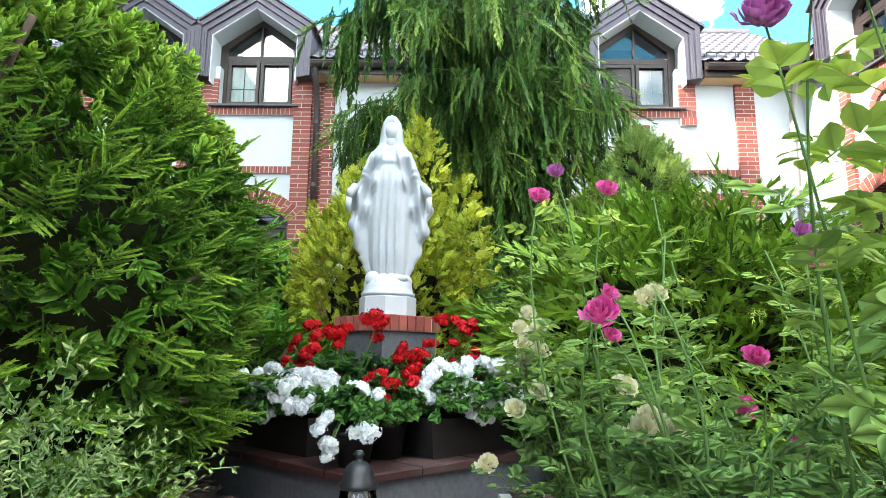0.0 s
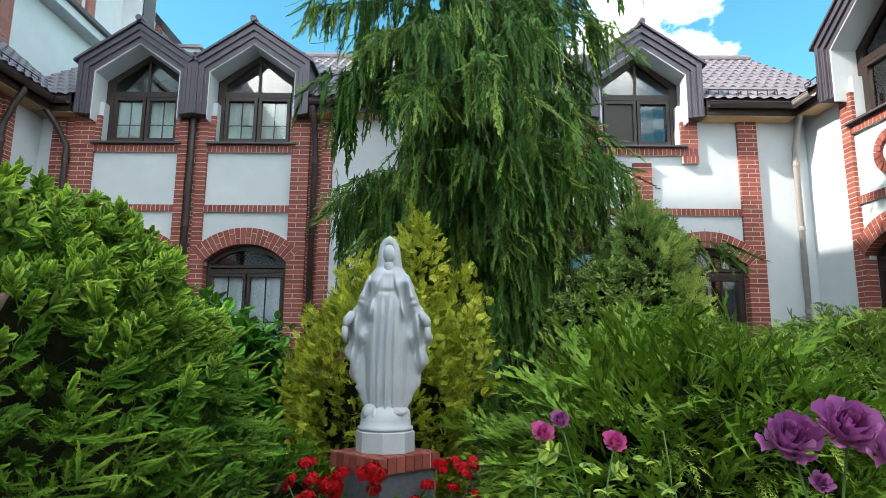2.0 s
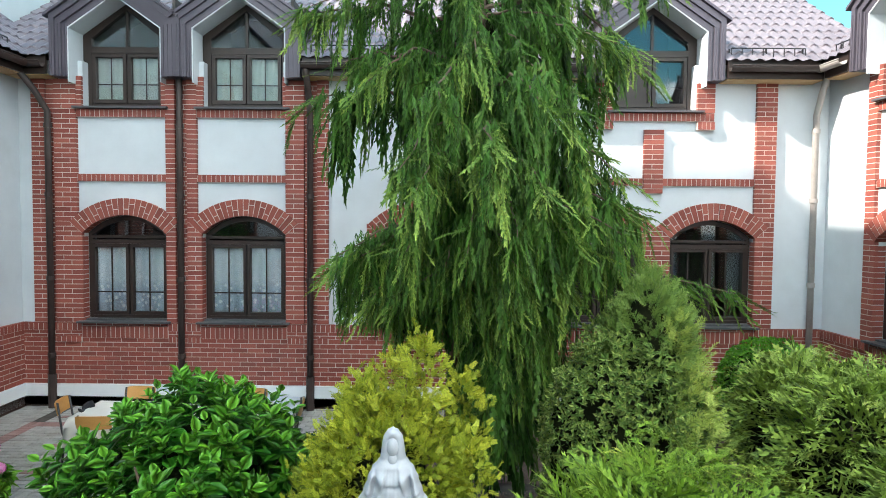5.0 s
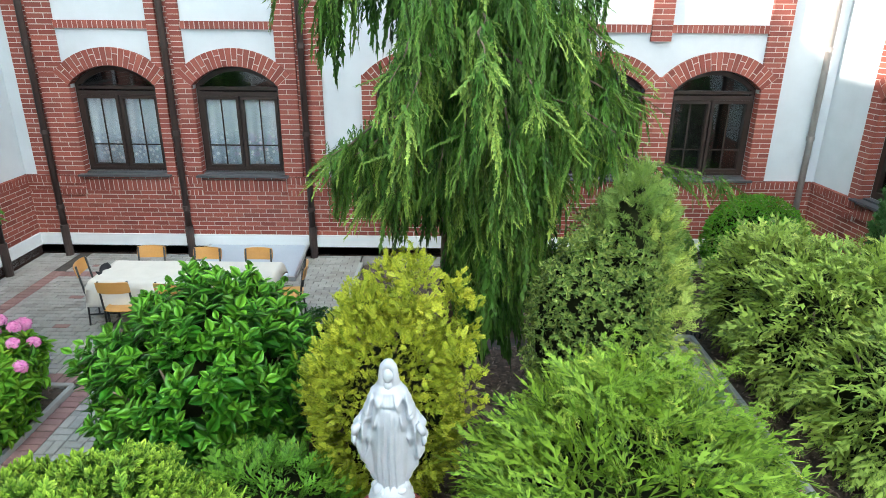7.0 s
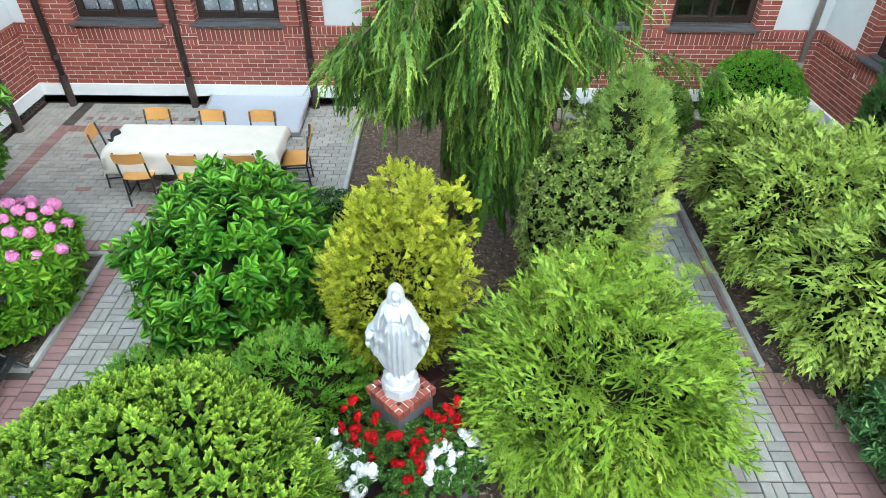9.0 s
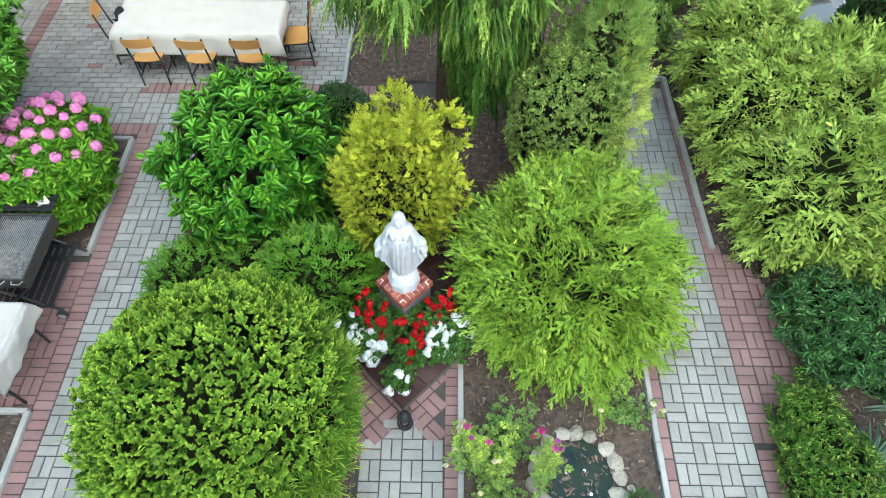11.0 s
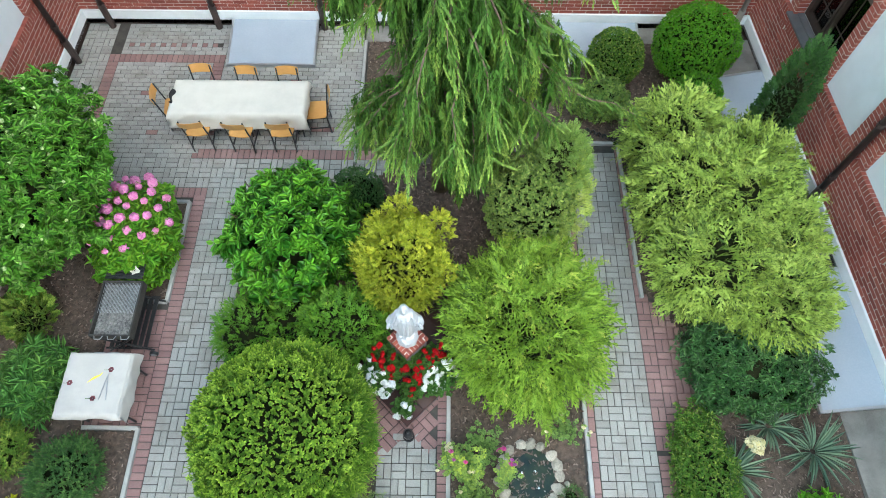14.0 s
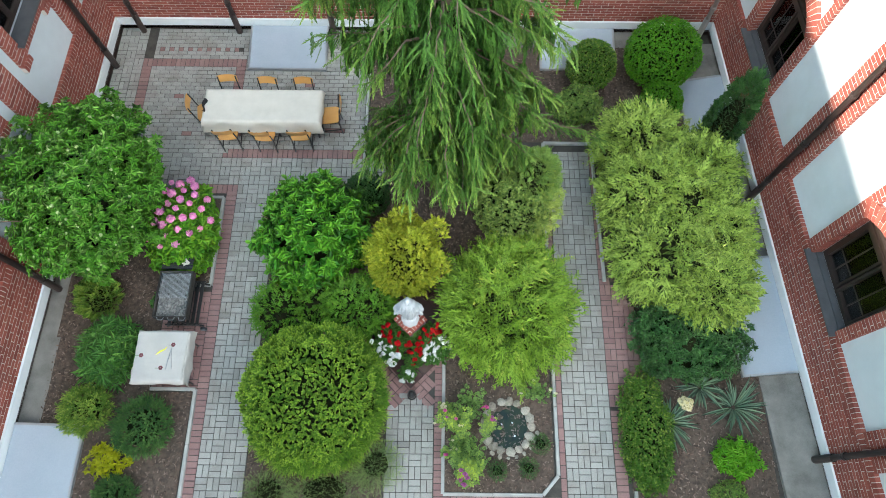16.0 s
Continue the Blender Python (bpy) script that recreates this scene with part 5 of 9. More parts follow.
# -- templates --
def needle_shoot(n=22, length=0.2, width=0.03, side=2):
    s = Sprig()

    def shoot(o, d, l, count, young):
        o, d = Vector(o), Vector(d).normalized()
        a = d.orthogonal().normalized()
        b = d.cross(a)
        s.blade(o, d, a, l, 0.035, 0.1 * young, 0.4 * young), s.blade(o, d, b, l, 0.035, 0.1 * young, 0.4 * young)
        for i in range(count):
            t = (i + 0.5) / count
            ang = i * 2.4
            out = a * math.cos(ang) + b * math.sin(ang)
            way = out * (1.0 - 0.45 * t) + d * (0.55 + 0.6 * t)
            s.needle(o + d * l * t, way, d.cross(out), length * (1.05 - 0.35 * t), width, young * t * 0.7, young * (0.35 + 0.65 * t))
    shoot((0, 0, 0), (0, 0, 1), 1.0, n, 1.0)
    for k in range(side):
        ang = k * math.pi + 0.4
        shoot((0, 0, 0.25 + 0.15 * k), (math.cos(ang) * 0.8, math.sin(ang) * 0.35, 0.75), 0.62, int(n * 0.62), 0.9)
    return s


def brush(s, o, d, l, wide, young, count=7):
    """One short shoot thick with needles: a slim body with needles standing off all round it."""
    o, d = Vector(o), Vector(d).normalized()
    a = d.orthogonal().normalized()
    b = d.cross(a)
    for k in range(2):
        t = k * math.pi / 2
        s.stub(o, d, a * math.cos(t) + b * math.sin(t), l, wide * 0.85, 0.0, young)
    for i in range(count):
        t = 0.06 + 0.86 * i / count
        out = a * math.cos(i * 2.4) + b * math.sin(i * 2.4)
        way = out * (1.0 - 0.55 * t) + d * (0.7 + 0.5 * t)
        s.needle(o + d * l * t, way, d.cross(out), wide * (1.1 - 0.4 * t), l * 0.2, young * 0.45 * t, young * (0.4 + 0.6 * t))


def spruce_spray(n=7):
    """The flat end of a spruce branch: a leading shoot, pairs of side shoots, a few standing up from it."""
    s = Sprig()
    s.blade((0, 0, -0.9), (0, 0, 1), (1, 0, 0), 1.2, 0.05, 0, 0)
    brush(s, (0, 0, 0.25), (random.uniform(-0.15, 0.15), 0.1, 1), 0.75, 0.34, 1.0, 9)
    for k in range(n):
        t = 0.3 - 0.85 * (k // 2) / (n / 2)
        sd = 1 if k % 2 else -1
        brush(s, (0, 0, t), (sd * random.uniform(0.7, 1.0), random.uniform(0.0, 0.5), random.uniform(0.6, 0.95)), random.uniform(0.5, 0.72), 0.32, random.uniform(0.65, 1.0) * (1 - 0.2 * (k // 2)))
    for k in range(2):
        brush(s, (0, 0, -0.25 + 0.3 * k), (random.uniform(-0.4, 0.4), 1.0, 0.7), 0.5, 0.25, random.uniform(0.7, 1.0))
    return s


def needle_spray(n=8, count=24):
    """A flat spruce branch end with single needles, for what is seen from close by."""
    s = Sprig()

    def shoot(o, d, l, young):
        o, d = Vector(o), Vector(d).normalized()
        a = d.orthogonal().normalized()
        b = d.cross(a)
        s.stub(o, d, a, l, 0.05, 0.0, young), s.stub(o, d, b, l, 0.05, 0.0, young)
        for i in range(count):
            t = 0.03 + 0.95 * i / count
            out = a * math.cos(i * 2.4) + b * math.sin(i * 2.4)
            way = out * (1.0 - 0.5 * t) + d * (0.55 + 0.7 * t)
            s.needle(o + d * l * t, way, d.cross(out), 0.105 * (1.1 - 0.35 * t), 0.036, young * 0.45 * t, young * (0.35 + 0.65 * t))
    s.blade((0, 0, -0.9), (0, 0, 1), (1, 0, 0), 1.2, 0.04, 0, 0)
    shoot((0, 0, 0.2), (random.uniform(-0.1, 0.1), 0.1, 1), 0.7, 1.0)
    for k in range(n):
        sd = 1 if k % 2 else -1
        shoot((0, 0, 0.25 - 0.24 * (k // 2)), (sd * random.uniform(0.7, 1.0), random.uniform(-0.05, 0.35), random.uniform(0.6, 1.0)), random.uniform(0.42, 0.62), random.uniform(0.6, 1.0) * (1 - 0.15 * (k // 2)))
    return s


def frond(n=10, young=1.0, fall=0.35, wide=0.03, angle=0.72, side=0.5, subs=3):
    """A flat nodding juniper spray: twigs to both sides of its midrib, set with fine shoots that point forwards."""
    s = Sprig()

    def mid(t):
        return Vector((0, -fall * t * t, t))
    for i in range(4):
        a, b = mid(i / 4), mid((i + 1) / 4)
        s.blade(a, b - a, (1, 0, 0), (b - a).length * 1.35, wide * (1.3 - 0.2 * i), 0.3 * young * (i / 3) ** 2, young * ((i + 1) / 4) ** 2)
    for i in range(n):
        t = 0.04 + 0.9 * i / n
        o = mid(t)
        sd = -1 if i % 2 else 1
        l = side * (1.0 - 0.62 * t) * random.uniform(0.75, 1.2)
        way = Vector((sd * angle * random.uniform(0.75, 1.2), random.uniform(-0.12, 0.28) - fall * t, 1.0)).normalized()
        s.blade(o, way, way.cross(Vector((0, 1, 0.2))), l, wide * 1.25, 0.15 * young * t, young * (0.2 + 0.8 * t))
        for j in range(subs):
            q = o + way * l * (0.2 + 0.62 * j / subs)
            w2 = way + Vector(((1 if j % 2 else -1) * 0.6 + random.uniform(-0.2, 0.2), random.uniform(-0.15, 0.35), 0.35))
            s.needle(q, w2, w2.cross(Vector((0.2, 1, 0.1))), l * (0.5 - 0.22 * j / subs), wide * 1.15, young * 0.3 * t, young * (0.3 + 0.3 * j / subs + 0.4 * t))
    return s


def scale_fan(pairs=7, sub=3, width=0.06, young=1.0, flat=0.35):
    """A flat spray of scale leaves."""
    s = Sprig()
    s.blade((0, 0, 0), (0, 0, 1), (1, 0, 0), 1.0, width * 0.7, 0.0, 0.5 * young)
    for i in range(pairs):
        t = 0.12 + 0.82 * i / pairs
        for sd in (-1, 1):
            l = 0.48 * (1 - 0.55 * t) * random.uniform(0.8, 1.15)
            way = Vector((sd * 0.8, random.uniform(-flat, flat), 0.85))
            o = Vector((0, 0, t))
            s.blade(o, way, (0.85, 0, -sd * 0.8), l, width, 0.1 * young, 0.75 * young)
            for j in range(sub):
                q = o + way.normalized() * l * (0.35 + 0.5 * j / sub)
                w2 = Vector((sd * (0.9 if j % 2 else 0.25), random.uniform(-flat, flat), 1.0 if j % 2 == 0 else 0.5))
                s.blade(q, w2, (0.7, 0.3, -sd * 0.6), l * 0.42, width * 0.8, 0.3 * young, young)
    return s


def strand(n=17, width=0.03, young=1.0, side=0.14):
    """A hanging cord of scale leaves: short twigs lie close along both sides of it."""
    s = Sprig()
    ph = random.uniform(0, 6)

    def mid(t):
        return Vector((0.035 * math.sin(4 * t + ph), 0.035 * math.cos(3.5 * t + ph), t))
    for i in range(5):
        a, b = mid(i / 5), mid((i + 1) / 5)
        s.blade(a, b - a, (1, 0.3, 0), 0.27, width * 1.3, 0.1 * young * i, 0.1 * young * (i + 1))
    for i in range(n):
        t = 0.02 + 0.95 * i / n
        sd = 1 if i % 2 else -1
        l = side * (1.15 - 0.6 * t) * random.uniform(0.6, 1.35)
        way = Vector((sd * random.uniform(0.25, 0.6), random.uniform(-0.35, 0.35), 1.0)).normalized()
        o = mid(t)
        s.needle(o, way, Vector((0, 1, 0)).cross(way), l, width * 1.3, 0.1 * young, young * (0.35 + 0.65 * t))
        for j in range(2):
            q = o + way * l * (0.2 + 0.3 * j)
            w2 = way + Vector((0.5 if j else -0.5, random.uniform(-0.5, 0.5), 0.1))
            s.needle(q, w2, w2.cross(Vector((0, 1, 0.1))), l * 0.5, width * 1.1, 0.1 * young, young * (0.3 + 0.5 * t))
    return s


def leaf_whorl(n=5, length=1.0, width=0.42, spread=0.9, fold=0.25, droop=0.3, young=0.0, rough=3):
    """A tuft of broad leaves at the end of a twig."""
    s = Sprig()
    s.blade((0, 0, -0.5), (0, 0, 1), (1, 0, 0), 0.55, 0.05, 0, 0)
    for i in range(n):
        ang = i * 2.399 + random.uniform(-0.3, 0.3)
        up = random.uniform(0.1, 0.75) + (0.5 if i >= n - 2 else 0.0)
        way = Vector((math.cos(ang) * spread, math.sin(ang) * spread, up))
        nrm = Vector((-math.cos(ang) * up, -math.sin(ang) * up, spread)) + Vector((random.uniform(-0.3, 0.3), random.uniform(-0.3, 0.3), 0.2))
        l = length * random.uniform(0.65, 1.1)
        s.leaf((0, 0, -0.12 * (n - i) / n), way, nrm, l, width * l, fold, droop, young * (i / n) ** 1.5, rough)
    return s


def leaf_shoot(n=8, length=0.62, width=0.46):
    """An upright shoot with big oval leaves up its stem."""
    s = Sprig()
    s.blade((0, 0, -0.3), (0, 0, 1), (1, 0, 0), 1.1, 0.05, 0, 0)
    for i in range(n):
        t = i / (n - 1)
        ang = i * 2.399 + random.uniform(-0.3, 0.3)
        up = 0.15 + 1.1 * t ** 2
        way = Vector((math.cos(ang), math.sin(ang), up))
        nrm = Vector((-math.cos(ang) * up, -math.sin(ang) * up, 1)) + Vector((random.uniform(-0.25, 0.25), random.uniform(-0.25, 0.25), 0))
        l = length * random.uniform(0.75, 1.1) * (1.05 - 0.35 * t)
        s.leaf((0, 0, 0.75 * t), way, nrm, l, width * l, 0.14, 0.16, 0.9 * t ** 1.6 * random.uniform(0.4, 1.0))
    return s


def petals():
    """A full double rose: rings of broad curved petals, the inner ones closed, the outer ones bent outwards."""
    s = Sprig()
    for ring, (R, H, count) in enumerate(((0.2, 0.6, 5), (0.42, 0.62, 7), (0.64, 0.54, 9), (0.82, 0.42, 11), (0.96, 0.22, 12))):
        for i in range(count):
            a0 = 2 * math.pi * (i + 0.37 * ring) / count + random.uniform(-0.15, 0.15)
            half = 1.25 * math.pi / count
            k, fade = len(s.v), random.uniform(-0.25, 0.25)
            r1, h1 = R * random.uniform(0.7, 1.2), H * random.uniform(0.6, 1.35)
            for j, v in enumerate((0.0, 0.45, 0.8, 1.0)):
                for u in (-1, -0.4, 0.4, 1):
                    a = a0 + u * half * (0.5 + 0.5 * v)
                    tuck = 1 - 0.1 * u * u + random.uniform(-0.11, 0.11) * v + (0.1 if v == 1.0 and ring > 2 else 0)
                    rho = r1 * math.sin(min(1.0, v * 1.05) * math.pi / 2) ** 0.8 * tuck
                    h = -0.6 + (h1 + 0.6) * v ** 1.5 - (0.1 * u * u * v) - (0.1 if v == 1.0 and ring > 2 else 0)
                    s.v.append((rho * math.cos(a), rho * math.sin(a), h))
                    s.tip.append(max(0.0, (1 - ring / 5) * (1.1 - 0.9 * v) + fade))
            for j in range(3):
                for i2 in range(3):
                    q = k + 4 * j + i2
                    s.t += [(q, q + 1, q + 5), (q, q + 5, q + 4)]
    return s


def floret_ball(count, radius, size, four=4, loose=0.1):
    """A domed head of small flat florets."""
    s = Sprig()
    for i in range(count):
        z = 1 - 1.35 * (i + 0.5) / count
        a = i * 2.399
        q = math.sqrt(max(0, 1 - z * z))
        d = Vector((q * math.cos(a), q * math.sin(a), z * (1 - loose))) * random.uniform(0.95 - loose, 1.06)
        nrm = d.normalized()
        x = nrm.orthogonal().normalized()
        y = nrm.cross(x)
        o = d * radius
        sh = random.random()
        for k in range(four):
            t = 2 * math.pi * (k / four) + sh * 3
            w = x * math.cos(t) + y * math.sin(t)
            s.blade(o, w + nrm * random.uniform(-0.1, 0.35), nrm.cross(w), size * random.uniform(0.8, 1.2), size * 0.9, sh, sh)
    return s


# -- leaf colours --
SPRUCE = foliage("spruce_needles", (0.014, 0.045, 0.005), (0.085, 0.21, 0.018), (0.46, 0.66, 0.08), 0.5, 0.1)
GOLD = foliage("golden_thuja", (0.05, 0.088, 0.008), (0.3, 0.37, 0.03), (0.78, 0.75, 0.08), 0.5, 0.14, brown=0.012)
JUNIPER = foliage("juniper_scales", (0.014, 0.055, 0.008), (0.22, 0.37, 0.037), (0.9, 0.88, 0.17), 0.5, 0.14)
HEDGE = foliage("hedge_juniper_scales", (0.02, 0.055, 0.011), (0.3, 0.42, 0.075), (0.86, 0.88, 0.24), 0.52, 0.14)
LOWJUN = foliage("green_juniper", (0.016, 0.058, 0.006), (0.1, 0.25, 0.02), (0.38, 0.55, 0.05), 0.5, 0.12)
CYPRESS = foliage("weeping_cypress_scales", (0.005, 0.022, 0.004), (0.058, 0.155, 0.022), (0.56, 0.72, 0.13), 0.5, 0.12)
GREYLEAF = foliage("small_grey_green_leaves", (0.026, 0.068, 0.018), (0.18, 0.31, 0.07), (0.56, 0.66, 0.17), 0.45, 0.12)
LAUREL = foliage("glossy_laurel_leaves", (0.006, 0.045, 0.004), (0.038, 0.19, 0.012), (0.17, 0.43, 0.03), 0.36, 0.12, 0.35)
VIBURNUM = foliage("viburnum_leaves", (0.014, 0.068, 0.007), (0.11, 0.31, 0.028), (0.38, 0.56, 0.16), 0.4, 0.12)
HYDRANGEA = foliage("hydrangea_leaves", (0.04, 0.16, 0.012), (0.12, 0.33, 0.022), (0.34, 0.54, 0.04), 0.42, 0.26)
BOX = foliage("box_leaves", (0.0163, 0.0715, 0.0052), (0.085, 0.3, 0.02), (0.3, 0.58, 0.045), 0.4, 0.12)
DARKBOX = foliage("euonymus_leaves", (0.014, 0.058, 0.011), (0.09, 0.225, 0.03), (0.56, 0.64, 0.15), 0.35, 0.16)
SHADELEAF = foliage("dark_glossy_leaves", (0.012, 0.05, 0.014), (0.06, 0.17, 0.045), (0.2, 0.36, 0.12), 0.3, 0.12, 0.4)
COTON = foliage("cotoneaster_leaves", (0.07, 0.14, 0.045), (0.2, 0.31, 0.1), (0.5, 0.58, 0.2), 0.45, 0.2)
ROSELEAF = foliage("rose_leaves", (0.05, 0.12, 0.036), (0.22, 0.37, 0.1), (0.58, 0.72, 0.1), 0.42, 0.28)
GERLEAF = foliage("geranium_leaves", (0.02, 0.075, 0.014), (0.055, 0.16, 0.028), (0.15, 0.3, 0.05), 0.5, 0.25)
YUCCA = foliage("yucca_blades", (0.045, 0.09, 0.065), (0.1, 0.17, 0.12), (0.24, 0.32, 0.2), 0.4, 0.12)
PEONY = foliage("peony_leaves", (0.025, 0.09, 0.022), (0.09, 0.25, 0.05), (0.26, 0.46, 0.09), 0.38, 0.15)
DWARF = foliage("dwarf_conifer_needles", (0.022, 0.065, 0.01), (0.11, 0.23, 0.03), (0.42, 0.52, 0.1), 0.5, 0.14)
BLUEDWARF = foliage("blue_green_dwarf_conifer", (0.01, 0.04, 0.013), (0.05, 0.135, 0.036), (0.17, 0.31, 0.08), 0.5, 0.12)
YELLOWLEAF = foliage("yellow_barberry_leaves", (0.3, 0.34, 0.01), (0.52, 0.53, 0.02), (0.7, 0.66, 0.05), 0.45, 0.3)
LIME = foliage("fresh_green_leaves", (0.08, 0.3, 0.015), (0.17, 0.46, 0.03), (0.3, 0.56, 0.06), 0.42, 0.3)
REDPETAL = foliage("red_petals", (0.3, 0.002, 0.005), (0.46, 0.005, 0.008), (0.55, 0.008, 0.014), 0.55, 0.25, 0.2)
WHITEPETAL = foliage("white_petals", (0.68, 0.7, 0.74), (0.82, 0.83, 0.86), (0.9, 0.9, 0.88), 0.6, 0.3, 0.2)
CREAM = foliage("cream_rose_petals", (0.72, 0.67, 0.46), (0.86, 0.83, 0.66), (0.78, 0.68, 0.36), 0.6, 0.35, 0.2)
PINK = foliage("pink_rose_petals", (0.68, 0.07, 0.34), (0.85, 0.22, 0.5), (0.55, 0.02, 0.24), 0.6, 0.35, 0.2)
MAUVE = foliage("mauve_rose_petals", (0.38, 0.08, 0.31), (0.6, 0.21, 0.5), (0.28, 0.03, 0.21), 0.6, 0.35, 0.2)
HYPINK = foliage("pink_hydrangea_florets", (0.62, 0.12, 0.38), (0.78, 0.25, 0.52), (0.85, 0.36, 0.6), 0.6, 0.3, 0.2)
STEMGREEN = grainy("green_stem", (0.06, 0.13, 0.03), (0.12, 0.22, 0.05), 12, 90, 0.6, 0.15)


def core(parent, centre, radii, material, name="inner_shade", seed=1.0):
    """The heart of a shrub: a lumpy closed body well inside the leaves, near black to stand for the shade there."""
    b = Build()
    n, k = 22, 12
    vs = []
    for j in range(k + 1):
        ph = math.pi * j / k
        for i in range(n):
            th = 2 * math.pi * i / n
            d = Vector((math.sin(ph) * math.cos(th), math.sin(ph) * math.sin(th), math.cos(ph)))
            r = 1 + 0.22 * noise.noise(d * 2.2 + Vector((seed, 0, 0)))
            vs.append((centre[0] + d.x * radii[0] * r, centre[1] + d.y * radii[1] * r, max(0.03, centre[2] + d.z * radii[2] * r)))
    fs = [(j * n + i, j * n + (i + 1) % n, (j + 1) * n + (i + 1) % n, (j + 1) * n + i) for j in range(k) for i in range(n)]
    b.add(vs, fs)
    return b.part(name, material, parent, "dense inner twigs, near black for the shade among them", True)


# globe spruce
p = plant("globe_spruce", "broad clipped globe spruce with short fresh green shoots", "spruce")
SPX, SPY = -1.84, 2.27
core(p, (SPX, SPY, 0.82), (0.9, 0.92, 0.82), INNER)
stems(p, (SPX, SPY, 0.0), [(SPX, SPY, 1.2)], 0.09, 0.05, "trunk")
stems(p, (SPX, SPY, 0.4), [(SPX + 1.0 * math.cos(a), SPY + 1.0 * math.sin(a), 0.5 + 0.5 * (k % 3)) for k, a in enumerate(np.arange(0, 6.28, 0.7))], 0.035, 0.01, "limb")
rng = np.random.default_rng(7)
random.seed(7)
# branch ends stand in uneven tiers, with dark hollows between them
heads, hout = shell(3400, (SPX, SPY, 0.9), (1.22, 1.27, 1.12), 0.07, 3.4, 2.0, -0.75, 0.06, 0.93, 260, 0.09, 0.4, True)
keep = (heads[:, 2] > 0.12) & (rng.random(len(heads)) > 0.05)
heads, hout = heads[keep], hout[keep]
near = (hout[:, 2] < 0.55) & (hout[:, 0] - hout[:, 1] > -0.5)
d = jitter(hout + np.array([0, 0, 0.2]), 0.55)
sz = rng.uniform(0.062, 0.09, len(heads))
age = rng.uniform(0.5, 1.15, len(heads))
far = ~near
bake("foliage", [spruce_spray(4 + i % 3) for i in range(7)], (heads - d * sz[:, None] * 0.5)[far], facing(d[far], rng.random(far.sum()) * 6.28), sz[far], SPRUCE, p, kind="stuff", young=age[far])
# the steep sides: flat sprays in tiers, bowing outwards
near &= rng.random(len(heads)) > 0.64
d = jitter(hout[near] * np.array([1, 1, 0.6]) + np.array([0, 0, 0.12]), 0.22)
bake("side_foliage", [needle_spray(7 + i % 2) for i in range(6)], heads[near] - d * 0.06, facing(d, rng.normal(size=len(d)) * 0.3), rng.uniform(0.12, 0.19, len(d)), SPRUCE, p, "flat tiers of fine-needled sprays", "stuff", young=age[near] * rng.uniform(0.7, 1.2, len(d)))
# inner needles left without bright tips: the shade inside is in their colour
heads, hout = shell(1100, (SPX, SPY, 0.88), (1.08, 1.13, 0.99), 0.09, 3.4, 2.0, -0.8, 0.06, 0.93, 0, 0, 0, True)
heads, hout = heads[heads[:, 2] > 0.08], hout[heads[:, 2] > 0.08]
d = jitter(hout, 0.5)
bake("inner_foliage", [spruce_spray(4) for i in range(4)], heads, facing(d, rng.random(len(d)) * 6.28), rng.uniform(0.08, 0.12, len(heads)), SPRUCE, p, "older inner needles, kept dark for the shade inside", "stuff", young=rng.uniform(0.0, 0.12, len(heads)))


def branches(tips, ways, length, per, spread=0.8, lift=0.16, nod=0.5, side=0.5, fresh=None, mess=0.12):
    """Sprays set to both sides along bowed branches that end at the tips: places, ways, sizes and ages."""
    up = np.array([0, 0, 1.0])
    across = unit(np.cross(ways, up) + 1e-5)
    locs, ds, szs, ages = [], [], [], []
    fresh = rng.choice([0.12, 0.35, 0.9, 1.35], len(tips), p=[0.25, 0.2, 0.25, 0.3]) if fresh is None else fresh
    for k in range(per):
        t = 0.12 + 0.88 * k / (per - 1)
        sd = 0.0 if k == per - 1 else (1.0 if k % 2 else -1.0)
        q = tips + ways * (length * (t - 1))[:, None] + up * (length * (lift * 4 * t * (1 - t) - 0.1 * t ** 3))[:, None]
        a = spread * (1.1 - 0.5 * t)
        d = ways * math.cos(a * sd) + across * math.sin(a * sd) - up * nod * (t ** 2 - 0.25)
        locs.append(q + rng.normal(size=q.shape) * (length * 0.05)[:, None])
        ds.append(jitter(d, mess))
        szs.append(length * side * (1.1 - 0.45 * t) * rng.uniform(0.75, 1.2, len(tips)))
        ages.append(fresh * (0.05 + 0.95 * t ** 1.8) * rng.uniform(0.5, 1.2, len(tips)))
    return np.concatenate(locs), np.concatenate(ds), np.concatenate(szs), np.concatenate(ages)


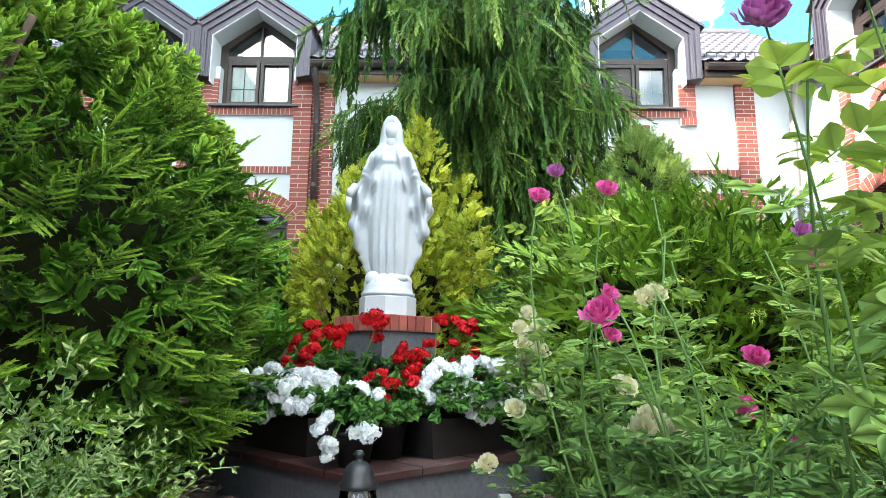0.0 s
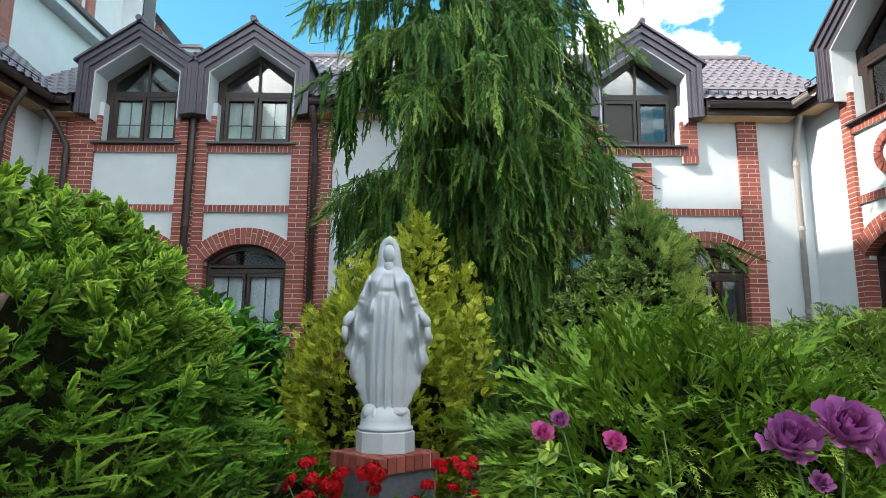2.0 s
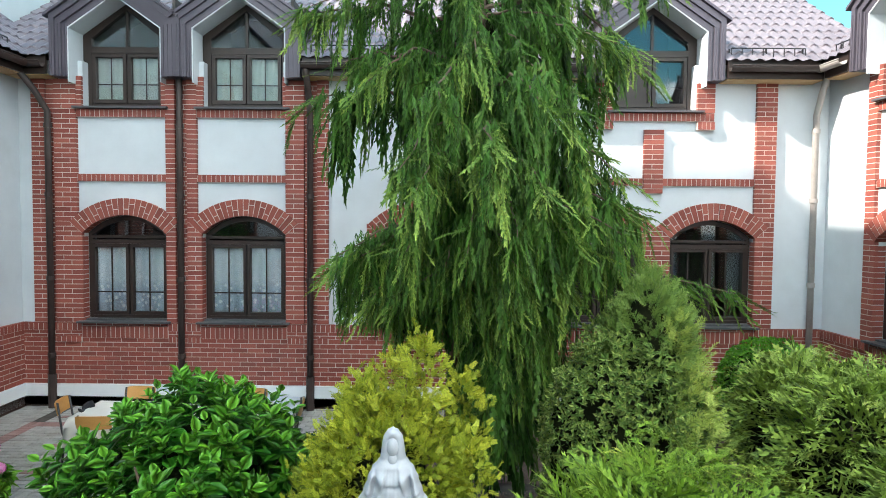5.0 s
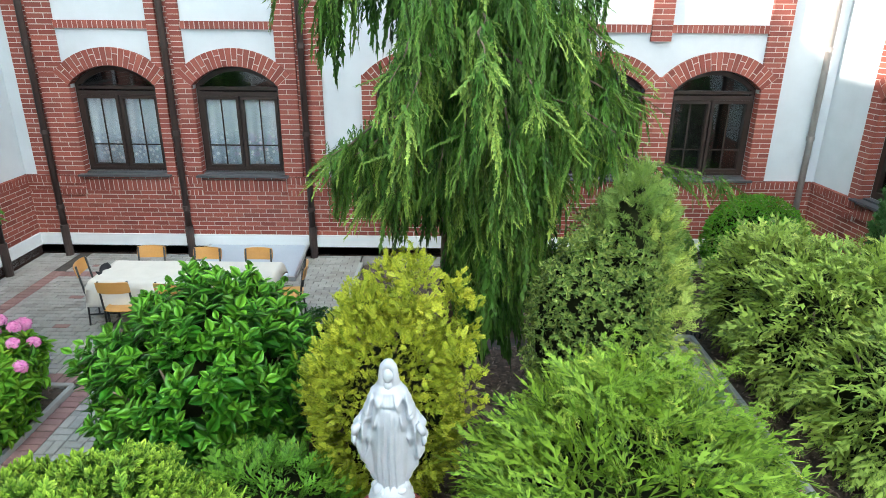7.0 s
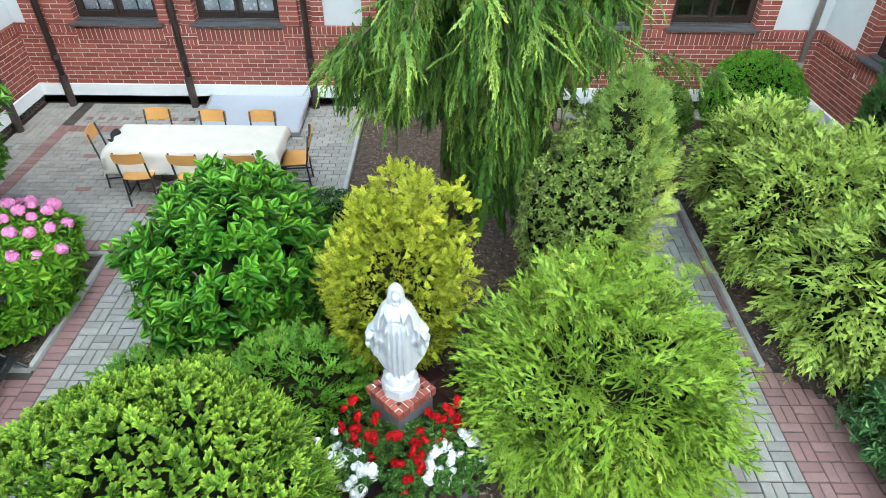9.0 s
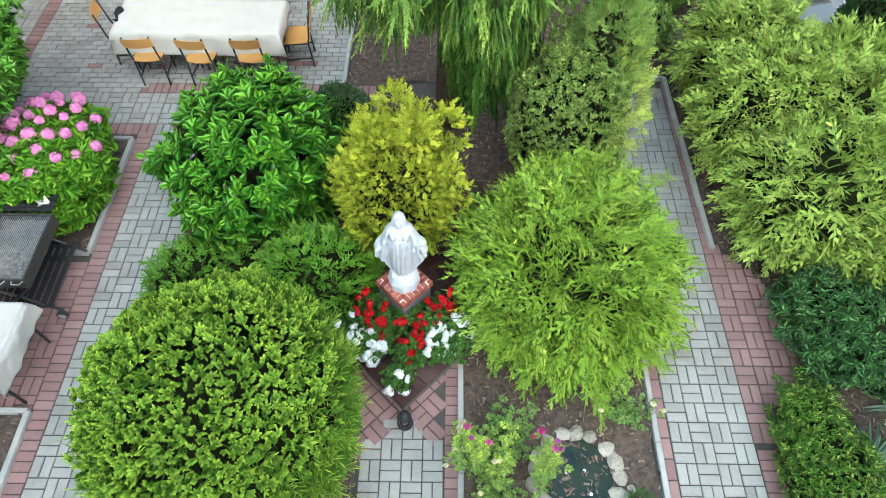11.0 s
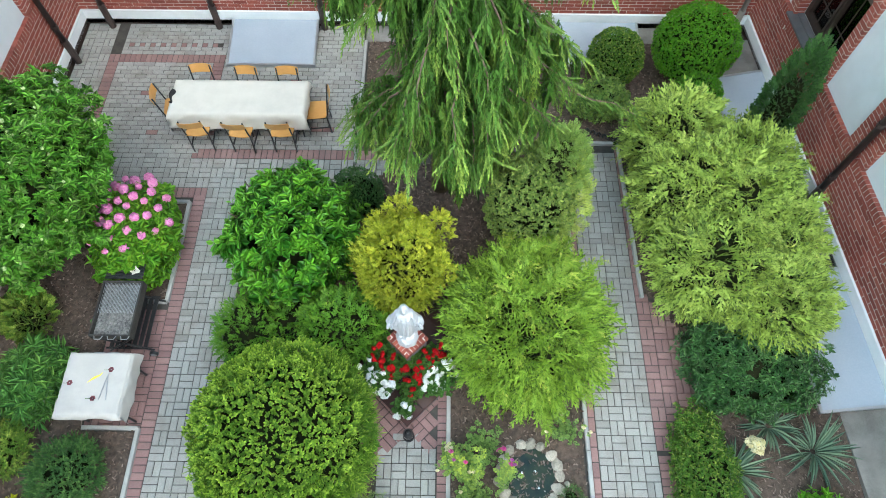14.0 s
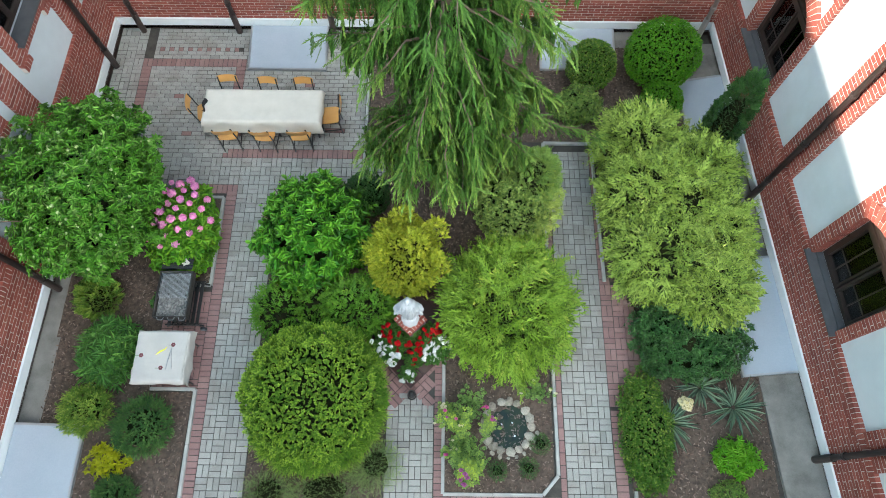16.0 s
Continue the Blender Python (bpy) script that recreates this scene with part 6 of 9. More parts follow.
def mound(name, label, centre, radii, arms, length, sprays, material, seed, per=13, low=-0.45, square=1.0, under=300, heart=0.74, flow=1.0, rise=0.1, amp=0.14, nod=0.5, category="juniper", lean=(0, 0, 0), spread=0.75, off=0.2, fine=None, boughs=0, slope=(0, 0)):
    """A juniper: bowed branches all over a lumpy mound, streaming outwards over a dark inside."""
    global rng
    rng = np.random.default_rng(seed)
    random.seed(seed)
    p = plant(name, label, category)
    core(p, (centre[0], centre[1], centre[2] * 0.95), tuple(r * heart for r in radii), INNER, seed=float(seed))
    foot = (centre[0], centre[1], 0.02)
    stems(p, foot, [(centre[0] + radii[0] * 0.7 * math.cos(a), centre[1] + radii[1] * 0.7 * math.sin(a), centre[2] + 0.5 * radii[2]) for a in np.arange(0.3, 6.2, 0.9)], 0.04, 0.01, "limb")
    tips, out = shell(arms, centre, radii, amp, 2.4, float(seed), low, 0.1, square, 0, 0, 0, True)
    tips[:, 2] += np.clip(tips[:, 2] / radii[2], 0, 1) * ((tips[:, 0] - centre[0]) * slope[0] + (tips[:, 1] - centre[1]) * slope[1])
    gap = tips - np.array(centre)
    level = unit(gap * np.array([1, 1, 0]) + rng.normal(size=gap.shape) * np.array([0.05, 0.05, 0]) + 1e-5)
    steep = np.minimum(1.0, np.hypot(gap[:, 0], gap[:, 1]) / (0.5 * radii[0]))[:, None]
    turn = unit(rng.normal(size=gap.shape) * np.array([1, 1, 0]) + 1e-6)
    d = unit(out * (0.15 + 0.3 * steep) + level * flow * steep + turn * flow * (0.35 + 0.5 * (1 - steep)) + np.array([0, 0, rise]) + np.array(lean))
    keep = tips[:, 2] > 0.12
    tips, out, d = tips[keep], out[keep], d[keep]
    ls = length * rng.uniform(0.7, 1.25, len(tips))
    tips = tips + out * (length * rng.uniform(-0.2, off, len(tips)))[:, None]
    if boughs:
        # flat pads: side branches along each bough, which carry the sprays in turn
        tips, d, ls, grown = branches(tips, d, ls, boughs, spread, 0.14, nod, 0.5, np.ones(len(tips)), 0.16)
        tips, ls = tips + d * (ls * 0.5)[:, None], ls * 1.25
        loc, w, sz, age = branches(tips, d, ls, per, 0.5, 0.1, 0.45, 0.42, rng.choice([0.1, 0.5, 1.7, 2.8], len(tips), p=[0.3, 0.25, 0.2, 0.25]) * (0.3 + 0.7 * np.minimum(1, grown)), 0.14)
    else:
        loc, w, sz, age = branches(tips, d, ls, per, spread, nod=nod)
    # less tip colour low down: the shade there is put into the tone
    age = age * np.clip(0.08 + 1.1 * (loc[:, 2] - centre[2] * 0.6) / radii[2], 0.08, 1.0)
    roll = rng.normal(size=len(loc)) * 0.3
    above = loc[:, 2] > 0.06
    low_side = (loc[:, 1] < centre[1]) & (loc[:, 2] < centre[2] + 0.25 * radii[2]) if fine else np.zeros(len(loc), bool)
    # low front sprays darker still, shade again set by colour
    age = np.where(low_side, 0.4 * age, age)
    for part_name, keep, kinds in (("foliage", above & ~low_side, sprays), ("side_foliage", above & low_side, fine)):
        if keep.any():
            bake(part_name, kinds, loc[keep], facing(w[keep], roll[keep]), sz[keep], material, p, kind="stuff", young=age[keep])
    q, o = shell(under, centre, tuple(r * 0.84 for r in radii), amp, 2.4, float(seed), low - 0.1, 0.1, square, 0, 0, 0, True)
    q, o = q[q[:, 2] > 0.08], o[q[:, 2] > 0.08]
    w = jitter(o + np.array([0, 0, 0.1]), 0.5)
    # hardly any tip colour: older growth and inner shade in one tone
    bake("inner_foliage", sprays, q - w * length * 0.2, facing(w, rng.normal(size=len(q)) * 0.6), rng.uniform(0.6, 0.9, len(q)) * length, material, p, "older inner sprays, darker also for the shade inside", "stuff", young=rng.uniform(0.0, 0.08, len(q)))
    return p


random.seed(17)
pl = [frond(9, 1.0, 0.5, 0.05, 0.5, 0.42, 3) for _ in range(7)]
ph = [frond(7, 0.95, 0.3, 0.085, 0.6, 0.5, 1) for _ in range(6)]
pf = [frond(14, 1.0, 0.4, 0.032, 0.6, 0.5, 4) for _ in range(6)]
ps = [frond(7, 0.85, 0.2, 0.09, 0.6, 0.5, 2) for _ in range(5)]
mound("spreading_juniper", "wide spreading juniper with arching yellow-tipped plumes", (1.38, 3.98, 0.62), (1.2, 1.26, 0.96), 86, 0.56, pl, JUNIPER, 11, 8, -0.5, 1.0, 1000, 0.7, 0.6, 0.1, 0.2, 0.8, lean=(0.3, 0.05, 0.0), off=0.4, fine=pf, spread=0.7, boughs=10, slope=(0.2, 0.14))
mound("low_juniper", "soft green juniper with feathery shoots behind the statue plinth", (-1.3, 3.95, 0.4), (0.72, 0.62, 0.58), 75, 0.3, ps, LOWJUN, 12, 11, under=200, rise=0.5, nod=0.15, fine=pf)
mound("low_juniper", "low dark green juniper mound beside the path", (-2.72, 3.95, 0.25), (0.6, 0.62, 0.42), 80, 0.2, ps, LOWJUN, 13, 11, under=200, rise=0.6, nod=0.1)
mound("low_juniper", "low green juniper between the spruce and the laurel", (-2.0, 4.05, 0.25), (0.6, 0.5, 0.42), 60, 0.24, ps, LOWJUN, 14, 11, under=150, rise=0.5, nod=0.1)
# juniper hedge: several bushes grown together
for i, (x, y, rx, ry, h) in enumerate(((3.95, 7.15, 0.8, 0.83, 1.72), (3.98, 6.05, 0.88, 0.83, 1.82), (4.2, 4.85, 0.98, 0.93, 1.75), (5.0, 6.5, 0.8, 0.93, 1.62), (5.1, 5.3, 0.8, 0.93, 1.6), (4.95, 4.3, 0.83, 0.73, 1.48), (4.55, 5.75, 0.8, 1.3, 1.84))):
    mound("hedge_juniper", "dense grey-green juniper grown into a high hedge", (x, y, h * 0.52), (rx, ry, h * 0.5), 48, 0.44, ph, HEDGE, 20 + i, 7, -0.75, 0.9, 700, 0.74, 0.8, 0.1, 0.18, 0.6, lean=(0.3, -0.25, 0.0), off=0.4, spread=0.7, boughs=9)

# golden thuja: several upright tips
random.seed(3)
rng = np.random.default_rng(31)
p = plant("golden_thuja", "golden-yellow thuja with several upright tips", "thuja")
core(p, (-0.42, 4.75, 0.85), (0.42, 0.42, 0.66), INNER)
stems(p, (-0.42, 4.75, 0), [(-0.3, 4.7, 2.2), (-0.7, 4.8, 1.7), (-0.1, 4.9, 1.8)], 0.04, 0.01, "stem")
heads, hout = shell(320, (-0.46, 4.75, 0.98), (0.66, 0.66, 0.95), 0.2, 3.0, 5.0, -0.85, 0.08, 0.92, 0, 0, 0, True)
for cx, cy, h, r, n in ((-0.2, 4.62, 2.4, 0.2, 20), (-0.62, 4.75, 2.1, 0.25, 20), (0.1, 4.95, 2.08, 0.21, 18), (-0.45, 5.1, 2.2, 0.25, 18), (-0.85, 4.6, 1.72, 0.23, 16), (0.15, 4.5, 1.75, 0.21, 16)):
    q, o = shell(n, (cx, cy, h - 0.5), (r, r, 0.48), 0.16, 3, cx * 9, -0.4, 0.05, 1.0, 0, 0, 0, True)
    heads, hout = np.concatenate([heads, q]), np.concatenate([hout, o])
keep = heads[:, 2] > 0.1
heads, hout = heads[keep], hout[keep]
# every head is a tuft of upright flat sprays
per = 15
e = jitter(np.repeat(unit(hout + np.array([0, 0, 0.55])), per, 0), 0.42)
q = np.repeat(heads - hout * 0.07, per, 0) + rng.normal(size=(len(heads) * per, 3)) * np.array([0.035, 0.035, 0.045])
age = np.repeat(rng.uniform(0.1, 1.1, len(heads)), per) * rng.uniform(0.7, 1.2, len(q))
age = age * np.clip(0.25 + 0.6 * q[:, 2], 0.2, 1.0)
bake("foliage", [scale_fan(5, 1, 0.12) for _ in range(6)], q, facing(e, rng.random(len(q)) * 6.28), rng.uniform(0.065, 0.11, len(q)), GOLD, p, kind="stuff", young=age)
# the inner layer gets almost no tip yellow, which shades the gaps by colour
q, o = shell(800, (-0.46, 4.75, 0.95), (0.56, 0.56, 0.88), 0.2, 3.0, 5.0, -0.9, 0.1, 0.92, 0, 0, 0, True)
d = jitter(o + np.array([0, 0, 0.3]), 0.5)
bake("inner_foliage", [scale_fan(6, 1, 0.085) for _ in range(3)], q, facing(d, rng.random(len(q)) * 6.28), rng.uniform(0.1, 0.15, len(q)), GOLD, p, "olive-green older inner sprays, dark for the shade among them", "stuff", young=rng.uniform(0, 0.15, len(q)))

# bush with small grey-green leaves
p = plant("small_leaved_bush", "tall dense bush with small grey-green leaves, paler on one side", "bush")
core(p, (1.45, 5.75, 1.1), (0.52, 0.45, 0.9), INNER)
core(p, (1.75, 5.72, 1.95), (0.26, 0.28, 0.6), INNER)
loc, out = shell(3000, (1.5, 5.72, 1.15), (0.7, 0.66, 1.2), 0.14, 2.6, 9.0, -0.8, 0.2, 1.0, 90, 0.14)
q, o = shell(1700, (1.78, 5.78, 1.95), (0.4, 0.42, 0.8), 0.15, 3.0, 4.0, -0.6, 0.2, 1.0, 40, 0.14)
d = jitter(o + np.array([0, 0, 0.6]), 0.4)
bake("upper_growth", [scale_fan(6, 1, 0.075) for _ in range(4)], q - d * 0.06, facing(d, rng.random(len(q)) * 6.28), rng.uniform(0.1, 0.17, len(q)), GREYLEAF, p, "fine fresh green sprays", "stuff", young=rng.uniform(0.1, 0.7, len(q)))
d = jitter(out + np.array([0, 0, 0.4]), 0.5)
bake("foliage", [leaf_whorl(5, 0.6, 0.6, 0.9, 0.2, 0.15, 0.8, 2) for _ in range(4)], loc, facing(d, rng.random(len(loc)) * 6.28), rng.uniform(0.075, 0.125, len(loc)), GREYLEAF, p, kind="stuff")
q, o = shell(900, (1.78, 5.6, 1.3), (0.48, 0.5, 1.15), 0.25, 2.6, 2.0, -0.8, 0.3)
sel = o[:, 0] > 0.1
q, o = q[sel], o[sel]
d = jitter(o + np.array([0, 0, 0.7]), 0.4)
bake("young_growth", [scale_fan(6, 2, 0.07) for _ in range(3)], q, facing(d, rng.random(len(q)) * 6.28), rng.uniform(0.1, 0.16, len(q)), HEDGE, p, "pale yellow-green young shoots", "stuff", young=rng.uniform(0.1, 0.8, len(q)))

# laurel with big glossy leaves
p = plant("cherry_laurel", "rounded cherry laurel with big glossy bright green leaves", "laurel")
core(p, (-2.12, 5.3, 0.78), (0.62, 0.68, 0.66), INNER)
stems(p, (-2.2, 5.25, 0), [(-2.2 + 0.8 * math.cos(a), 5.25 + 0.9 * math.sin(a), 1.2 + 0.3 * math.sin(3 * a)) for a in np.arange(0, 6.2, 0.6)], 0.03, 0.008, "stem")
loc, out = shell(740, (-2.12, 5.3, 0.85), (0.99, 1.05, 0.95), 0.26, 2.8, 6.0, -0.75, 0.22, 1.0, 46, 0.2, 0.7)
d = jitter(out * 0.7 + np.array([0, 0, 0.8]), 0.3)
bake("foliage", [leaf_shoot(8, 0.66, 0.66) for _ in range(7)], loc - d * 0.1, facing(d, rng.random(len(loc)) * 6.28), rng.uniform(0.19, 0.28, len(loc)), LAUREL, p, kind="stuff")

# weeping cypress
random.seed(5)
rng = np.random.default_rng(51)
p = plant("weeping_cypress", "tall weeping cypress with long hanging green curtains of foliage", "cypress")
TX, TY, TH = 0.2, 6.75, 9.4
Build().tube([(TX - 0.1, TY, 0), (TX - 0.08, TY, 2.0), (TX + 0.05, TY + 0.02, 4.5), (TX + 0.1, TY, 7.0), (TX + 0.08, TY, TH)], [0.17, 0.14, 0.1, 0.055, 0.012], 10).part("trunk", WOODBARK, p, smooth=True)
locs, ways, sizes, ages = [], [], [], []


def weeping_limb(az, z, l, rise, fall, hang, thick=0.03, first=0.2, dense=13.0, tone=None):
    """A limb that rises and bows over; cords hang straight down from it in a close curtain with a ragged hem."""
    a = math.radians(az)
    ts = np.linspace(0, 1, 9)
    up = rise * np.sin(ts * math.pi * 0.62) - fall * ts ** 2.4
    sway = rng.normal() * 0.12 * l
    pts = np.stack([TX + l * ts * math.cos(a) - sway * ts ** 2 * math.sin(a), TY + l * ts * math.sin(a) + sway * ts ** 2 * math.cos(a), z + up], 1)
    pts[1:] += rng.normal(size=(8, 3)) * 0.025
    Build().tube([tuple(q) for q in pts], [thick * (1 - 0.88 * t) for t in ts], 5).part("limb", WOODBARK, p)

    def at(t):
        k = min(7, int(t * 8))
        return pts[k] + (pts[k + 1] - pts[k]) * (t * 8 - k)
    # a low tone darkens the curtain, for shade deep in the crown
    wave, tone = rng.uniform(0, 6), rng.uniform(0.5, 1.05) if tone is None else tone
    for i in range(max(4, int(dense * l))):
        t = first + (1 - first) * rng.random()
        q = at(t) + rng.normal(size=3) * np.array([0.06, 0.06, 0.03])
        hem = 0.72 + 0.3 * math.sin(wave + 9 * t * l) + 0.25 * rng.random()
        long = hang * hem * (1.0 - 0.35 * t ** 3)
        fresh = tone * (0.05 + 0.6 * t ** 2) * (2.0 if rng.random() < 0.25 else rng.uniform(0.1, 0.8))
        # a tassel: its cords draw together towards one drooping point
        end = q + np.array([0.08 * math.cos(a) + rng.normal() * 0.07, 0.08 * math.sin(a) + rng.normal() * 0.07, -1.0]) * long
        for _ in range(6):
            o = q + rng.normal(size=3) * np.array([0.04, 0.04, 0.05])
            locs.append(o), ages.append(fresh * rng.uniform(0.6, 1.2))
            ways.append(end + rng.normal(size=3) * 0.012 - o)
            sizes.append(min(long * rng.uniform(0.5, 1.05), max(0.15, o[2] - 0.3)))
    # fresh sprays along the limb's back and at its end, arching over
    for _ in range(int(26 * l) + 6):
        t = rng.uniform(0.15, 1.0) ** 0.8
        locs.append(at(t) + rng.normal(size=3) * 0.02), ages.append(tone * rng.uniform(0.4, 1.3) * t)
        ways.append(np.array([math.cos(a) * 0.8 + rng.normal() * 0.4, math.sin(a) * 0.8 + rng.normal() * 0.4, rng.uniform(-1.6, -0.3)]))
        sizes.append(rng.uniform(0.2, 0.46))


# the leading limbs to both sides
for args in ((184, 4.2, 1.8, 0.45, 0.35, 0.95), (196, 4.6, 1.3, 0.3, 0.2, 1.1), (178, 5.15, 1.8, 0.35, 0.3, 0.8), (168, 4.9, 1.2, 0.3, 0.3, 0.9), (202, 2.65, 1.4, 0.4, 0.35, 0.85), (224, 2.8, 1.1, 0.3, 0.2, 0.95),
             (172, 2.3, 1.25, 0.25, 0.3, 0.5), (4, 6.0, 1.9, 0.4, 0.75, 0.8), (-10, 5.25, 1.7, 0.4, 1.0, 0.8), (10, 5.1, 1.3, 0.35, 0.5, 0.9), (-14, 4.05, 1.55, 0.4, 0.85, 0.95), (-30, 3.9, 1.3, 0.35, 0.45, 1.15),
             (8, 3.6, 1.35, 0.3, 0.5, 1.0), (-38, 2.55, 1.15, 0.3, 0.25, 0.75), (-4, 2.55, 2.65, 0.25, 0.3, 0.28), (-60, 2.9, 0.9, 0.3, 0.3, 1.2), (12, 2.9, 1.3, 0.2, 0.4, 0.9)):
    weeping_limb(*args)
for args in ((-95, 3.9, 1.3, 0.35, 0.4, 1.0), (-72, 3.5, 1.2, 0.35, 0.45, 0.9), (-118, 3.3, 1.1, 0.35, 0.4, 0.8), (-84, 4.7, 1.4, 0.35, 0.5, 0.9), (-55, 4.5, 1.4, 0.35, 0.6, 1.0), (-130, 4.6, 1.3, 0.35, 0.5, 0.9), (-100, 2.7, 0.95, 0.3, 0.3, 0.9), (-68, 2.6, 0.85, 0.3, 0.3, 0.9)):
    weeping_limb(*args)
for args in ((-128, 3.0, 1.65, 0.3, 0.4, 0.7), (-112, 3.05, 1.6, 0.3, 0.4, 0.75), (-96, 3.15, 1.7, 0.3, 0.5, 0.75), (-80, 3.0, 1.65, 0.3, 0.45, 0.75), (-64, 3.2, 1.7, 0.3, 0.45, 0.8), (-50, 3.2, 1.7, 0.3, 0.45, 0.8),
             (212, 2.75, 1.55, 0.35, 0.3, 0.8), (205, 2.4, 1.2, 0.3, 0.3, 0.8), (220, 2.5, 1.4, 0.3, 0.3, 0.7), (190, 2.5, 1.1, 0.3, 0.3, 0.7), (232, 2.9, 1.45, 0.3, 0.35, 0.7),
             (-140, 2.9, 1.25, 0.3, 0.3, 0.8), (-125, 2.5, 1.2, 0.25, 0.25, 0.75), (-108, 2.75, 1.25, 0.3, 0.3, 0.85), (-92, 2.45, 1.1, 0.25, 0.25, 0.9), (-76, 2.8, 1.2, 0.3, 0.3, 0.9), (-60, 2.5, 1.15, 0.25, 0.25, 0.8), (-48, 3.1, 1.4, 0.3, 0.4, 0.9), (-35, 2.8, 1.35, 0.3, 0.4, 0.8),
             (-8, 3.5, 1.75, 0.4, 0.7, 0.75), (-22, 3.35, 1.7, 0.35, 0.55, 0.8), (3, 3.15, 1.6, 0.3, 0.4, 0.7), (-16, 2.8, 1.5, 0.3, 0.35, 0.6), (-80, 2.0, 0.85, 0.2, 0.2, 0.95), (-60, 1.9, 0.75, 0.2, 0.2, 1.1)):
    weeping_limb(*args)
# the inside and back of the crown, wider on the east side; low tone colours in the shade there
for i in range(30):
    az = 137.5 * i + rng.normal() * 15
    east_ = 0.5 + 0.5 * math.cos(math.radians(az))
    weeping_limb(az, 2.3 + 3.2 * (i + 0.5) / 30, (0.75 + 0.55 * east_) * rng.uniform(0.75, 1.1), 0.2, 0.25, rng.uniform(0.7, 1.2), 0.022, 0.1, 10.0, 0.22)
# long front limbs reaching out over the thuja
for args in ((-112, 3.7, 1.95, 0.4, 0.5, 0.75), (-98, 3.5, 2.05, 0.4, 0.5, 0.7), (-84, 3.8, 2.1, 0.4, 0.55, 0.8), (-70, 3.5, 2.0, 0.4, 0.5, 0.75), (-104, 4.3, 1.9, 0.4, 0.6, 0.8), (-78, 4.2, 1.95, 0.4, 0.6, 0.8)):
    weeping_limb(*args)
# low curtains on the side of the bush
for args in ((-52, 2.75, 1.25, 0.25, 0.3, 1.2), (-38, 2.6, 1.1, 0.25, 0.25, 1.15), (-66, 2.5, 1.2, 0.25, 0.3, 1.1), (-45, 2.2, 0.95, 0.2, 0.2, 1.15), (-24, 2.5, 1.05, 0.25, 0.2, 1.0), (-78, 2.3, 1.05, 0.2, 0.25, 1.05), (-58, 1.95, 0.85, 0.2, 0.15, 1.1)):
    weeping_limb(*args)
# darker tone here stands for the shade under the outer curtains
for args in ((-55, 2.1, 0.75, 0.2, 0.1, 1.6), (-38, 2.05, 0.9, 0.2, 0.1, 1.5), (-70, 1.9, 0.85, 0.2, 0.1, 1.5), (-48, 1.8, 1.05, 0.2, 0.1, 1.25), (-62, 2.3, 1.1, 0.2, 0.15, 1.5), (-20, 1.9, 0.7, 0.2, 0.1, 1.5)):
    weeping_limb(*args, 0.016, 0.3, 13.0, 0.4)
# a narrow skirt hanging close to the trunk
# kept dark in colour too, like the inner limbs
for i in range(15):
    weeping_limb(-25 + 26 * math.sin(5.1 * i) + rng.uniform(-40, 30), 1.5 + 0.75 * i / 15, rng.uniform(0.35, 0.8), 0.12, 0.1, rng.uniform(0.9, 1.3), 0.016, 0.2, 14.0, 0.3)
# dark body round the trunk: colours the gaps in the curtains as shade
core(p, (TX + 0.1, TY + 0.15, 3.2), (0.42, 0.36, 2.3), INNER, "inner_twigs", 7.0)
# the upper crown, tapering to the leader
for i in range(40):
    f = (i + 0.5) / 40
    z = 4.9 + (TH - 5.1) * f
    weeping_limb(137.5 * i + rng.normal() * 15, z, (1.75 * (1 - f) ** 0.85 + 0.12) * rng.uniform(0.65, 1.08), 0.3 * (1 - 0.6 * f), 0.45 * (1 - 0.6 * f), rng.uniform(0.55, 0.95) * (1 - 0.5 * f), 0.028 * (1 - 0.6 * f), 0.15, 5.5)
loc, d, sz = np.array(locs), unit(np.array(ways)), np.array(sizes)
bake("foliage", [strand() for _ in range(8)], loc, facing(d, rng.random(len(loc)) * 6.28), sz, CYPRESS, p, kind="stuff", young=np.array(ages))


def leafy(name, label, category, centre, radii, n, sprigs, size, material, seed, amp=0.15, freq=2.6, low=-0.7, up=0.4, wild=0.45, core_scale=0.72, deep=0.25, square=1.0, group="", clumps=0, valley=0.14):
    global rng
    rng = np.random.default_rng(seed)
    p = plant(name, label, category, group)
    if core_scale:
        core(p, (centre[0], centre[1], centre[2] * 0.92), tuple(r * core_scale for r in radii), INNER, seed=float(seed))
    loc, out = shell(n, centre, radii, amp, freq, float(seed), low, deep, square, clumps, valley, 0.7, True)
    keep = loc[:, 2] > 0.05
    loc, out = loc[keep], out[keep]
    d = jitter(out + np.array([0, 0, up]), wild)
    bake("foliage", sprigs, loc, facing(d, rng.random(len(loc)) * 6.28), rng.uniform(0.75, 1.25, len(loc)) * size, material, p, kind="stuff", young=1.3 * rng.random(len(loc)) ** 1.6)
    return p


small = [leaf_whorl(5, 0.6, 0.62, 0.9, 0.2, 0.15, 0.7, 2) for _ in range(4)]
# clipped box balls
leafy("box_ball", "small clipped box ball with fine bright leaves", "box bush", (3.33, 9.3, 0.55), (0.52, 0.52, 0.55), 1900, small, 0.078, DARKBOX, 61, 0.05, core_scale=0.8, clumps=90, valley=0.06, group="box balls")
leafy("box_ball", "large clipped box ball with fine fresh green leaves", "box bush", (4.78, 9.45, 0.75), (0.78, 0.74, 0.75), 3000, small, 0.08, BOX, 62, 0.04, core_scale=0.8, clumps=160, valley=0.05, group="box balls")
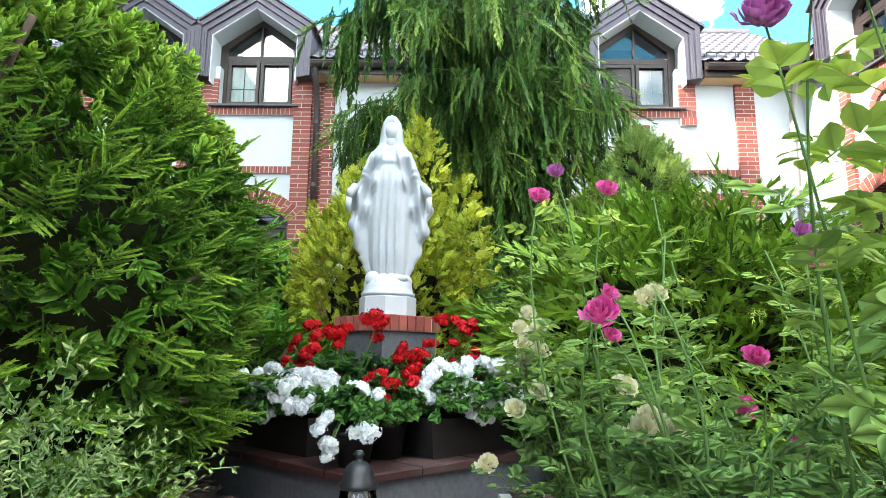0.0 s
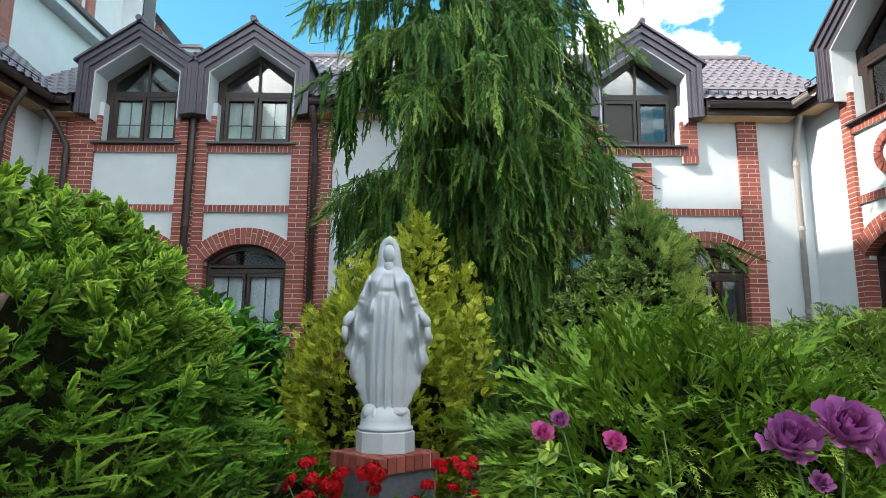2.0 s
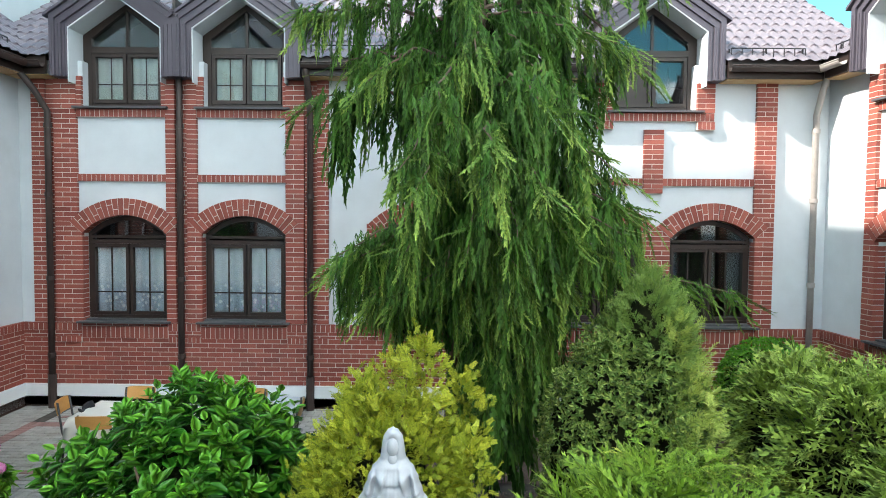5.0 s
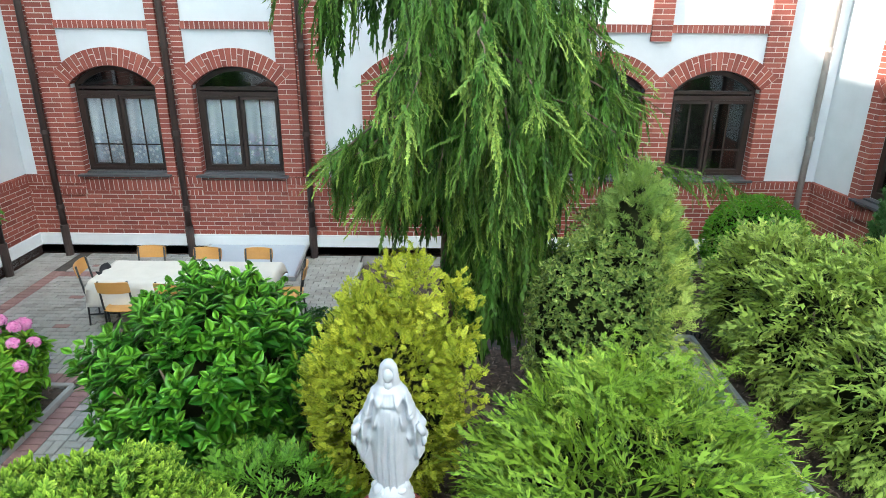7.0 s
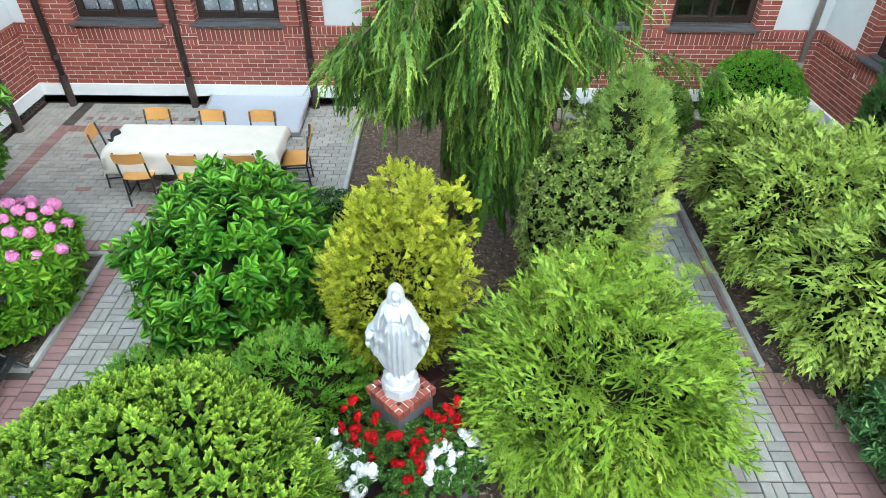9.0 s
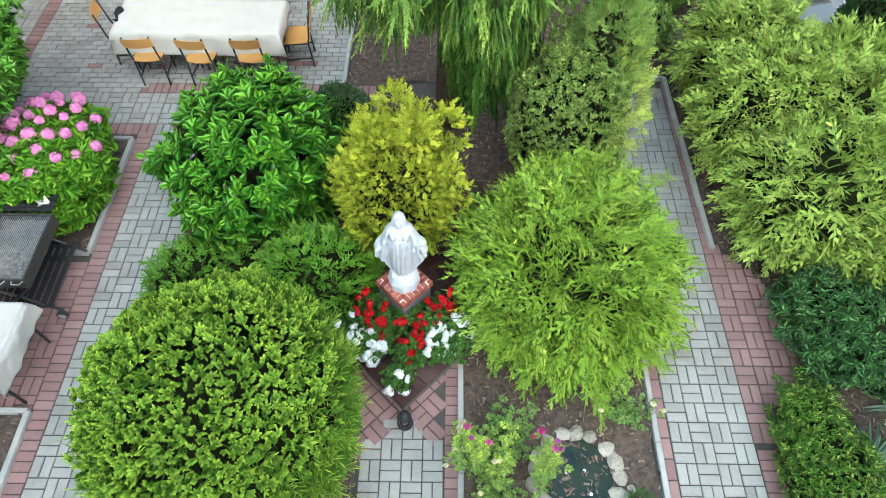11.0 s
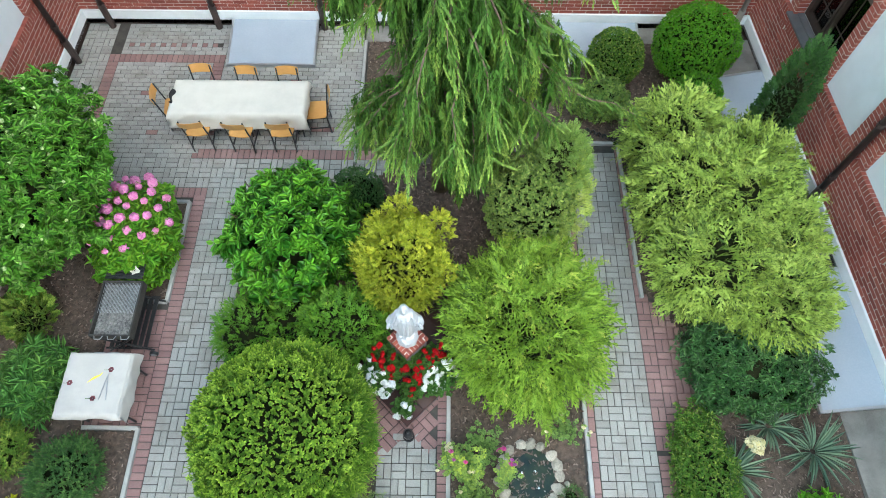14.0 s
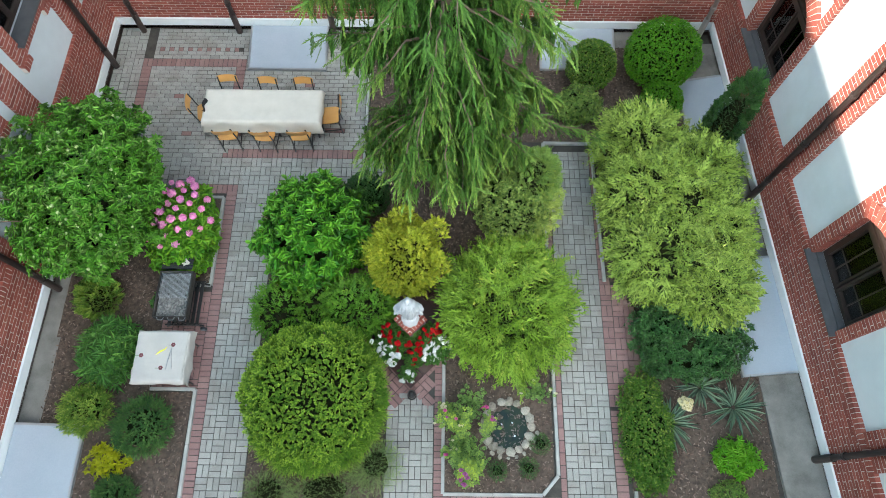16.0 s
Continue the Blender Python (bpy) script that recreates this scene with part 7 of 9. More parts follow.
leafy("box_ball", "low clipped box ball half hidden by the hedge", "box bush", (4.72, 8.45, 0.45), (0.44, 0.42, 0.45), 1400, small, 0.07, BOX, 63, 0.05, core_scale=0.8, clumps=70, valley=0.05, group="box balls")
# columnar cypress against the side front
p = leafy("columnar_cypress", "slim dark columnar cypress close to the brick wall", "cypress", (5.5, 7.35, 1.35), (0.3, 0.3, 1.4), 1100, [scale_fan(5, 1, 0.14, 0.4) for _ in range(3)], 0.15, BLUEDWARF, 64, 0.1, 3.0, -0.9, 1.3, 0.2, 0.6)
stems(p, (5.5, 7.35, 0), [(5.5, 7.35, 2.2)], 0.05, 0.01, "trunk")
# broad-leaved shrubs
broad = [leaf_whorl(6, 0.8, 0.55, 0.9, 0.25, 0.25, 0.6, 2) for _ in range(4)]
leafy("evergreen_shrub", "dark glossy broad-leaved shrub below the hedge", "shrub", (4.6, 3.42, 0.4), (1.02, 0.72, 0.5), 1700, broad, 0.1, SHADELEAF, 65, 0.35, clumps=50, valley=0.2)
leafy("evergreen_shrub", "loose grey-green broad-leaved shrub by the box balls", "shrub", (3.0, 8.4, 0.4), (0.5, 0.35, 0.4), 500, broad, 0.1, GREYLEAF, 66, 0.3)
leafy("evergreen_shrub", "small dark round shrub behind the laurel", "shrub", (-1.25, 6.2, 0.55), (0.45, 0.4, 0.55), 1500, small, 0.06, BLUEDWARF, 67, 0.1)
leafy("euonymus_hedge", "low variegated euonymus hedge along the path", "hedge", (3.75, 1.85, 0.24), (0.42, 0.98, 0.28), 3000, small, 0.085, DARKBOX, 68, 0.34, 3.0, -0.6, 0.4, 0.5, 0.8, 0.25, 0.8)
# shrub in front of the spruce
def leafy_twig(n=13, size=0.085):
    """An arching twig with small oval leaves in two rows."""
    s = Sprig()

    def mid(t):
        return Vector((0.05 * math.sin(3 * t), -0.4 * t * t, t))
    for i in range(4):
        s.blade(mid(i / 4), mid((i + 1) / 4) - mid(i / 4), (1, 0, 0), 0.3, 0.012, 0, 0)
    for i in range(n):
        t = 0.12 + 0.88 * i / n
        sd = 1 if i % 2 else -1
        way = Vector((sd * random.uniform(0.6, 1.0), random.uniform(-0.2, 0.5), random.uniform(0.3, 0.9)))
        s.leaf(mid(t), way, Vector((random.uniform(-0.4, 0.4), 1, random.uniform(-0.4, 0.2))), size * random.uniform(0.7, 1.15), size * 0.6, 0.15, 0.15, t ** 2 * random.uniform(0.3, 1.0), 2)
    return s


def cotoneaster(label, centre, radii, n, seed):
    global rng
    rng = np.random.default_rng(seed)
    random.seed(seed)
    p = plant("cotoneaster", label, "shrub", "cotoneasters")
    core(p, (centre[0], centre[1], centre[2] * 0.8), tuple(r * 0.5 for r in radii), INNER, seed=float(seed))
    loc, out = shell(n, centre, radii, 0.25, 3.0, float(seed), -0.5, 0.5, 1.0, 0, 0, 0, True)
    keep = loc[:, 2] > 0.05
    loc, out = loc[keep], out[keep]
    d = jitter(out * np.array([1, 1, 0.5]) + np.array([0, 0, 0.55]), 0.4)
    bake("foliage", [leafy_twig(12 + i % 3) for i in range(6)], loc - d * 0.12, facing(d, rng.normal(size=len(loc)) * 0.6), rng.uniform(0.16, 0.26, len(loc)), COTON, p, kind="stuff")
    return p


cotoneaster("pale small-leaved cotoneaster with loose arching twigs", (-0.86, 1.28, 0.24), (0.4, 0.4, 0.34), 420, 69)
cotoneaster("pale small-leaved cotoneaster under the spruce", (-1.7, 0.85, 0.2), (0.7, 0.42, 0.3), 480, 70)
cotoneaster("pale small-leaved cotoneaster beside the path", (-2.65, 0.8, 0.18), (0.42, 0.4, 0.28), 300, 74)

# viburnum tree by the left front
p = plant("viburnum", "large spreading viburnum with pale green flower buds", "shrub")
Build().tube([(-6.2, 5.6, 0), (-6.15, 5.62, 0.7), (-6.0, 5.6, 1.5)], [0.1, 0.08, 0.05], 8).part("trunk", WOODBARK, p, smooth=True)
stems(p, (-6.1, 5.6, 0.5), [(-6.0 + 1.0 * math.cos(a), 5.6 + 1.2 * math.sin(a), 2.0 + 0.5 * math.sin(2 * a)) for a in np.arange(0, 6.2, 0.5)], 0.04, 0.01, "limb")
rng = np.random.default_rng(71)
core(p, (-5.95, 5.65, 1.7), (0.85, 1.15, 0.8), INNER)
loc, out = shell(3300, (-5.95, 5.7, 1.75), (1.28, 1.66, 1.2), 0.28, 2.6, 7.1, -0.75, 0.3, 1.0, 90, 0.24, 0.7)
d = jitter(out * 0.8 + np.array([0, 0, 0.9]), 0.4)
bake("foliage", [leaf_whorl(7, 0.85, 0.6, 0.95, 0.2, 0.3, 0.7, 2) for _ in range(5)], loc, facing(d, rng.random(len(loc)) * 6.28), rng.uniform(0.11, 0.16, len(loc)), VIBURNUM, p, kind="stuff", young=rng.uniform(0, 1.0, len(loc)) ** 2)
sel = (out[:, 2] > 0.2) & (rng.random(len(loc)) < 0.10)
q = loc[sel] + d[sel] * 0.05
bake("budding_growth", [floret_ball(26, 0.6, 0.28)], q, facing(d[sel]), rng.uniform(0.025, 0.045, len(q)), foliage("pale_bud", (0.3, 0.42, 0.16), (0.46, 0.55, 0.27)), p, "pale green flower buds", "stuff")

# hydrangea with pink heads
p = leafy("hydrangea", "leafy hydrangea carrying round pink flower heads", "hydrangea", (-4.68, 5.45, 0.5), (0.6, 0.9, 0.55), 900, [leaf_whorl(6, 1.0, 0.7, 0.95, 0.15, 0.3, 0.6) for _ in range(4)], 0.115, HYDRANGEA, 72, 0.2)
heads = [floret_ball(60, 1.0, 0.34) for _ in range(3)]
for i in range(36):
    a = 2.399 * i
    f = math.sqrt((i + 0.5) / 36)
    x, y = -4.7 + 0.62 * f * math.cos(a), 5.6 + 0.78 * f * math.sin(a)
    if y < 4.95 and i % 2:
        continue
    z = 0.5 + 0.60 * math.sqrt(max(0.0, 1 - f * f * 0.85)) + random.uniform(-0.02, 0.05)
    bake("flower_head", [heads[i % 3]], np.array([[x, y, z]]), facing(np.array([[0.2 * math.cos(a), 0.2 * math.sin(a), 1.0]])), np.array([random.uniform(0.05, 0.088)]), HYPINK, p, "round pink flower head")

# the small plants of the left bed
leafy("dwarf_conifer", "dwarf olive-green conifer on bark mulch", "dwarf conifer", (-6.15, 4.15, 0.25), (0.32, 0.32, 0.3), 420, [scale_fan(6, 2, 0.11, 1.0) for _ in range(3)], 0.15, DWARF, 81, 0.2, 3, -0.5, 0.9, 0.3)
leafy("peony", "bushy peony with narrow dark green leaflets", "peony", (-5.75, 3.15, 0.28), (0.46, 0.58, 0.34), 330, [leaf_whorl(9, 1.0, 0.26, 1.0, 0.2, 0.5, 0.6, 2) for _ in range(4)], 0.19, PEONY, 82, 0.25)
leafy("dwarf_conifer", "round dwarf pine with soft green needles", "dwarf conifer", (-5.95, 2.12, 0.24), (0.35, 0.35, 0.28), 330, [needle_shoot(14, 0.36, 0.1) for _ in range(3)], 0.14, DWARF, 83, 0.15, 3, -0.5, 0.9, 0.3)
leafy("dwarf_conifer", "round dark blue-green dwarf spruce", "dwarf conifer", (-4.9, 1.85, 0.27), (0.4, 0.42, 0.32), 340, [needle_shoot(14, 0.34, 0.1) for _ in range(3)], 0.15, BLUEDWARF, 84, 0.15, 3, -0.5, 0.6, 0.35)
leafy("barberry", "bright yellow barberry bush on bark mulch", "barberry", (-5.43, 1.3, 0.16), (0.3, 0.25, 0.27), 120, small, 0.13, YELLOWLEAF, 85, 0.7, 3, -0.4, 0.9, 0.6, 0.25)
leafy("dwarf_conifer", "low dark dwarf spruce at the bed's edge", "dwarf conifer", (-5.2, 0.7, 0.18), (0.28, 0.28, 0.22), 240, [needle_shoot(14, 0.34, 0.1) for _ in range(3)], 0.13, BLUEDWARF, 86, 0.15, 3, -0.5, 0.6, 0.35)
leafy("groundcover", "small creeping plant with red-tinged leaves", "groundcover", (-5.0, 4.15, 0.06), (0.25, 0.2, 0.1), 120, broad, 0.07, PEONY, 87, 0.3, core_scale=0)
# right bed
leafy("weigela", "fresh bright green leafy shrub on bark mulch", "shrub", (5.28, 1.45, 0.14), (0.33, 0.3, 0.24), 120, broad, 0.13, LIME, 88, 0.7, 3, -0.4, 0.8, 0.6, 0.25)
leafy("groundcover", "low grey-green groundcover plant", "groundcover", (5.1, 0.85, 0.08), (0.3, 0.22, 0.14), 300, small, 0.08, GREYLEAF, 89, 0.3, core_scale=0)
for i, (x, y) in enumerate(((1.74, 1.25), (1.2, 1.2), (1.95, 1.65))):
    leafy("dwarf_conifer", "tiny dark dwarf conifer beside the pond", "dwarf conifer", (x, y, 0.08), (0.14, 0.14, 0.12), 170, [needle_shoot(12, 0.25, 0.05)], 0.07, BLUEDWARF, 90 + i, 0.2, 3, -0.3, 0.6, 0.4, 0.6, group="pond dwarf conifers")


def yucca(x, y, n, size, seed, label):
    p = plant("yucca", label, "yucca", "yuccas")
    r = random.Random(seed)
    for i in range(n):
        a = 2.399 * i + r.uniform(-0.2, 0.2)
        up = 1.25 * (1 - (i / n)) ** 0 * r.uniform(0.15, 1.35)
        s = Sprig()
        way = Vector((math.cos(a), math.sin(a), up))
        nrm = Vector((-math.cos(a) * up, -math.sin(a) * up, 1))
        s.leaf((0.03 * math.cos(a), 0.03 * math.sin(a), 0.08), way, nrm, size * r.uniform(0.6, 1.1), 0.05, 0.45, r.uniform(0.15, 0.5), r.random() * 0.6)
        bake("blade", [s], np.array([[x, y, 0.0]]), np.eye(3)[None], np.array([1.0]), YUCCA, p)
    return p


yucca(4.2, 2.02, 46, 0.52, 1, "grey-green yucca rosette with sword leaves")
yucca(4.85, 2.65, 40, 0.5, 2, "grey-green yucca rosette with long sword leaves")
yucca(5.4, 2.3, 42, 0.55, 3, "grey-green yucca rosette near the concrete apron")
p = plant("yucca_flower", "cream-white yucca flower spike above the leaves", "flower")
Build().tube([(4.42, 2.28, 0.1), (4.4, 2.3, 0.62)], [0.014, 0.008], 6).part("stalk", STEMGREEN, p)
R = random.Random(12)
for i in range(11):
    a, f = 2.399 * i, math.sqrt(i / 11)
    q = np.array([[4.4 + 0.11 * f * math.cos(a), 2.3 + 0.11 * f * math.sin(a), 0.62 - 0.1 * f + R.uniform(-0.02, 0.02)]])
    bake("blossom", [floret_ball(14, 1.0, 0.85, 5, 0.4)], q, facing(np.array([[math.cos(a), math.sin(a), 1.0]])), np.array([0.042]), CREAM, p)

# ---- the statue on its plinth ----
SX, SY, SZ = -0.32, 3.64, 0.868


def smooth_step(t):
    return t * t * (3 - 2 * t)


def interp(z, table):
    for (a, p), (b, q) in zip(table, table[1:]):
        if z <= b:
            return p + (q - p) * smooth_step((z - a) / (b - a)) if z > a else p
    return table[-1][1]


def statue():
    """A plain robed figure with a veil, one mesh."""
    b = Build()
    b.lathe([(0.158, 0.0), (0.158, 0.1), (0.15, 0.107)], 8, (SX, SY, SZ))
    b.lathe([(0.142, 0.107), (0.149, 0.115), (0.149, 0.125), (0.137, 0.133), (0.134, 0.16), (0.125, 0.19), (0.104, 0.222), (0.06, 0.245)], 36, (SX, SY, SZ))
    half = [(0.20, 0.108), (0.28, 0.143), (0.337, 0.172), (0.46, 0.214), (0.57, 0.232), (0.64, 0.242), (0.69, 0.238), (0.74, 0.2), (0.80, 0.168), (0.87, 0.144), (0.93, 0.12), (0.965, 0.09), (0.99, 0.072), (1.03, 0.066), (1.07, 0.062), (1.11, 0.054), (1.145, 0.034), (1.165, 0.004)]
    deep = [(0.20, 0.085), (0.4, 0.1), (0.6, 0.112), (0.72, 0.115), (0.86, 0.1), (0.94, 0.078), (0.99, 0.066), (1.04, 0.068), (1.1, 0.062), (1.14, 0.042), (1.165, 0.004)]
    gown = [(0.2, 0.092), (0.35, 0.115), (0.6, 0.128), (0.75, 0.122), (0.86, 0.1), (0.95, 0.1)]
    n, k = 150, 130
    vs, fs = [], []
    for j in range(k + 1):
        z = 0.2 + 0.965 * j / k
        w, dp, g = interp(z, half), interp(z, deep), interp(z, gown)
        robe = 1.0 if z < 0.9 else max(0.0, 1 - (z - 0.9) / 0.07)
        hem = min(1.0, max(0.0, (z - 0.22) / 0.12))
        edge = 0.022 + max(0.0, 0.93 - z) * 0.27
        for i in range(n):
            th = 2 * math.pi * i / n
            c, s = math.cos(th), math.sin(th)
            ruffle = 1 + 0.06 * math.sin(52 * z + 2.0 * (1 if c > 0 else 0)) * abs(c) ** 6 * (1.0 if 0.34 < z < 0.68 else 0.0)
            x = w * c * ruffle
            y = dp * s
            if s < 0:
                u = abs(x)
                shell_ = dp * 0.52 * -s
                body = dp * 1.02 * math.sqrt(max(0.0, 1 - (x / g) ** 2))
                # gown in the middle with long narrow folds
                pleat = 0.015 * math.sin(x * 150 + 1.2 * math.sin(5 * z)) + 0.008 * math.sin(x * 290 + 3 * z)
                pleat *= robe * (1.0 if z < 0.74 else max(0.15, 1 - (z - 0.74) / 0.08))
                belt = -0.010 * math.exp(-((z - 0.845) / 0.012) ** 2) * math.exp(-(x / 0.06) ** 2)
                inner = max(shell_ * 0.75, body) + pleat * max(0.0, 1 - u / (g * 1.05)) + belt
                # mantle over it, its edge running down and outwards
                swag = 0.019 * math.sin(u * 95 + 17 * z) + 0.014 * math.sin(u * 48 - 31 * z + 1.0) + 0.006 * math.sin(u * 160 + 9 * z)
                outer = max(shell_, body * 0.93) + 0.016 + swag * hem * robe
                # the arm under the mantle, and the turned-back cuff
                t = min(1.0, max(0.0, (0.90 - z) / 0.24))
                ax = 0.105 + 0.105 * t
                arm = 0.03 * math.exp(-((u - ax) / 0.036) ** 2) * (1.0 if 0.68 < z < 0.9 else max(0.0, 1 - min(abs(z - 0.68), abs(z - 0.9)) / 0.04))
                cuff = 0.012 * math.sin(150 * (z - 0.4 * u)) * math.exp(-((z - 0.79) / 0.03) ** 2) * math.exp(-((u - 0.15) / 0.04) ** 2)
                mix_ = smooth_step(min(1.0, max(0.0, (u - edge) / 0.014)))
                low_ = min(1.0, max(0.0, (z - 0.34) / 0.1)) if u < g else 1.0
                mix_ *= low_
                front = inner * (1 - mix_) + (outer + arm + cuff) * mix_
                rim = min(1.0, -s * 3.0)
                y = -(front * rim) * robe + y * (1 - robe)
            else:
                fold = (0.008 * math.sin(x * 120 + 3 * z) + 0.004 * math.sin(x * 260 - 5 * z)) * robe * s
                y += fold
            # the veil stands forward round a plain oval
            if z > 0.95 and s < 0:
                y *= 1 - 0.45 * math.exp(-((x) / 0.036) ** 2) * (1.0 if z < 1.105 else max(0.0, (1.13 - z) / 0.025)) * min(1.0, (z - 0.95) / 0.04)
            vs.append((SX + x, SY + y - 0.1 * max(0.0, z - 0.97), SZ + z))
    for j in range(k):
        fs += [(j * n + i, j * n + (i + 1) % n, (j + 1) * n + (i + 1) % n, (j + 1) * n + i) for i in range(n)]
    fs += [tuple(range(n - 1, -1, -1)), tuple(range(k * n, (k + 1) * n))]
    b.add(vs, fs)

    def blob(c, r, m=18):
        vs = [(c[0] + r[0] * math.sin(math.pi * a / m) * math.cos(2 * math.pi * q / m), c[1] + r[1] * math.sin(math.pi * a / m) * math.sin(2 * math.pi * q / m), c[2] + r[2] * math.cos(math.pi * a / m)) for a in range(m + 1) for q in range(m)]
        b.add(vs, [(a * m + q, a * m + (q + 1) % m, (a + 1) * m + (q + 1) % m, (a + 1) * m + q) for a in range(m) for q in range(m)])
    blob((SX, SY - 0.036, SZ + 1.06), (0.037, 0.04, 0.056))
    blob((SX, SY - 0.03, SZ + 0.99), (0.032, 0.035, 0.04))
    for s in (-1, 1):
        # cuffs with the plain ends of the sleeves in them
        b.tube([(SX + s * 0.185, SY - 0.075, SZ + 0.73), (SX + s * 0.212, SY - 0.085, SZ + 0.69), (SX + s * 0.222, SY - 0.085, SZ + 0.655)], [0.018, 0.026, 0.018], 16)
        b.tube([(SX + s * 0.222, SY - 0.085, SZ + 0.66), (SX + s * 0.225, SY - 0.09, SZ + 0.61), (SX + s * 0.218, SY - 0.085, SZ + 0.57)], [0.016, 0.018, 0.006], 10)
    # rough ground under the hem
    for i in range(15):
        a = 2 * math.pi * i / 15
        blob((SX + 0.1 * math.cos(a), SY - 0.01 + 0.085 * math.sin(a), SZ + 0.185 + 0.02 * math.sin(5 * i)), (0.034 + 0.01 * math.sin(3 * i), 0.034, 0.034 + 0.012 * math.cos(7 * i)), 10)
    ob = b.part("statue", STATUE, None, "white painted robed and veiled statue on an octagonal foot", True)
    for f in ob.data.polygons:
        f.use_smooth = f.center.z > SZ + 0.105
    ob["category"] = "statue"
    return ob


statue()

BM = pose(SX, SY, 0, 0, 0, 45)
ped = plant("pedestal", "grey granite pedestal with a brick-edged top, set cornerwise", "pedestal")
s = 0.206
Build().box(-s + 0.02, s - 0.02, -s + 0.02, s - 0.02, 0.2, SZ - 0.085, BM).part("shaft", GRANITE, ped, "dark grey granite shaft")
Build().box(-s + 0.012, s - 0.012, -s + 0.012, s - 0.012, SZ - 0.085, SZ - 0.011, BM).part("mortar_bed", MORTAR, ped)
for q in range(4):
    r = BM @ pose(0, 0, 0, 0, 0, 90 * q)
    for i in range(5):
        w = 0.295 / 5
        Build().chamfered(-0.206 + 0.055 + i * w + 0.004, -0.206 + 0.055 + (i + 1) * w - 0.004, -s, -s + 0.10, SZ - 0.082, SZ - 0.001, 0.005, r).part("brick", BRICK, ped)
    Build().chamfered(-s, -s + 0.05, -s, -s + 0.05, SZ - 0.082, SZ - 0.002, 0.005, r).part("brick", BRICK, ped)
Build().box(-s + 0.1, s - 0.1, -s + 0.1, s - 0.1, SZ - 0.085, SZ - 0.005, BM).part("top_slab", GRANITE, ped)
step = plant("stone_step", "low dark cornerwise step with a brown tiled top round the pedestal", "step")
s2 = 0.77
Build().box(-s2 + 0.03, s2 - 0.03, -s2 + 0.03, s2 - 0.03, -0.05, 0.18, BM).part("riser", GRANITE, step)
COPING = pieces("brown_coping_tile", [(0.035, 0.015, 0.014), (0.055, 0.022, 0.019), (0.045, 0.018, 0.016)], 0.5)
for q in range(4):
    r = BM @ pose(0, 0, 0, 0, 0, 90 * q)
    for i in range(4):
        w = (2 * s2 - 0.2) / 4
        Build().chamfered(-s2 + i * w + 0.003, -s2 + (i + 1) * w - 0.003, -s2, -s2 + 0.2, 0.182, 0.215, 0.006, r).part("tile", COPING, step)
Build().box(-s2 + 0.2, s2 - 0.2, -s2 + 0.2, s2 - 0.2, 0.18, 0.21, BM).part("top_bed", COPING, step)

BLACKPLASTIC = grainy("black_planter_plastic", (0.008, 0.007, 0.007), (0.02, 0.016, 0.015), 6, 120, 0.5, 0.1)


def planter(at, rz, length=0.5, width=0.17, height=0.16):
    p = plant("planter", "long dark brown plastic window-box planter", "planter", "geranium planters")
    m = pose(*at, 0, 0, rz)
    l, w, h, t = length / 2, width / 2, height, 0.012
    b = Build()
    lo, hi = [(x * 0.92, y * 0.85, 0.004) for x, y in ((-l, -w), (l, -w), (l, w), (-l, w))], [(-l, -w, h), (l, -w, h), (l, w, h), (-l, w, h)]
    inn = [(x * (1 - t / l), y * (1 - t / w), h) for x, y, _ in hi]
    bot = [(x * 0.96, y * 0.96, h - 0.03) for x, y, _ in inn]
    vs = [m @ Vector(q) for q in lo + hi + inn + bot]
    fs = [(3, 2, 1, 0)]
    for i in range(4):
        j = (i + 1) % 4
        fs += [(i, j, 4 + j, 4 + i), (4 + i, 4 + j, 8 + j, 8 + i), (8 + i, 8 + j, 12 + j, 12 + i)]
    b.add(vs, fs)
    b.part("trough", BLACKPLASTIC, p)
    Build().add([m @ Vector(q) for q in bot], [(0, 1, 2, 3)]).part("potting_soil", SOIL, p)
    Build().box(-l - 0.008, l + 0.008, -w - 0.008, -w + 0.004, h - 0.025, h, m).box(-l - 0.008, l + 0.008, w - 0.004, w + 0.008, h - 0.025, h, m).part("rim", BLACKPLASTIC, p)
    return m


gleaf = [leaf_whorl(6, 0.9, 0.95, 0.95, 0.1, 0.25, 0.5) for _ in range(4)]


def cluster():
    """A ragged flower head: a few small balls of florets run together."""
    s = Sprig()
    for k in range(4):
        f = floret_ball(30, random.uniform(0.45, 0.7), 0.26, 5, 0.4)
        o = Vector((random.uniform(-0.6, 0.6), random.uniform(-0.6, 0.6), random.uniform(-0.35, 0.2)))
        n0 = len(s.v)
        s.v += [tuple(Vector(q) + o) for q in f.v]
        s.t += [(a + n0, b + n0, c + n0) for a, b, c in f.t]
        s.tip += f.tip
    return s


gheads = [cluster() for _ in range(7)]


R = random.Random(4)


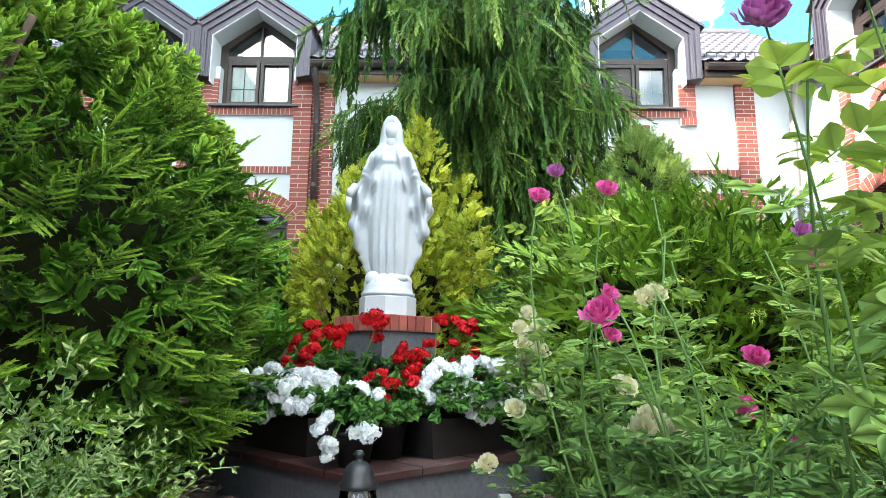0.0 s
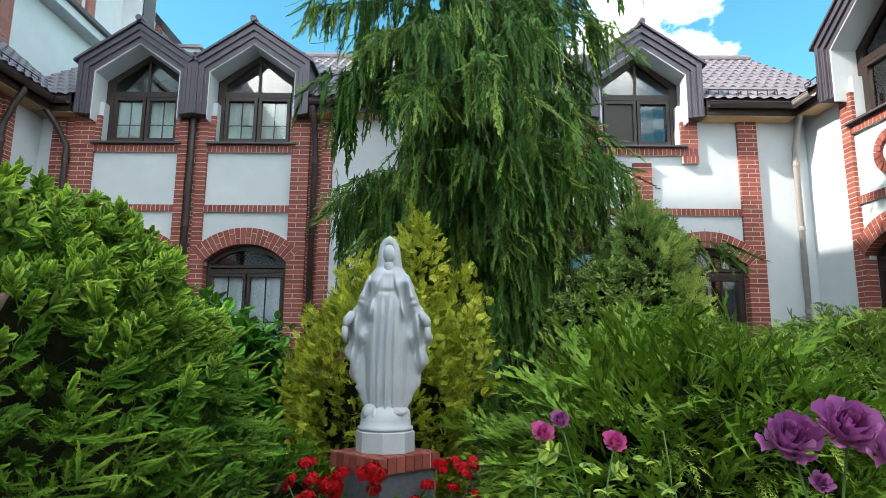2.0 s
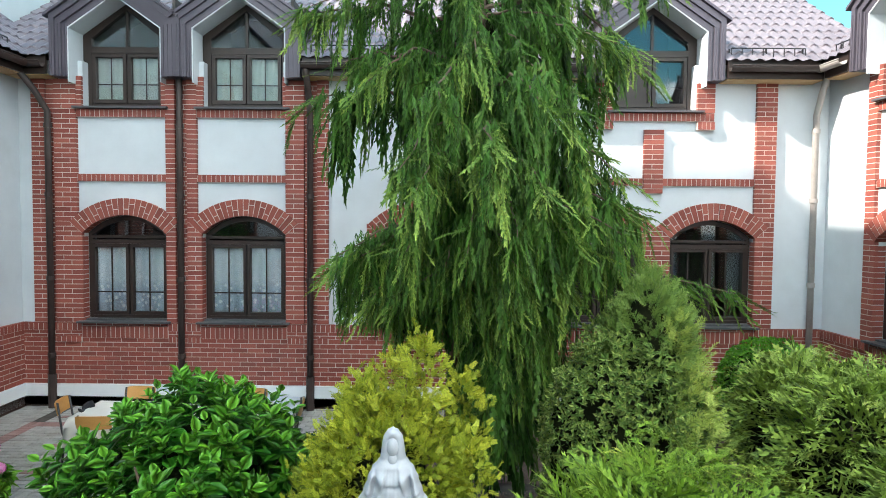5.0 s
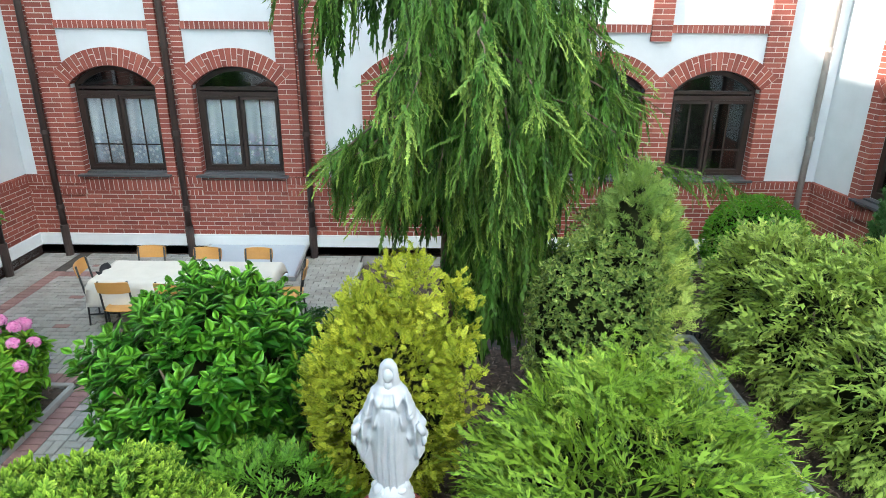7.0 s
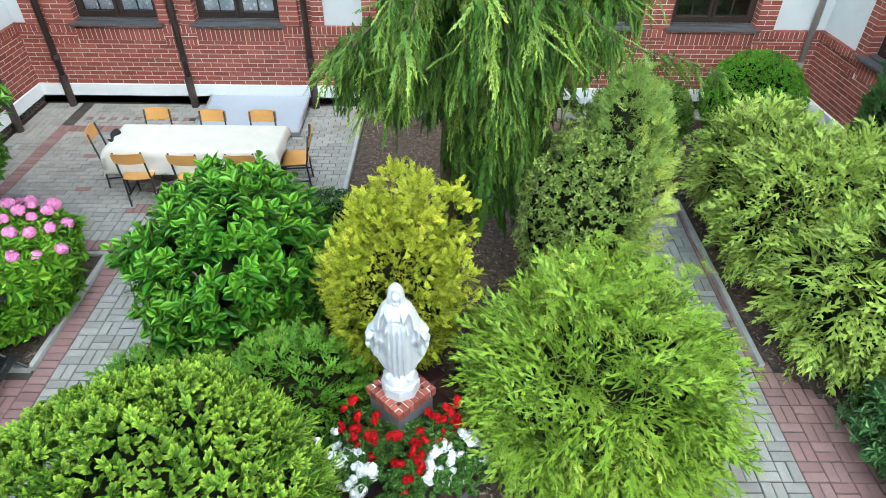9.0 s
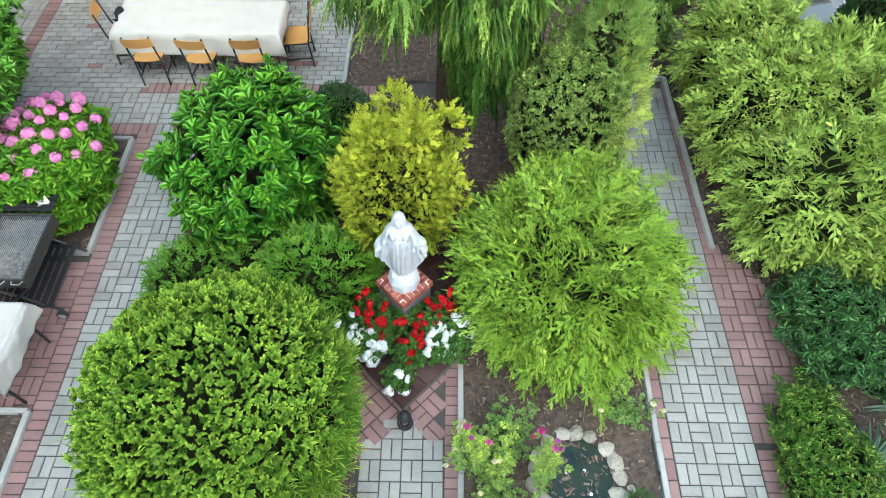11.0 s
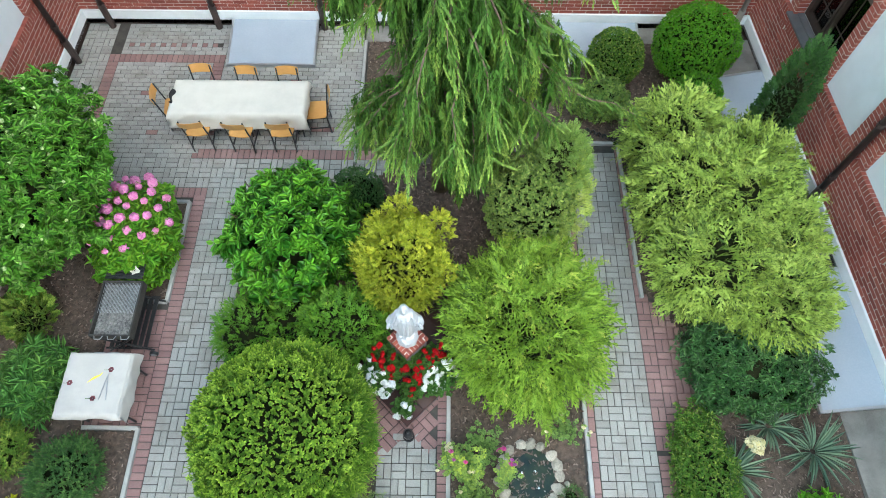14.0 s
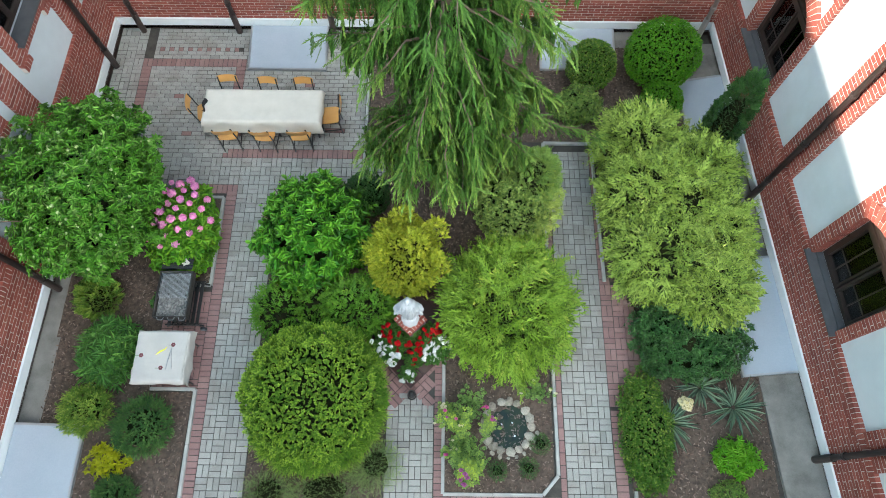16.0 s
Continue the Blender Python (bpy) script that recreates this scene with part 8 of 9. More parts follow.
def geranium(label, centre, radii, n_leaf, blooms, material, seed):
    """blooms: places of the flower heads."""
    global rng
    rng = np.random.default_rng(seed)
    p = plant("geranium", label, "geranium", "geraniums")
    loc, out = shell(n_leaf, centre, radii, 0.3, 4.0, float(seed), -0.3, 0.5)
    d = jitter(out + np.array([0, 0, 0.7]), 0.4)
    bake("foliage", gleaf, loc, facing(d, rng.random(len(loc)) * 6.28), rng.uniform(0.03, 0.048, len(loc)), GERLEAF, p, kind="stuff")
    for i, (x, y, z, s) in enumerate(blooms):
        Build().tube([(centre[0] + (x - centre[0]) * 0.5, centre[1] + (y - centre[1]) * 0.5, centre[2]), (x, y, z - s * 0.3)], 0.0035, 5).part("stalk", STEMGREEN, p)
        bake("flower_head", [gheads[i % 7]], np.array([[x, y, z]]), facing(np.array([[(x - centre[0]) * 2, (y - centre[1]) * 2 - 0.15, 0.6]])), np.array([s * (1.1 if material is WHITEPETAL else 1.05) * R.uniform(0.85, 1.15)]), material, p, "full flower head")
    return p


def along(rz, pts, at):
    m = pose(*at, 0, 0, rz)
    return [(*(m @ Vector((a, b, c))), s) for a, b, c, s in pts]


R = random.Random(4)
# planters beside the shaft, red
for sgn, rz in ((-1, -45), (1, 45)):
    at = (SX + sgn * 0.235, SY - 0.235, 0.213)
    planter(at, rz, 0.52, 0.17, 0.17)
    pts = [(-0.26 + 0.58 * (i + 0.5) / 10 * 1.0 + R.uniform(-0.03, 0.03), R.uniform(-0.12, 0.1), 0.47 + R.uniform(-0.04, 0.16), R.uniform(0.04, 0.055)) for i in range(10)]
    pts += [(R.uniform(-0.27, 0.27), -0.14 + R.uniform(-0.06, 0.03), 0.36 + R.uniform(-0.05, 0.08), R.uniform(0.038, 0.052)) for _ in range(9)]
    geranium("red geraniums blooming above dark green leaves in a planter", (at[0], at[1], 0.5), (0.27, 0.27, 0.17), 330, along(rz, pts, at), REDPETAL, 100 + sgn)
# planters at the step's edge, white
for sgn, rz in ((-1, -43), (1, 43)):
    at = (SX + sgn * 0.41, SY - 0.43, 0.213)
    planter(at, rz, 0.55, 0.17, 0.17)
    pts = [(-0.29 + 0.58 * (i + 0.5) / 15 + R.uniform(-0.03, 0.03), R.uniform(-0.14, 0.1), 0.31 + R.uniform(-0.04, 0.1), R.uniform(0.048, 0.066)) for i in range(15)]
    pts += [(R.uniform(-0.28, 0.28), -0.14 + R.uniform(-0.04, 0.03), 0.22 + R.uniform(-0.05, 0.05), R.uniform(0.04, 0.055)) for _ in range(10)]
    geranium("white geraniums tumbling over the edge of a planter", (at[0], at[1], 0.44), (0.3, 0.27, 0.13), 330, along(rz, pts, at), WHITEPETAL, 110 + sgn)
# one small pot at the front corner
at = (SX - 0.04, SY - 0.86, 0.213)
pot = plant("flower_pot", "small round dark flower pot at the step's corner", "flower pot")
Build().lathe([(0.06, 0.0), (0.08, 0.12), (0.086, 0.12), (0.086, 0.14), (0.076, 0.14), (0.074, 0.12)], 20, at).part("pot", BLACKPLASTIC, pot, smooth=True)
geranium("white geraniums in a small pot, leaning forward", (at[0], at[1], 0.42), (0.14, 0.14, 0.11), 100, [(at[0] - 0.09, at[1] - 0.12, 0.40, 0.052), (at[0] - 0.07, at[1] - 0.13, 0.33, 0.048), (at[0] + 0.06, at[1] - 0.13, 0.36, 0.048), (at[0] + 0.03, at[1] + 0.02, 0.52, 0.05), (at[0] - 0.1, at[1] - 0.08, 0.29, 0.045), (at[0] + 0.1, at[1] - 0.04, 0.5, 0.045)], WHITEPETAL, 115)

at = (SX + 0.06, SY - 0.6, 0.213)
pot = plant("flower_pot", "round dark flower pot where the planters meet", "flower pot")
Build().lathe([(0.07, 0.0), (0.09, 0.13), (0.096, 0.13), (0.096, 0.15), (0.086, 0.15), (0.084, 0.13)], 20, at).part("pot", BLACKPLASTIC, pot, smooth=True)
geranium("red geraniums in a pot between the white ones", (at[0], at[1], 0.42), (0.17, 0.15, 0.12), 120, [(at[0] - 0.06, at[1] + 0.06, 0.56, 0.05), (at[0] + 0.04, at[1] - 0.03, 0.54, 0.052), (at[0] + 0.14, at[1] + 0.07, 0.53, 0.048), (at[0] - 0.02, at[1] - 0.1, 0.47, 0.048)], REDPETAL, 116)

# grave lantern on the paving
lan = plant("lantern", "small black metal and clear glass votive lantern", "lantern")
LX, LY = -0.297, 2.46


def squat(prof):
    return [(r_ * 1.15, h_ * 0.83) for r_, h_ in prof]


LGLASS = GLASS
Build().lathe(squat([(0.07, 0.0), (0.072, 0.03), (0.055, 0.05), (0.05, 0.06)]), 20, (LX, LY, 0.0)).part("base", STEEL, lan, smooth=True)
g = Build().lathe(squat([(0.052, 0.06), (0.06, 0.1), (0.062, 0.16), (0.055, 0.22), (0.045, 0.235)]), 20, (LX, LY, 0.0)).part("glass", LGLASS, lan, smooth=True)
g.visible_shadow = False
Build().lathe(squat([(0.03, 0.062), (0.03, 0.15), (0.025, 0.155)]), 14, (LX, LY, 0.0)).part("candle", CREAM, lan)
Build().lathe(squat([(0.06, 0.235), (0.062, 0.25), (0.05, 0.27), (0.046, 0.3), (0.036, 0.325), (0.022, 0.34), (0.012, 0.345), (0.012, 0.36), (0.018, 0.37), (0.01, 0.385)]), 20, (LX, LY, 0.0)).part("lid", STEEL, lan, smooth=True)

# ---- table, chairs ----
tab = plant("table", "long table on dark legs under a cream cloth", "table")
TX0, TX1, TY0, TY1 = -4.61, -2.27, 7.70, 8.46
Build().box(TX0 + 0.02, TX1 - 0.02, TY0 + 0.02, TY1 - 0.02, 0.71, 0.737).part("tabletop", PLY, tab)
for x in (TX0 + 0.12, -3.46, -3.33, TX1 - 0.12):
    for y in (TY0 + 0.1, TY1 - 0.1):
        Build().tube([(x, y, 0), (x, y, 0.71)], 0.016, 8).part("leg", STEEL, tab)


def cloth(name, x0, x1, y0, y1, top, drops, label, seed, scallop=0.0, mat_=None):
    """A cloth lying on a table: flat on top, falling in soft folds. drops: west, east, south, north."""
    n, k = 64, 36
    r = random.Random(seed)
    ph = [r.uniform(0, 6) for _ in range(8)]
    dw, de, ds, dn = drops
    us = [-dw + (x1 - x0 + dw + de) * i / n for i in range(n + 1)]
    vv = [-ds + (y1 - y0 + ds + dn) * j / k for j in range(k + 1)]
    L, W = x1 - x0, y1 - y0
    vs, fs = [], []
    for v in vv:
        for u in us:
            ox, oy = (u if u < 0 else max(0.0, u - L)), (v if v < 0 else max(0.0, v - W))
            drop = math.hypot(ox, oy) if ox and oy else abs(ox) + abs(oy)
            x, y = min(max(u, 0), L), min(max(v, 0), W)
            flare = 0.05 * min(1.0, drop / 0.08)
            wave = (0.010 * math.sin(9 * (u + v) + ph[0]) + 0.007 * math.sin(17 * (u - v) + ph[1])) * min(1, drop / 0.12)
            if ox:
                x += math.copysign(flare * 0.5 + wave + 0.1 * drop, ox)
            if oy:
                y += math.copysign(flare * 0.5 + wave + 0.1 * drop, oy)
            z = top + (0.002 * math.sin(5 * u + ph[2]) * math.sin(4 * v + ph[3]) if not drop else -drop * 0.97 + 0.006 * math.exp(-drop * 40))
            if scallop and drop > 0.7 * max(1e-3, min(d for d in drops if d > 0)):
                z += scallop * abs(math.sin(16 * (u + v)))
            vs.append((x0 + x, y0 + y, z))
    for j in range(k):
        for i in range(n):
            a = j * (n + 1) + i
            fs.append((a, a + 1, a + n + 2, a + n + 1))
    ob = Build().add(vs, fs).part(name, mat_ or CLOTH, None, label, True)
    ob["category"] = "tablecloth"
    m = ob.modifiers.new("thickness", "SOLIDIFY")
    m.thickness, m.offset = 0.004, 1.0
    return ob


cloth("tablecloth", TX0, TX1, TY0, TY1, 0.744, (0.26, 0.16, 0.36, 0.2), "plain cream tablecloth hanging unevenly over a long table", 3)


def chair():
    c = plant("chair", "stacking chair of amber plywood on black tube steel", "chair", "chairs round the table")
    t = 0.0135

    def bar(pts, name):
        Build().tube(pts, t, 8).part(name, STEEL, c, smooth=True)
    for s in (-1, 1):
        x = s * 0.185
        bar([(x, -0.2, 0.0), (x, -0.17, 0.43), (x, -0.19, 0.5), (x * 0.97, -0.24, 0.865)], "back_leg")
        bar([(x, 0.19, 0.0), (x, 0.17, 0.43)], "front_leg")
        bar([(x, -0.17, 0.425), (x, 0.17, 0.425)], "seat_rail")
        bar([(x, -0.19, 0.16), (x, 0.185, 0.16)], "stretcher")
    bar([(-0.185, 0.17, 0.422), (0.185, 0.17, 0.422)], "cross_rail")
    n = 10
    vs, fs = [], []
    for k, dz in enumerate((0.0, 0.012)):
        for j in range(n + 1):
            for i in range(n + 1):
                u, v = -1 + 2 * i / n, -1 + 2 * j / n
                rr = 1 - 0.06 * (u * u * v * v)
                vs.append((u * 0.2 * rr, v * 0.2 * rr, 0.437 + dz - 0.012 * (1 - u * u) * (1 - 0.4 * v) - (0.015 * max(0, v - 0.6) * 2.5)))
    m = (n + 1) ** 2
    for j in range(n):
        for i in range(n):
            a = j * (n + 1) + i
            fs += [(a, a + n + 1, a + n + 2, a + 1), (m + a, m + a + 1, m + a + n + 2, m + a + n + 1)]
    edge_ = [i for i in range(n + 1)] + [j * (n + 1) + n for j in range(1, n + 1)] + [n * (n + 1) + i for i in range(n - 1, -1, -1)] + [j * (n + 1) for j in range(n - 1, 0, -1)]
    fs += [(a, b, m + b, m + a) for a, b in zip(edge_, edge_[1:] + edge_[:1])]
    Build().add(vs, fs).part("seat", PLY, c, smooth=False)
    out = []
    for k, dy in enumerate((0.0, 0.011)):
        for j in range(5):
            for i in range(n + 1):
                u, v = -1 + 2 * i / n, -1 + 2 * j / 4
                out.append((u * 0.205 * (1 - 0.03 * v * v), -0.222 - 0.03 * (1 - u * u) - dy - 0.018 * (v + 1), 0.785 + v * 0.085 * (1 - 0.12 * u ** 4)))
    q = 5 * (n + 1)
    fs = []
    for j in range(4):
        for i in range(n):
            a = j * (n + 1) + i
            fs += [(a, a + 1, a + n + 2, a + n + 1), (q + a, q + a + n + 1, q + a + n + 2, q + a + 1)]
    edge_ = [i for i in range(n + 1)] + [j * (n + 1) + n for j in range(1, 5)] + [4 * (n + 1) + i for i in range(n - 1, -1, -1)] + [j * (n + 1) for j in range(3, 0, -1)]
    fs += [(a, b, q + b, q + a) for a, b in zip(edge_, edge_[1:] + edge_[:1])]
    Build().add(out, fs).part("backrest", PLY, c, smooth=False)
    return c


first = chair()
first.matrix_basis = pose(-4.16, 7.66, 0, 0, 0, 4)
for x, y, rz in ((-3.40, 7.64, -4), (-2.68, 7.66, 2), (-4.2, 8.44, 183), (-3.40, 8.40, 178), (-2.66, 8.40, 180), (-4.66, 8.12, -80), (-2.12, 8.06, 97)):
    copy_thing(first, pose(x, y, 0, 0, 0, rz))

# dark jacket over the chair at the table's end
BLACKCLOTH = grainy("black_jacket_cloth", (0.008, 0.008, 0.01), (0.018, 0.018, 0.02), 9, 200, 0.9, 0.2)
jk = Build()
vs, fs = [], []
for j in range(9):
    for i in range(9):
        u, v = i / 8, j / 8
        vs.append((-4.6 + 0.05 * math.sin(3.1 * v) + 0.02 * math.sin(9 * u), 7.9 + 0.3 * u + 0.015 * math.sin(8 * v), 0.80 - 0.36 * v - 0.03 * math.sin(6 * u)))
fs = [(j * 9 + i, j * 9 + i + 1, j * 9 + i + 10, j * 9 + i + 9) for j in range(8) for i in range(8)]
ob = jk.add(vs, fs).part("jacket", BLACKCLOTH, None, "black jacket hung over a chair back", True)
ob["category"] = "jacket"
ob.modifiers.new("thickness", "SOLIDIFY").thickness = 0.02

# ---- side table with a printed cloth, grill ----
t2 = plant("side_table", "small square table on dark legs under a printed cloth", "table")
Build().box(-5.0, -4.2, 2.57, 3.38, 0.72, 0.745).part("tabletop", PLY, t2)
for x in (-4.94, -4.26):
    for y in (2.63, 3.32):
        Build().tube([(x, y, 0), (x, y, 0.72)], 0.018, 8).part("leg", STEEL, t2)
c2 = cloth("tablecloth", -5.02, -4.18, 2.55, 3.40, 0.752, (0.1, 0.28, 0.14, 0.06), "off-white tablecloth with red printed flowers and grey stains", 8, 0.03, grainy("stained_cloth", (0.36, 0.345, 0.325), (0.45, 0.43, 0.405), 2.2, 300, 0.9, 0.15, dirt=(0.2, 0.2, 0.21)))
PRINT = grainy("red_print", (0.12, 0.03, 0.04), (0.2, 0.06, 0.07), 20, 120, 0.9, 0.05)
for x, y in ((-4.4, 3.17), (-4.92, 2.98), (-4.55, 2.77)):
    f = plant("printed_flower", "small red flower printed on the cloth", "print", "cloth prints")
    for k in range(6):
        a = k * math.pi / 3
        Build().add([(x + 0.022 * math.cos(a) + 0.02 * math.cos(a + b), y + 0.022 * math.sin(a) + 0.02 * math.sin(a + b), 0.7605) for b in (0, 1.26, 2.5, 3.77, 5.0)] + [(x + 0.022 * math.cos(a), y + 0.022 * math.sin(a), 0.759)], [(0, 1, 2, 3, 4)]).part("petal", PRINT, f)
    Build().box(x - 0.1, x - 0.03, y - 0.01, y - 0.004, 0.7595, 0.7605).part("stem", GERLEAF, f)
tongs = plant("grill_tongs", "long steel grill tongs lying open on the cloth", "tongs")
for a in (-9, 7):
    Build().tube([(-4.42, 3.1, 0.772), (-4.42 + 0.36 * math.sin(math.radians(a + 180)), 3.1 - 0.36 * math.cos(math.radians(a)), 0.77)], 0.006, 6).part("arm", ALU, tongs)
nap = Build()
nap.add([(-4.68 + u * 0.16 + v * 0.03, 2.98 + u * 0.1 + v * 0.05, 0.768 + 0.01 * math.sin(9 * u + 5 * v)) for v in (0, 1) for u in (0, 0.33, 0.66, 1)], [(0, 1, 5, 4), (1, 2, 6, 5), (2, 3, 7, 6)])
ob = nap.part("napkin", grainy("yellow_paper", (0.7, 0.66, 0.06), (0.8, 0.76, 0.1), 20, 90, 0.8, 0.1), None, "crumpled bright yellow paper napkin")
ob["category"] = "napkin"
ob.modifiers.new("thickness", "SOLIDIFY").thickness = 0.003

RUST = grainy("sooty_steel", (0.015, 0.014, 0.013), (0.05, 0.045, 0.04), 14, 120, 0.7, 0.3)
ASH = grainy("ash_and_charcoal", (0.02, 0.02, 0.02), (0.24, 0.23, 0.22), 30, 140, 0.95, 0.9)
gr = plant("grill", "black charcoal grill cart with ash and a wire rack", "grill")
GX0, GX1, GY0, GY1 = -4.86, -4.27, 3.66, 4.52
tray = Build()
tray.box(GX0, GX0 + 0.02, GY0, GY1, 0.6, 0.76).box(GX1 - 0.02, GX1, GY0, GY1, 0.6, 0.76).box(GX0 + 0.02, GX1 - 0.02, GY0, GY0 + 0.02, 0.6, 0.76).box(GX0 + 0.02, GX1 - 0.02, GY1 - 0.02, GY1, 0.6, 0.76).box(GX0 + 0.02, GX1 - 0.02, GY0 + 0.02, GY1 - 0.02, 0.6, 0.615)
tray.part("fire_tray", RUST, gr)
n = 26
vs = [(GX0 + 0.03 + (GX1 - GX0 - 0.06) * i / n, GY0 + 0.03 + (GY1 - GY0 - 0.06) * j / n, 0.68 + 0.03 * noise.noise(Vector((i * 0.9, j * 0.9, 0))) + 0.02 * noise.noise(Vector((i * 0.3, j * 0.3, 5)))) for j in range(n + 1) for i in range(n + 1)]
Build().add(vs, [(j * (n + 1) + i, j * (n + 1) + i + 1, (j + 1) * (n + 1) + i + 1, (j + 1) * (n + 1) + i) for j in range(n) for i in range(n)]).part("ash_bed", ASH, gr)
for i in range(26):
    x = GX0 + 0.04 + (GX1 - GX0 - 0.08) * i / 25
    Build().tube([(x, GY0 + 0.35, 0.745), (x, GY1 - 0.03, 0.745)], 0.0028, 5).part("grate_wire", ALU, gr)
for i in range(3):
    x = GX0 + 0.08 + 0.19 * i
    Build().tube([(x, GY0, 0.74), (x + 0.02, GY0 - 0.05, 0.75), (x + 0.1, GY0 - 0.05, 0.75), (x + 0.12, GY0, 0.74)], 0.007, 6).part("hook_handle", ALU, gr)
for y in (GY0 + 0.03, GY1 - 0.03):
    Build().tube([(GX0 + 0.03, y, 0.6), (GX1 + 0.07, y, 0.06)], 0.017, 8).part("cross_leg", STEEL, gr)
    Build().tube([(GX1 - 0.03, y, 0.6), (GX0 - 0.02, y, 0.02)], 0.017, 8).part("cross_leg", STEEL, gr)
for i in range(7):
    x = GX0 + 0.05 + i * 0.085
    Build().box(x, x + 0.055, GY0 + 0.02, GY1 - 0.02, 0.2, 0.218).part("shelf_slat", STEEL, gr)
for y in (GY0, GY1 - 0.025):
    Build().box(GX0, GX1 + 0.04, y, y + 0.025, 0.18, 0.2).part("shelf_rail", STEEL, gr)
wh = Build()
wh.tube([(GX1 + 0.08, GY0 - 0.01, 0.065), (GX1 + 0.08, GY0 - 0.05, 0.065)], 0.065, 18)
wo = wh.part("wheel", STEEL, gr, "black plastic cart wheel")
Build().tube([(GX1 + 0.08, GY0 - 0.052, 0.065), (GX1 + 0.08, GY0 - 0.056, 0.065)], 0.042, 14).part("hub", ALU, wo)
for i in range(5):
    Build().box(GX0 + 0.02, GX1 - 0.02, GY1 + 0.03 + i * 0.05, GY1 + 0.07 + i * 0.05, 0.755, 0.772).part("side_shelf_slat", STEEL, gr)
rag = Build()
rag.add([(-4.45 + 0.1 * u - 0.06 * v + 0.02 * math.sin(7 * v), 4.6 + 0.05 * u + 0.12 * v, 0.785 + 0.02 * math.sin(5 * u + 4 * v)) for v in (0, 0.25, 0.5, 0.75, 1) for u in (0, 0.5, 1)], [(j * 3 + i, j * 3 + i + 1, j * 3 + i + 4, j * 3 + i + 3) for j in range(4) for i in range(2)])
ob = rag.part("rag", CLOTH, None, "crumpled white rag on the grill's side shelf", True)
ob["category"] = "rag"
ob.modifiers.new("thickness", "SOLIDIFY").thickness = 0.006

# ---- pond ----
pond = plant("garden_pond", "small round pond of dark green water ringed with field stones", "pond")
PX, PY, PR = 1.40, 1.94, 0.36
vs = [(PX, PY, 0.03)] + [(PX + PR * math.cos(a) * (1 + 0.06 * math.sin(3 * a)), PY + PR * 1.05 * math.sin(a), 0.03) for a in np.linspace(0, 2 * math.pi, 41)[:-1]]
wm, n_, l_, b_ = mat("dark_pond_water", 0.06, 0, 0.5)
pos_ = position(n_)
l_.new(ramped(n_, l_, noise_tex(n_, l_, 5, 4, 0.6, pos_), [(0.35, (0.012, 0.018, 0.014)), (0.7, (0.035, 0.045, 0.02))]), b_.inputs["Base Color"])
bumped(n_, l_, b_, noise_tex(n_, l_, 9, 2, 0.5, pos_), 0.04, 0.01)
Build().add(vs, [(0, i, i % 40 + 1) for i in range(1, 41)]).part("water", wm, pond)
FIELD = pieces("pale_field_stone", [(0.2, 0.18, 0.15), (0.36, 0.33, 0.28), (0.27, 0.24, 0.2), (0.44, 0.41, 0.36)], 0.85, 40, 0.5)
R = random.Random(9)


def rock(at, size, seed):
    b = Build()
    r = random.Random(seed)
    n, k = 12, 7
    off = Vector((r.uniform(0, 50), r.uniform(0, 50), r.uniform(0, 50)))
    rz = r.uniform(0, 6.28)
    vs = []
    for j in range(k + 1):
        ph = math.pi * j / k
        for i in range(n):
            th = 2 * math.pi * i / n
            d = Vector((math.sin(ph) * math.cos(th), math.sin(ph) * math.sin(th), math.cos(ph)))
            q = d * (1 + 0.3 * noise.noise(d * 1.4 + off) + 0.1 * noise.noise(d * 4 + off))
            x, y = q.x * size[0], q.y * size[1]
            vs.append((at[0] + x * math.cos(rz) - y * math.sin(rz), at[1] + x * math.sin(rz) + y * math.cos(rz), at[2] + q.z * size[2]))
    b.add(vs, [(j * n + i, j * n + (i + 1) % n, (j + 1) * n + (i + 1) % n, (j + 1) * n + i) for j in range(k) for i in range(n)])
    return b


for i in range(17):
    a = 2 * math.pi * i / 17 + R.uniform(-0.05, 0.05)
    s = R.uniform(0.07, 0.1)
    rock((PX + (PR + 0.06) * math.cos(a), PY + (PR + 0.07) * math.sin(a), 0.04), (s, s * 0.85, s * 0.42), i).part("stone", FIELD, pond)
for i in range(9):
    a = -2.4 + 2.2 * i / 8
    s = R.uniform(0.03, 0.05)
    rock((PX + (PR + 0.17) * math.cos(a), PY + (PR + 0.17) * math.sin(a), 0.035), (s, s * 0.8, s * 0.6), 40 + i).part("stone", FIELD, pond)
for x, y in ((1.3, 1.98), (1.48, 2.0), (1.52, 1.78)):
    Build().lathe([(0.012, 0.0), (0.018, 0.008), (0.01, 0.016)], 8, (x, y, 0.028)).part("floating_petal", WHITEPETAL, pond, "white fallen petal")
# short chain-like bed edging of dark plastic hoops
hoop = plant("bed_edging", "dark plastic rope edging at the end of the path", "edging")
for i in range(7):
    x, y = 2.75 + 0.1 * i, 7.98 - 0.045 * i
    Build().tube([(x, y, 0.0), (x, y, 0.075), (x + 0.03, y, 0.1), (x + 0.06, y - 0.02, 0.075), (x + 0.06, y - 0.02, 0.0)], 0.018, 7).part("hoop", STEEL, hoop)

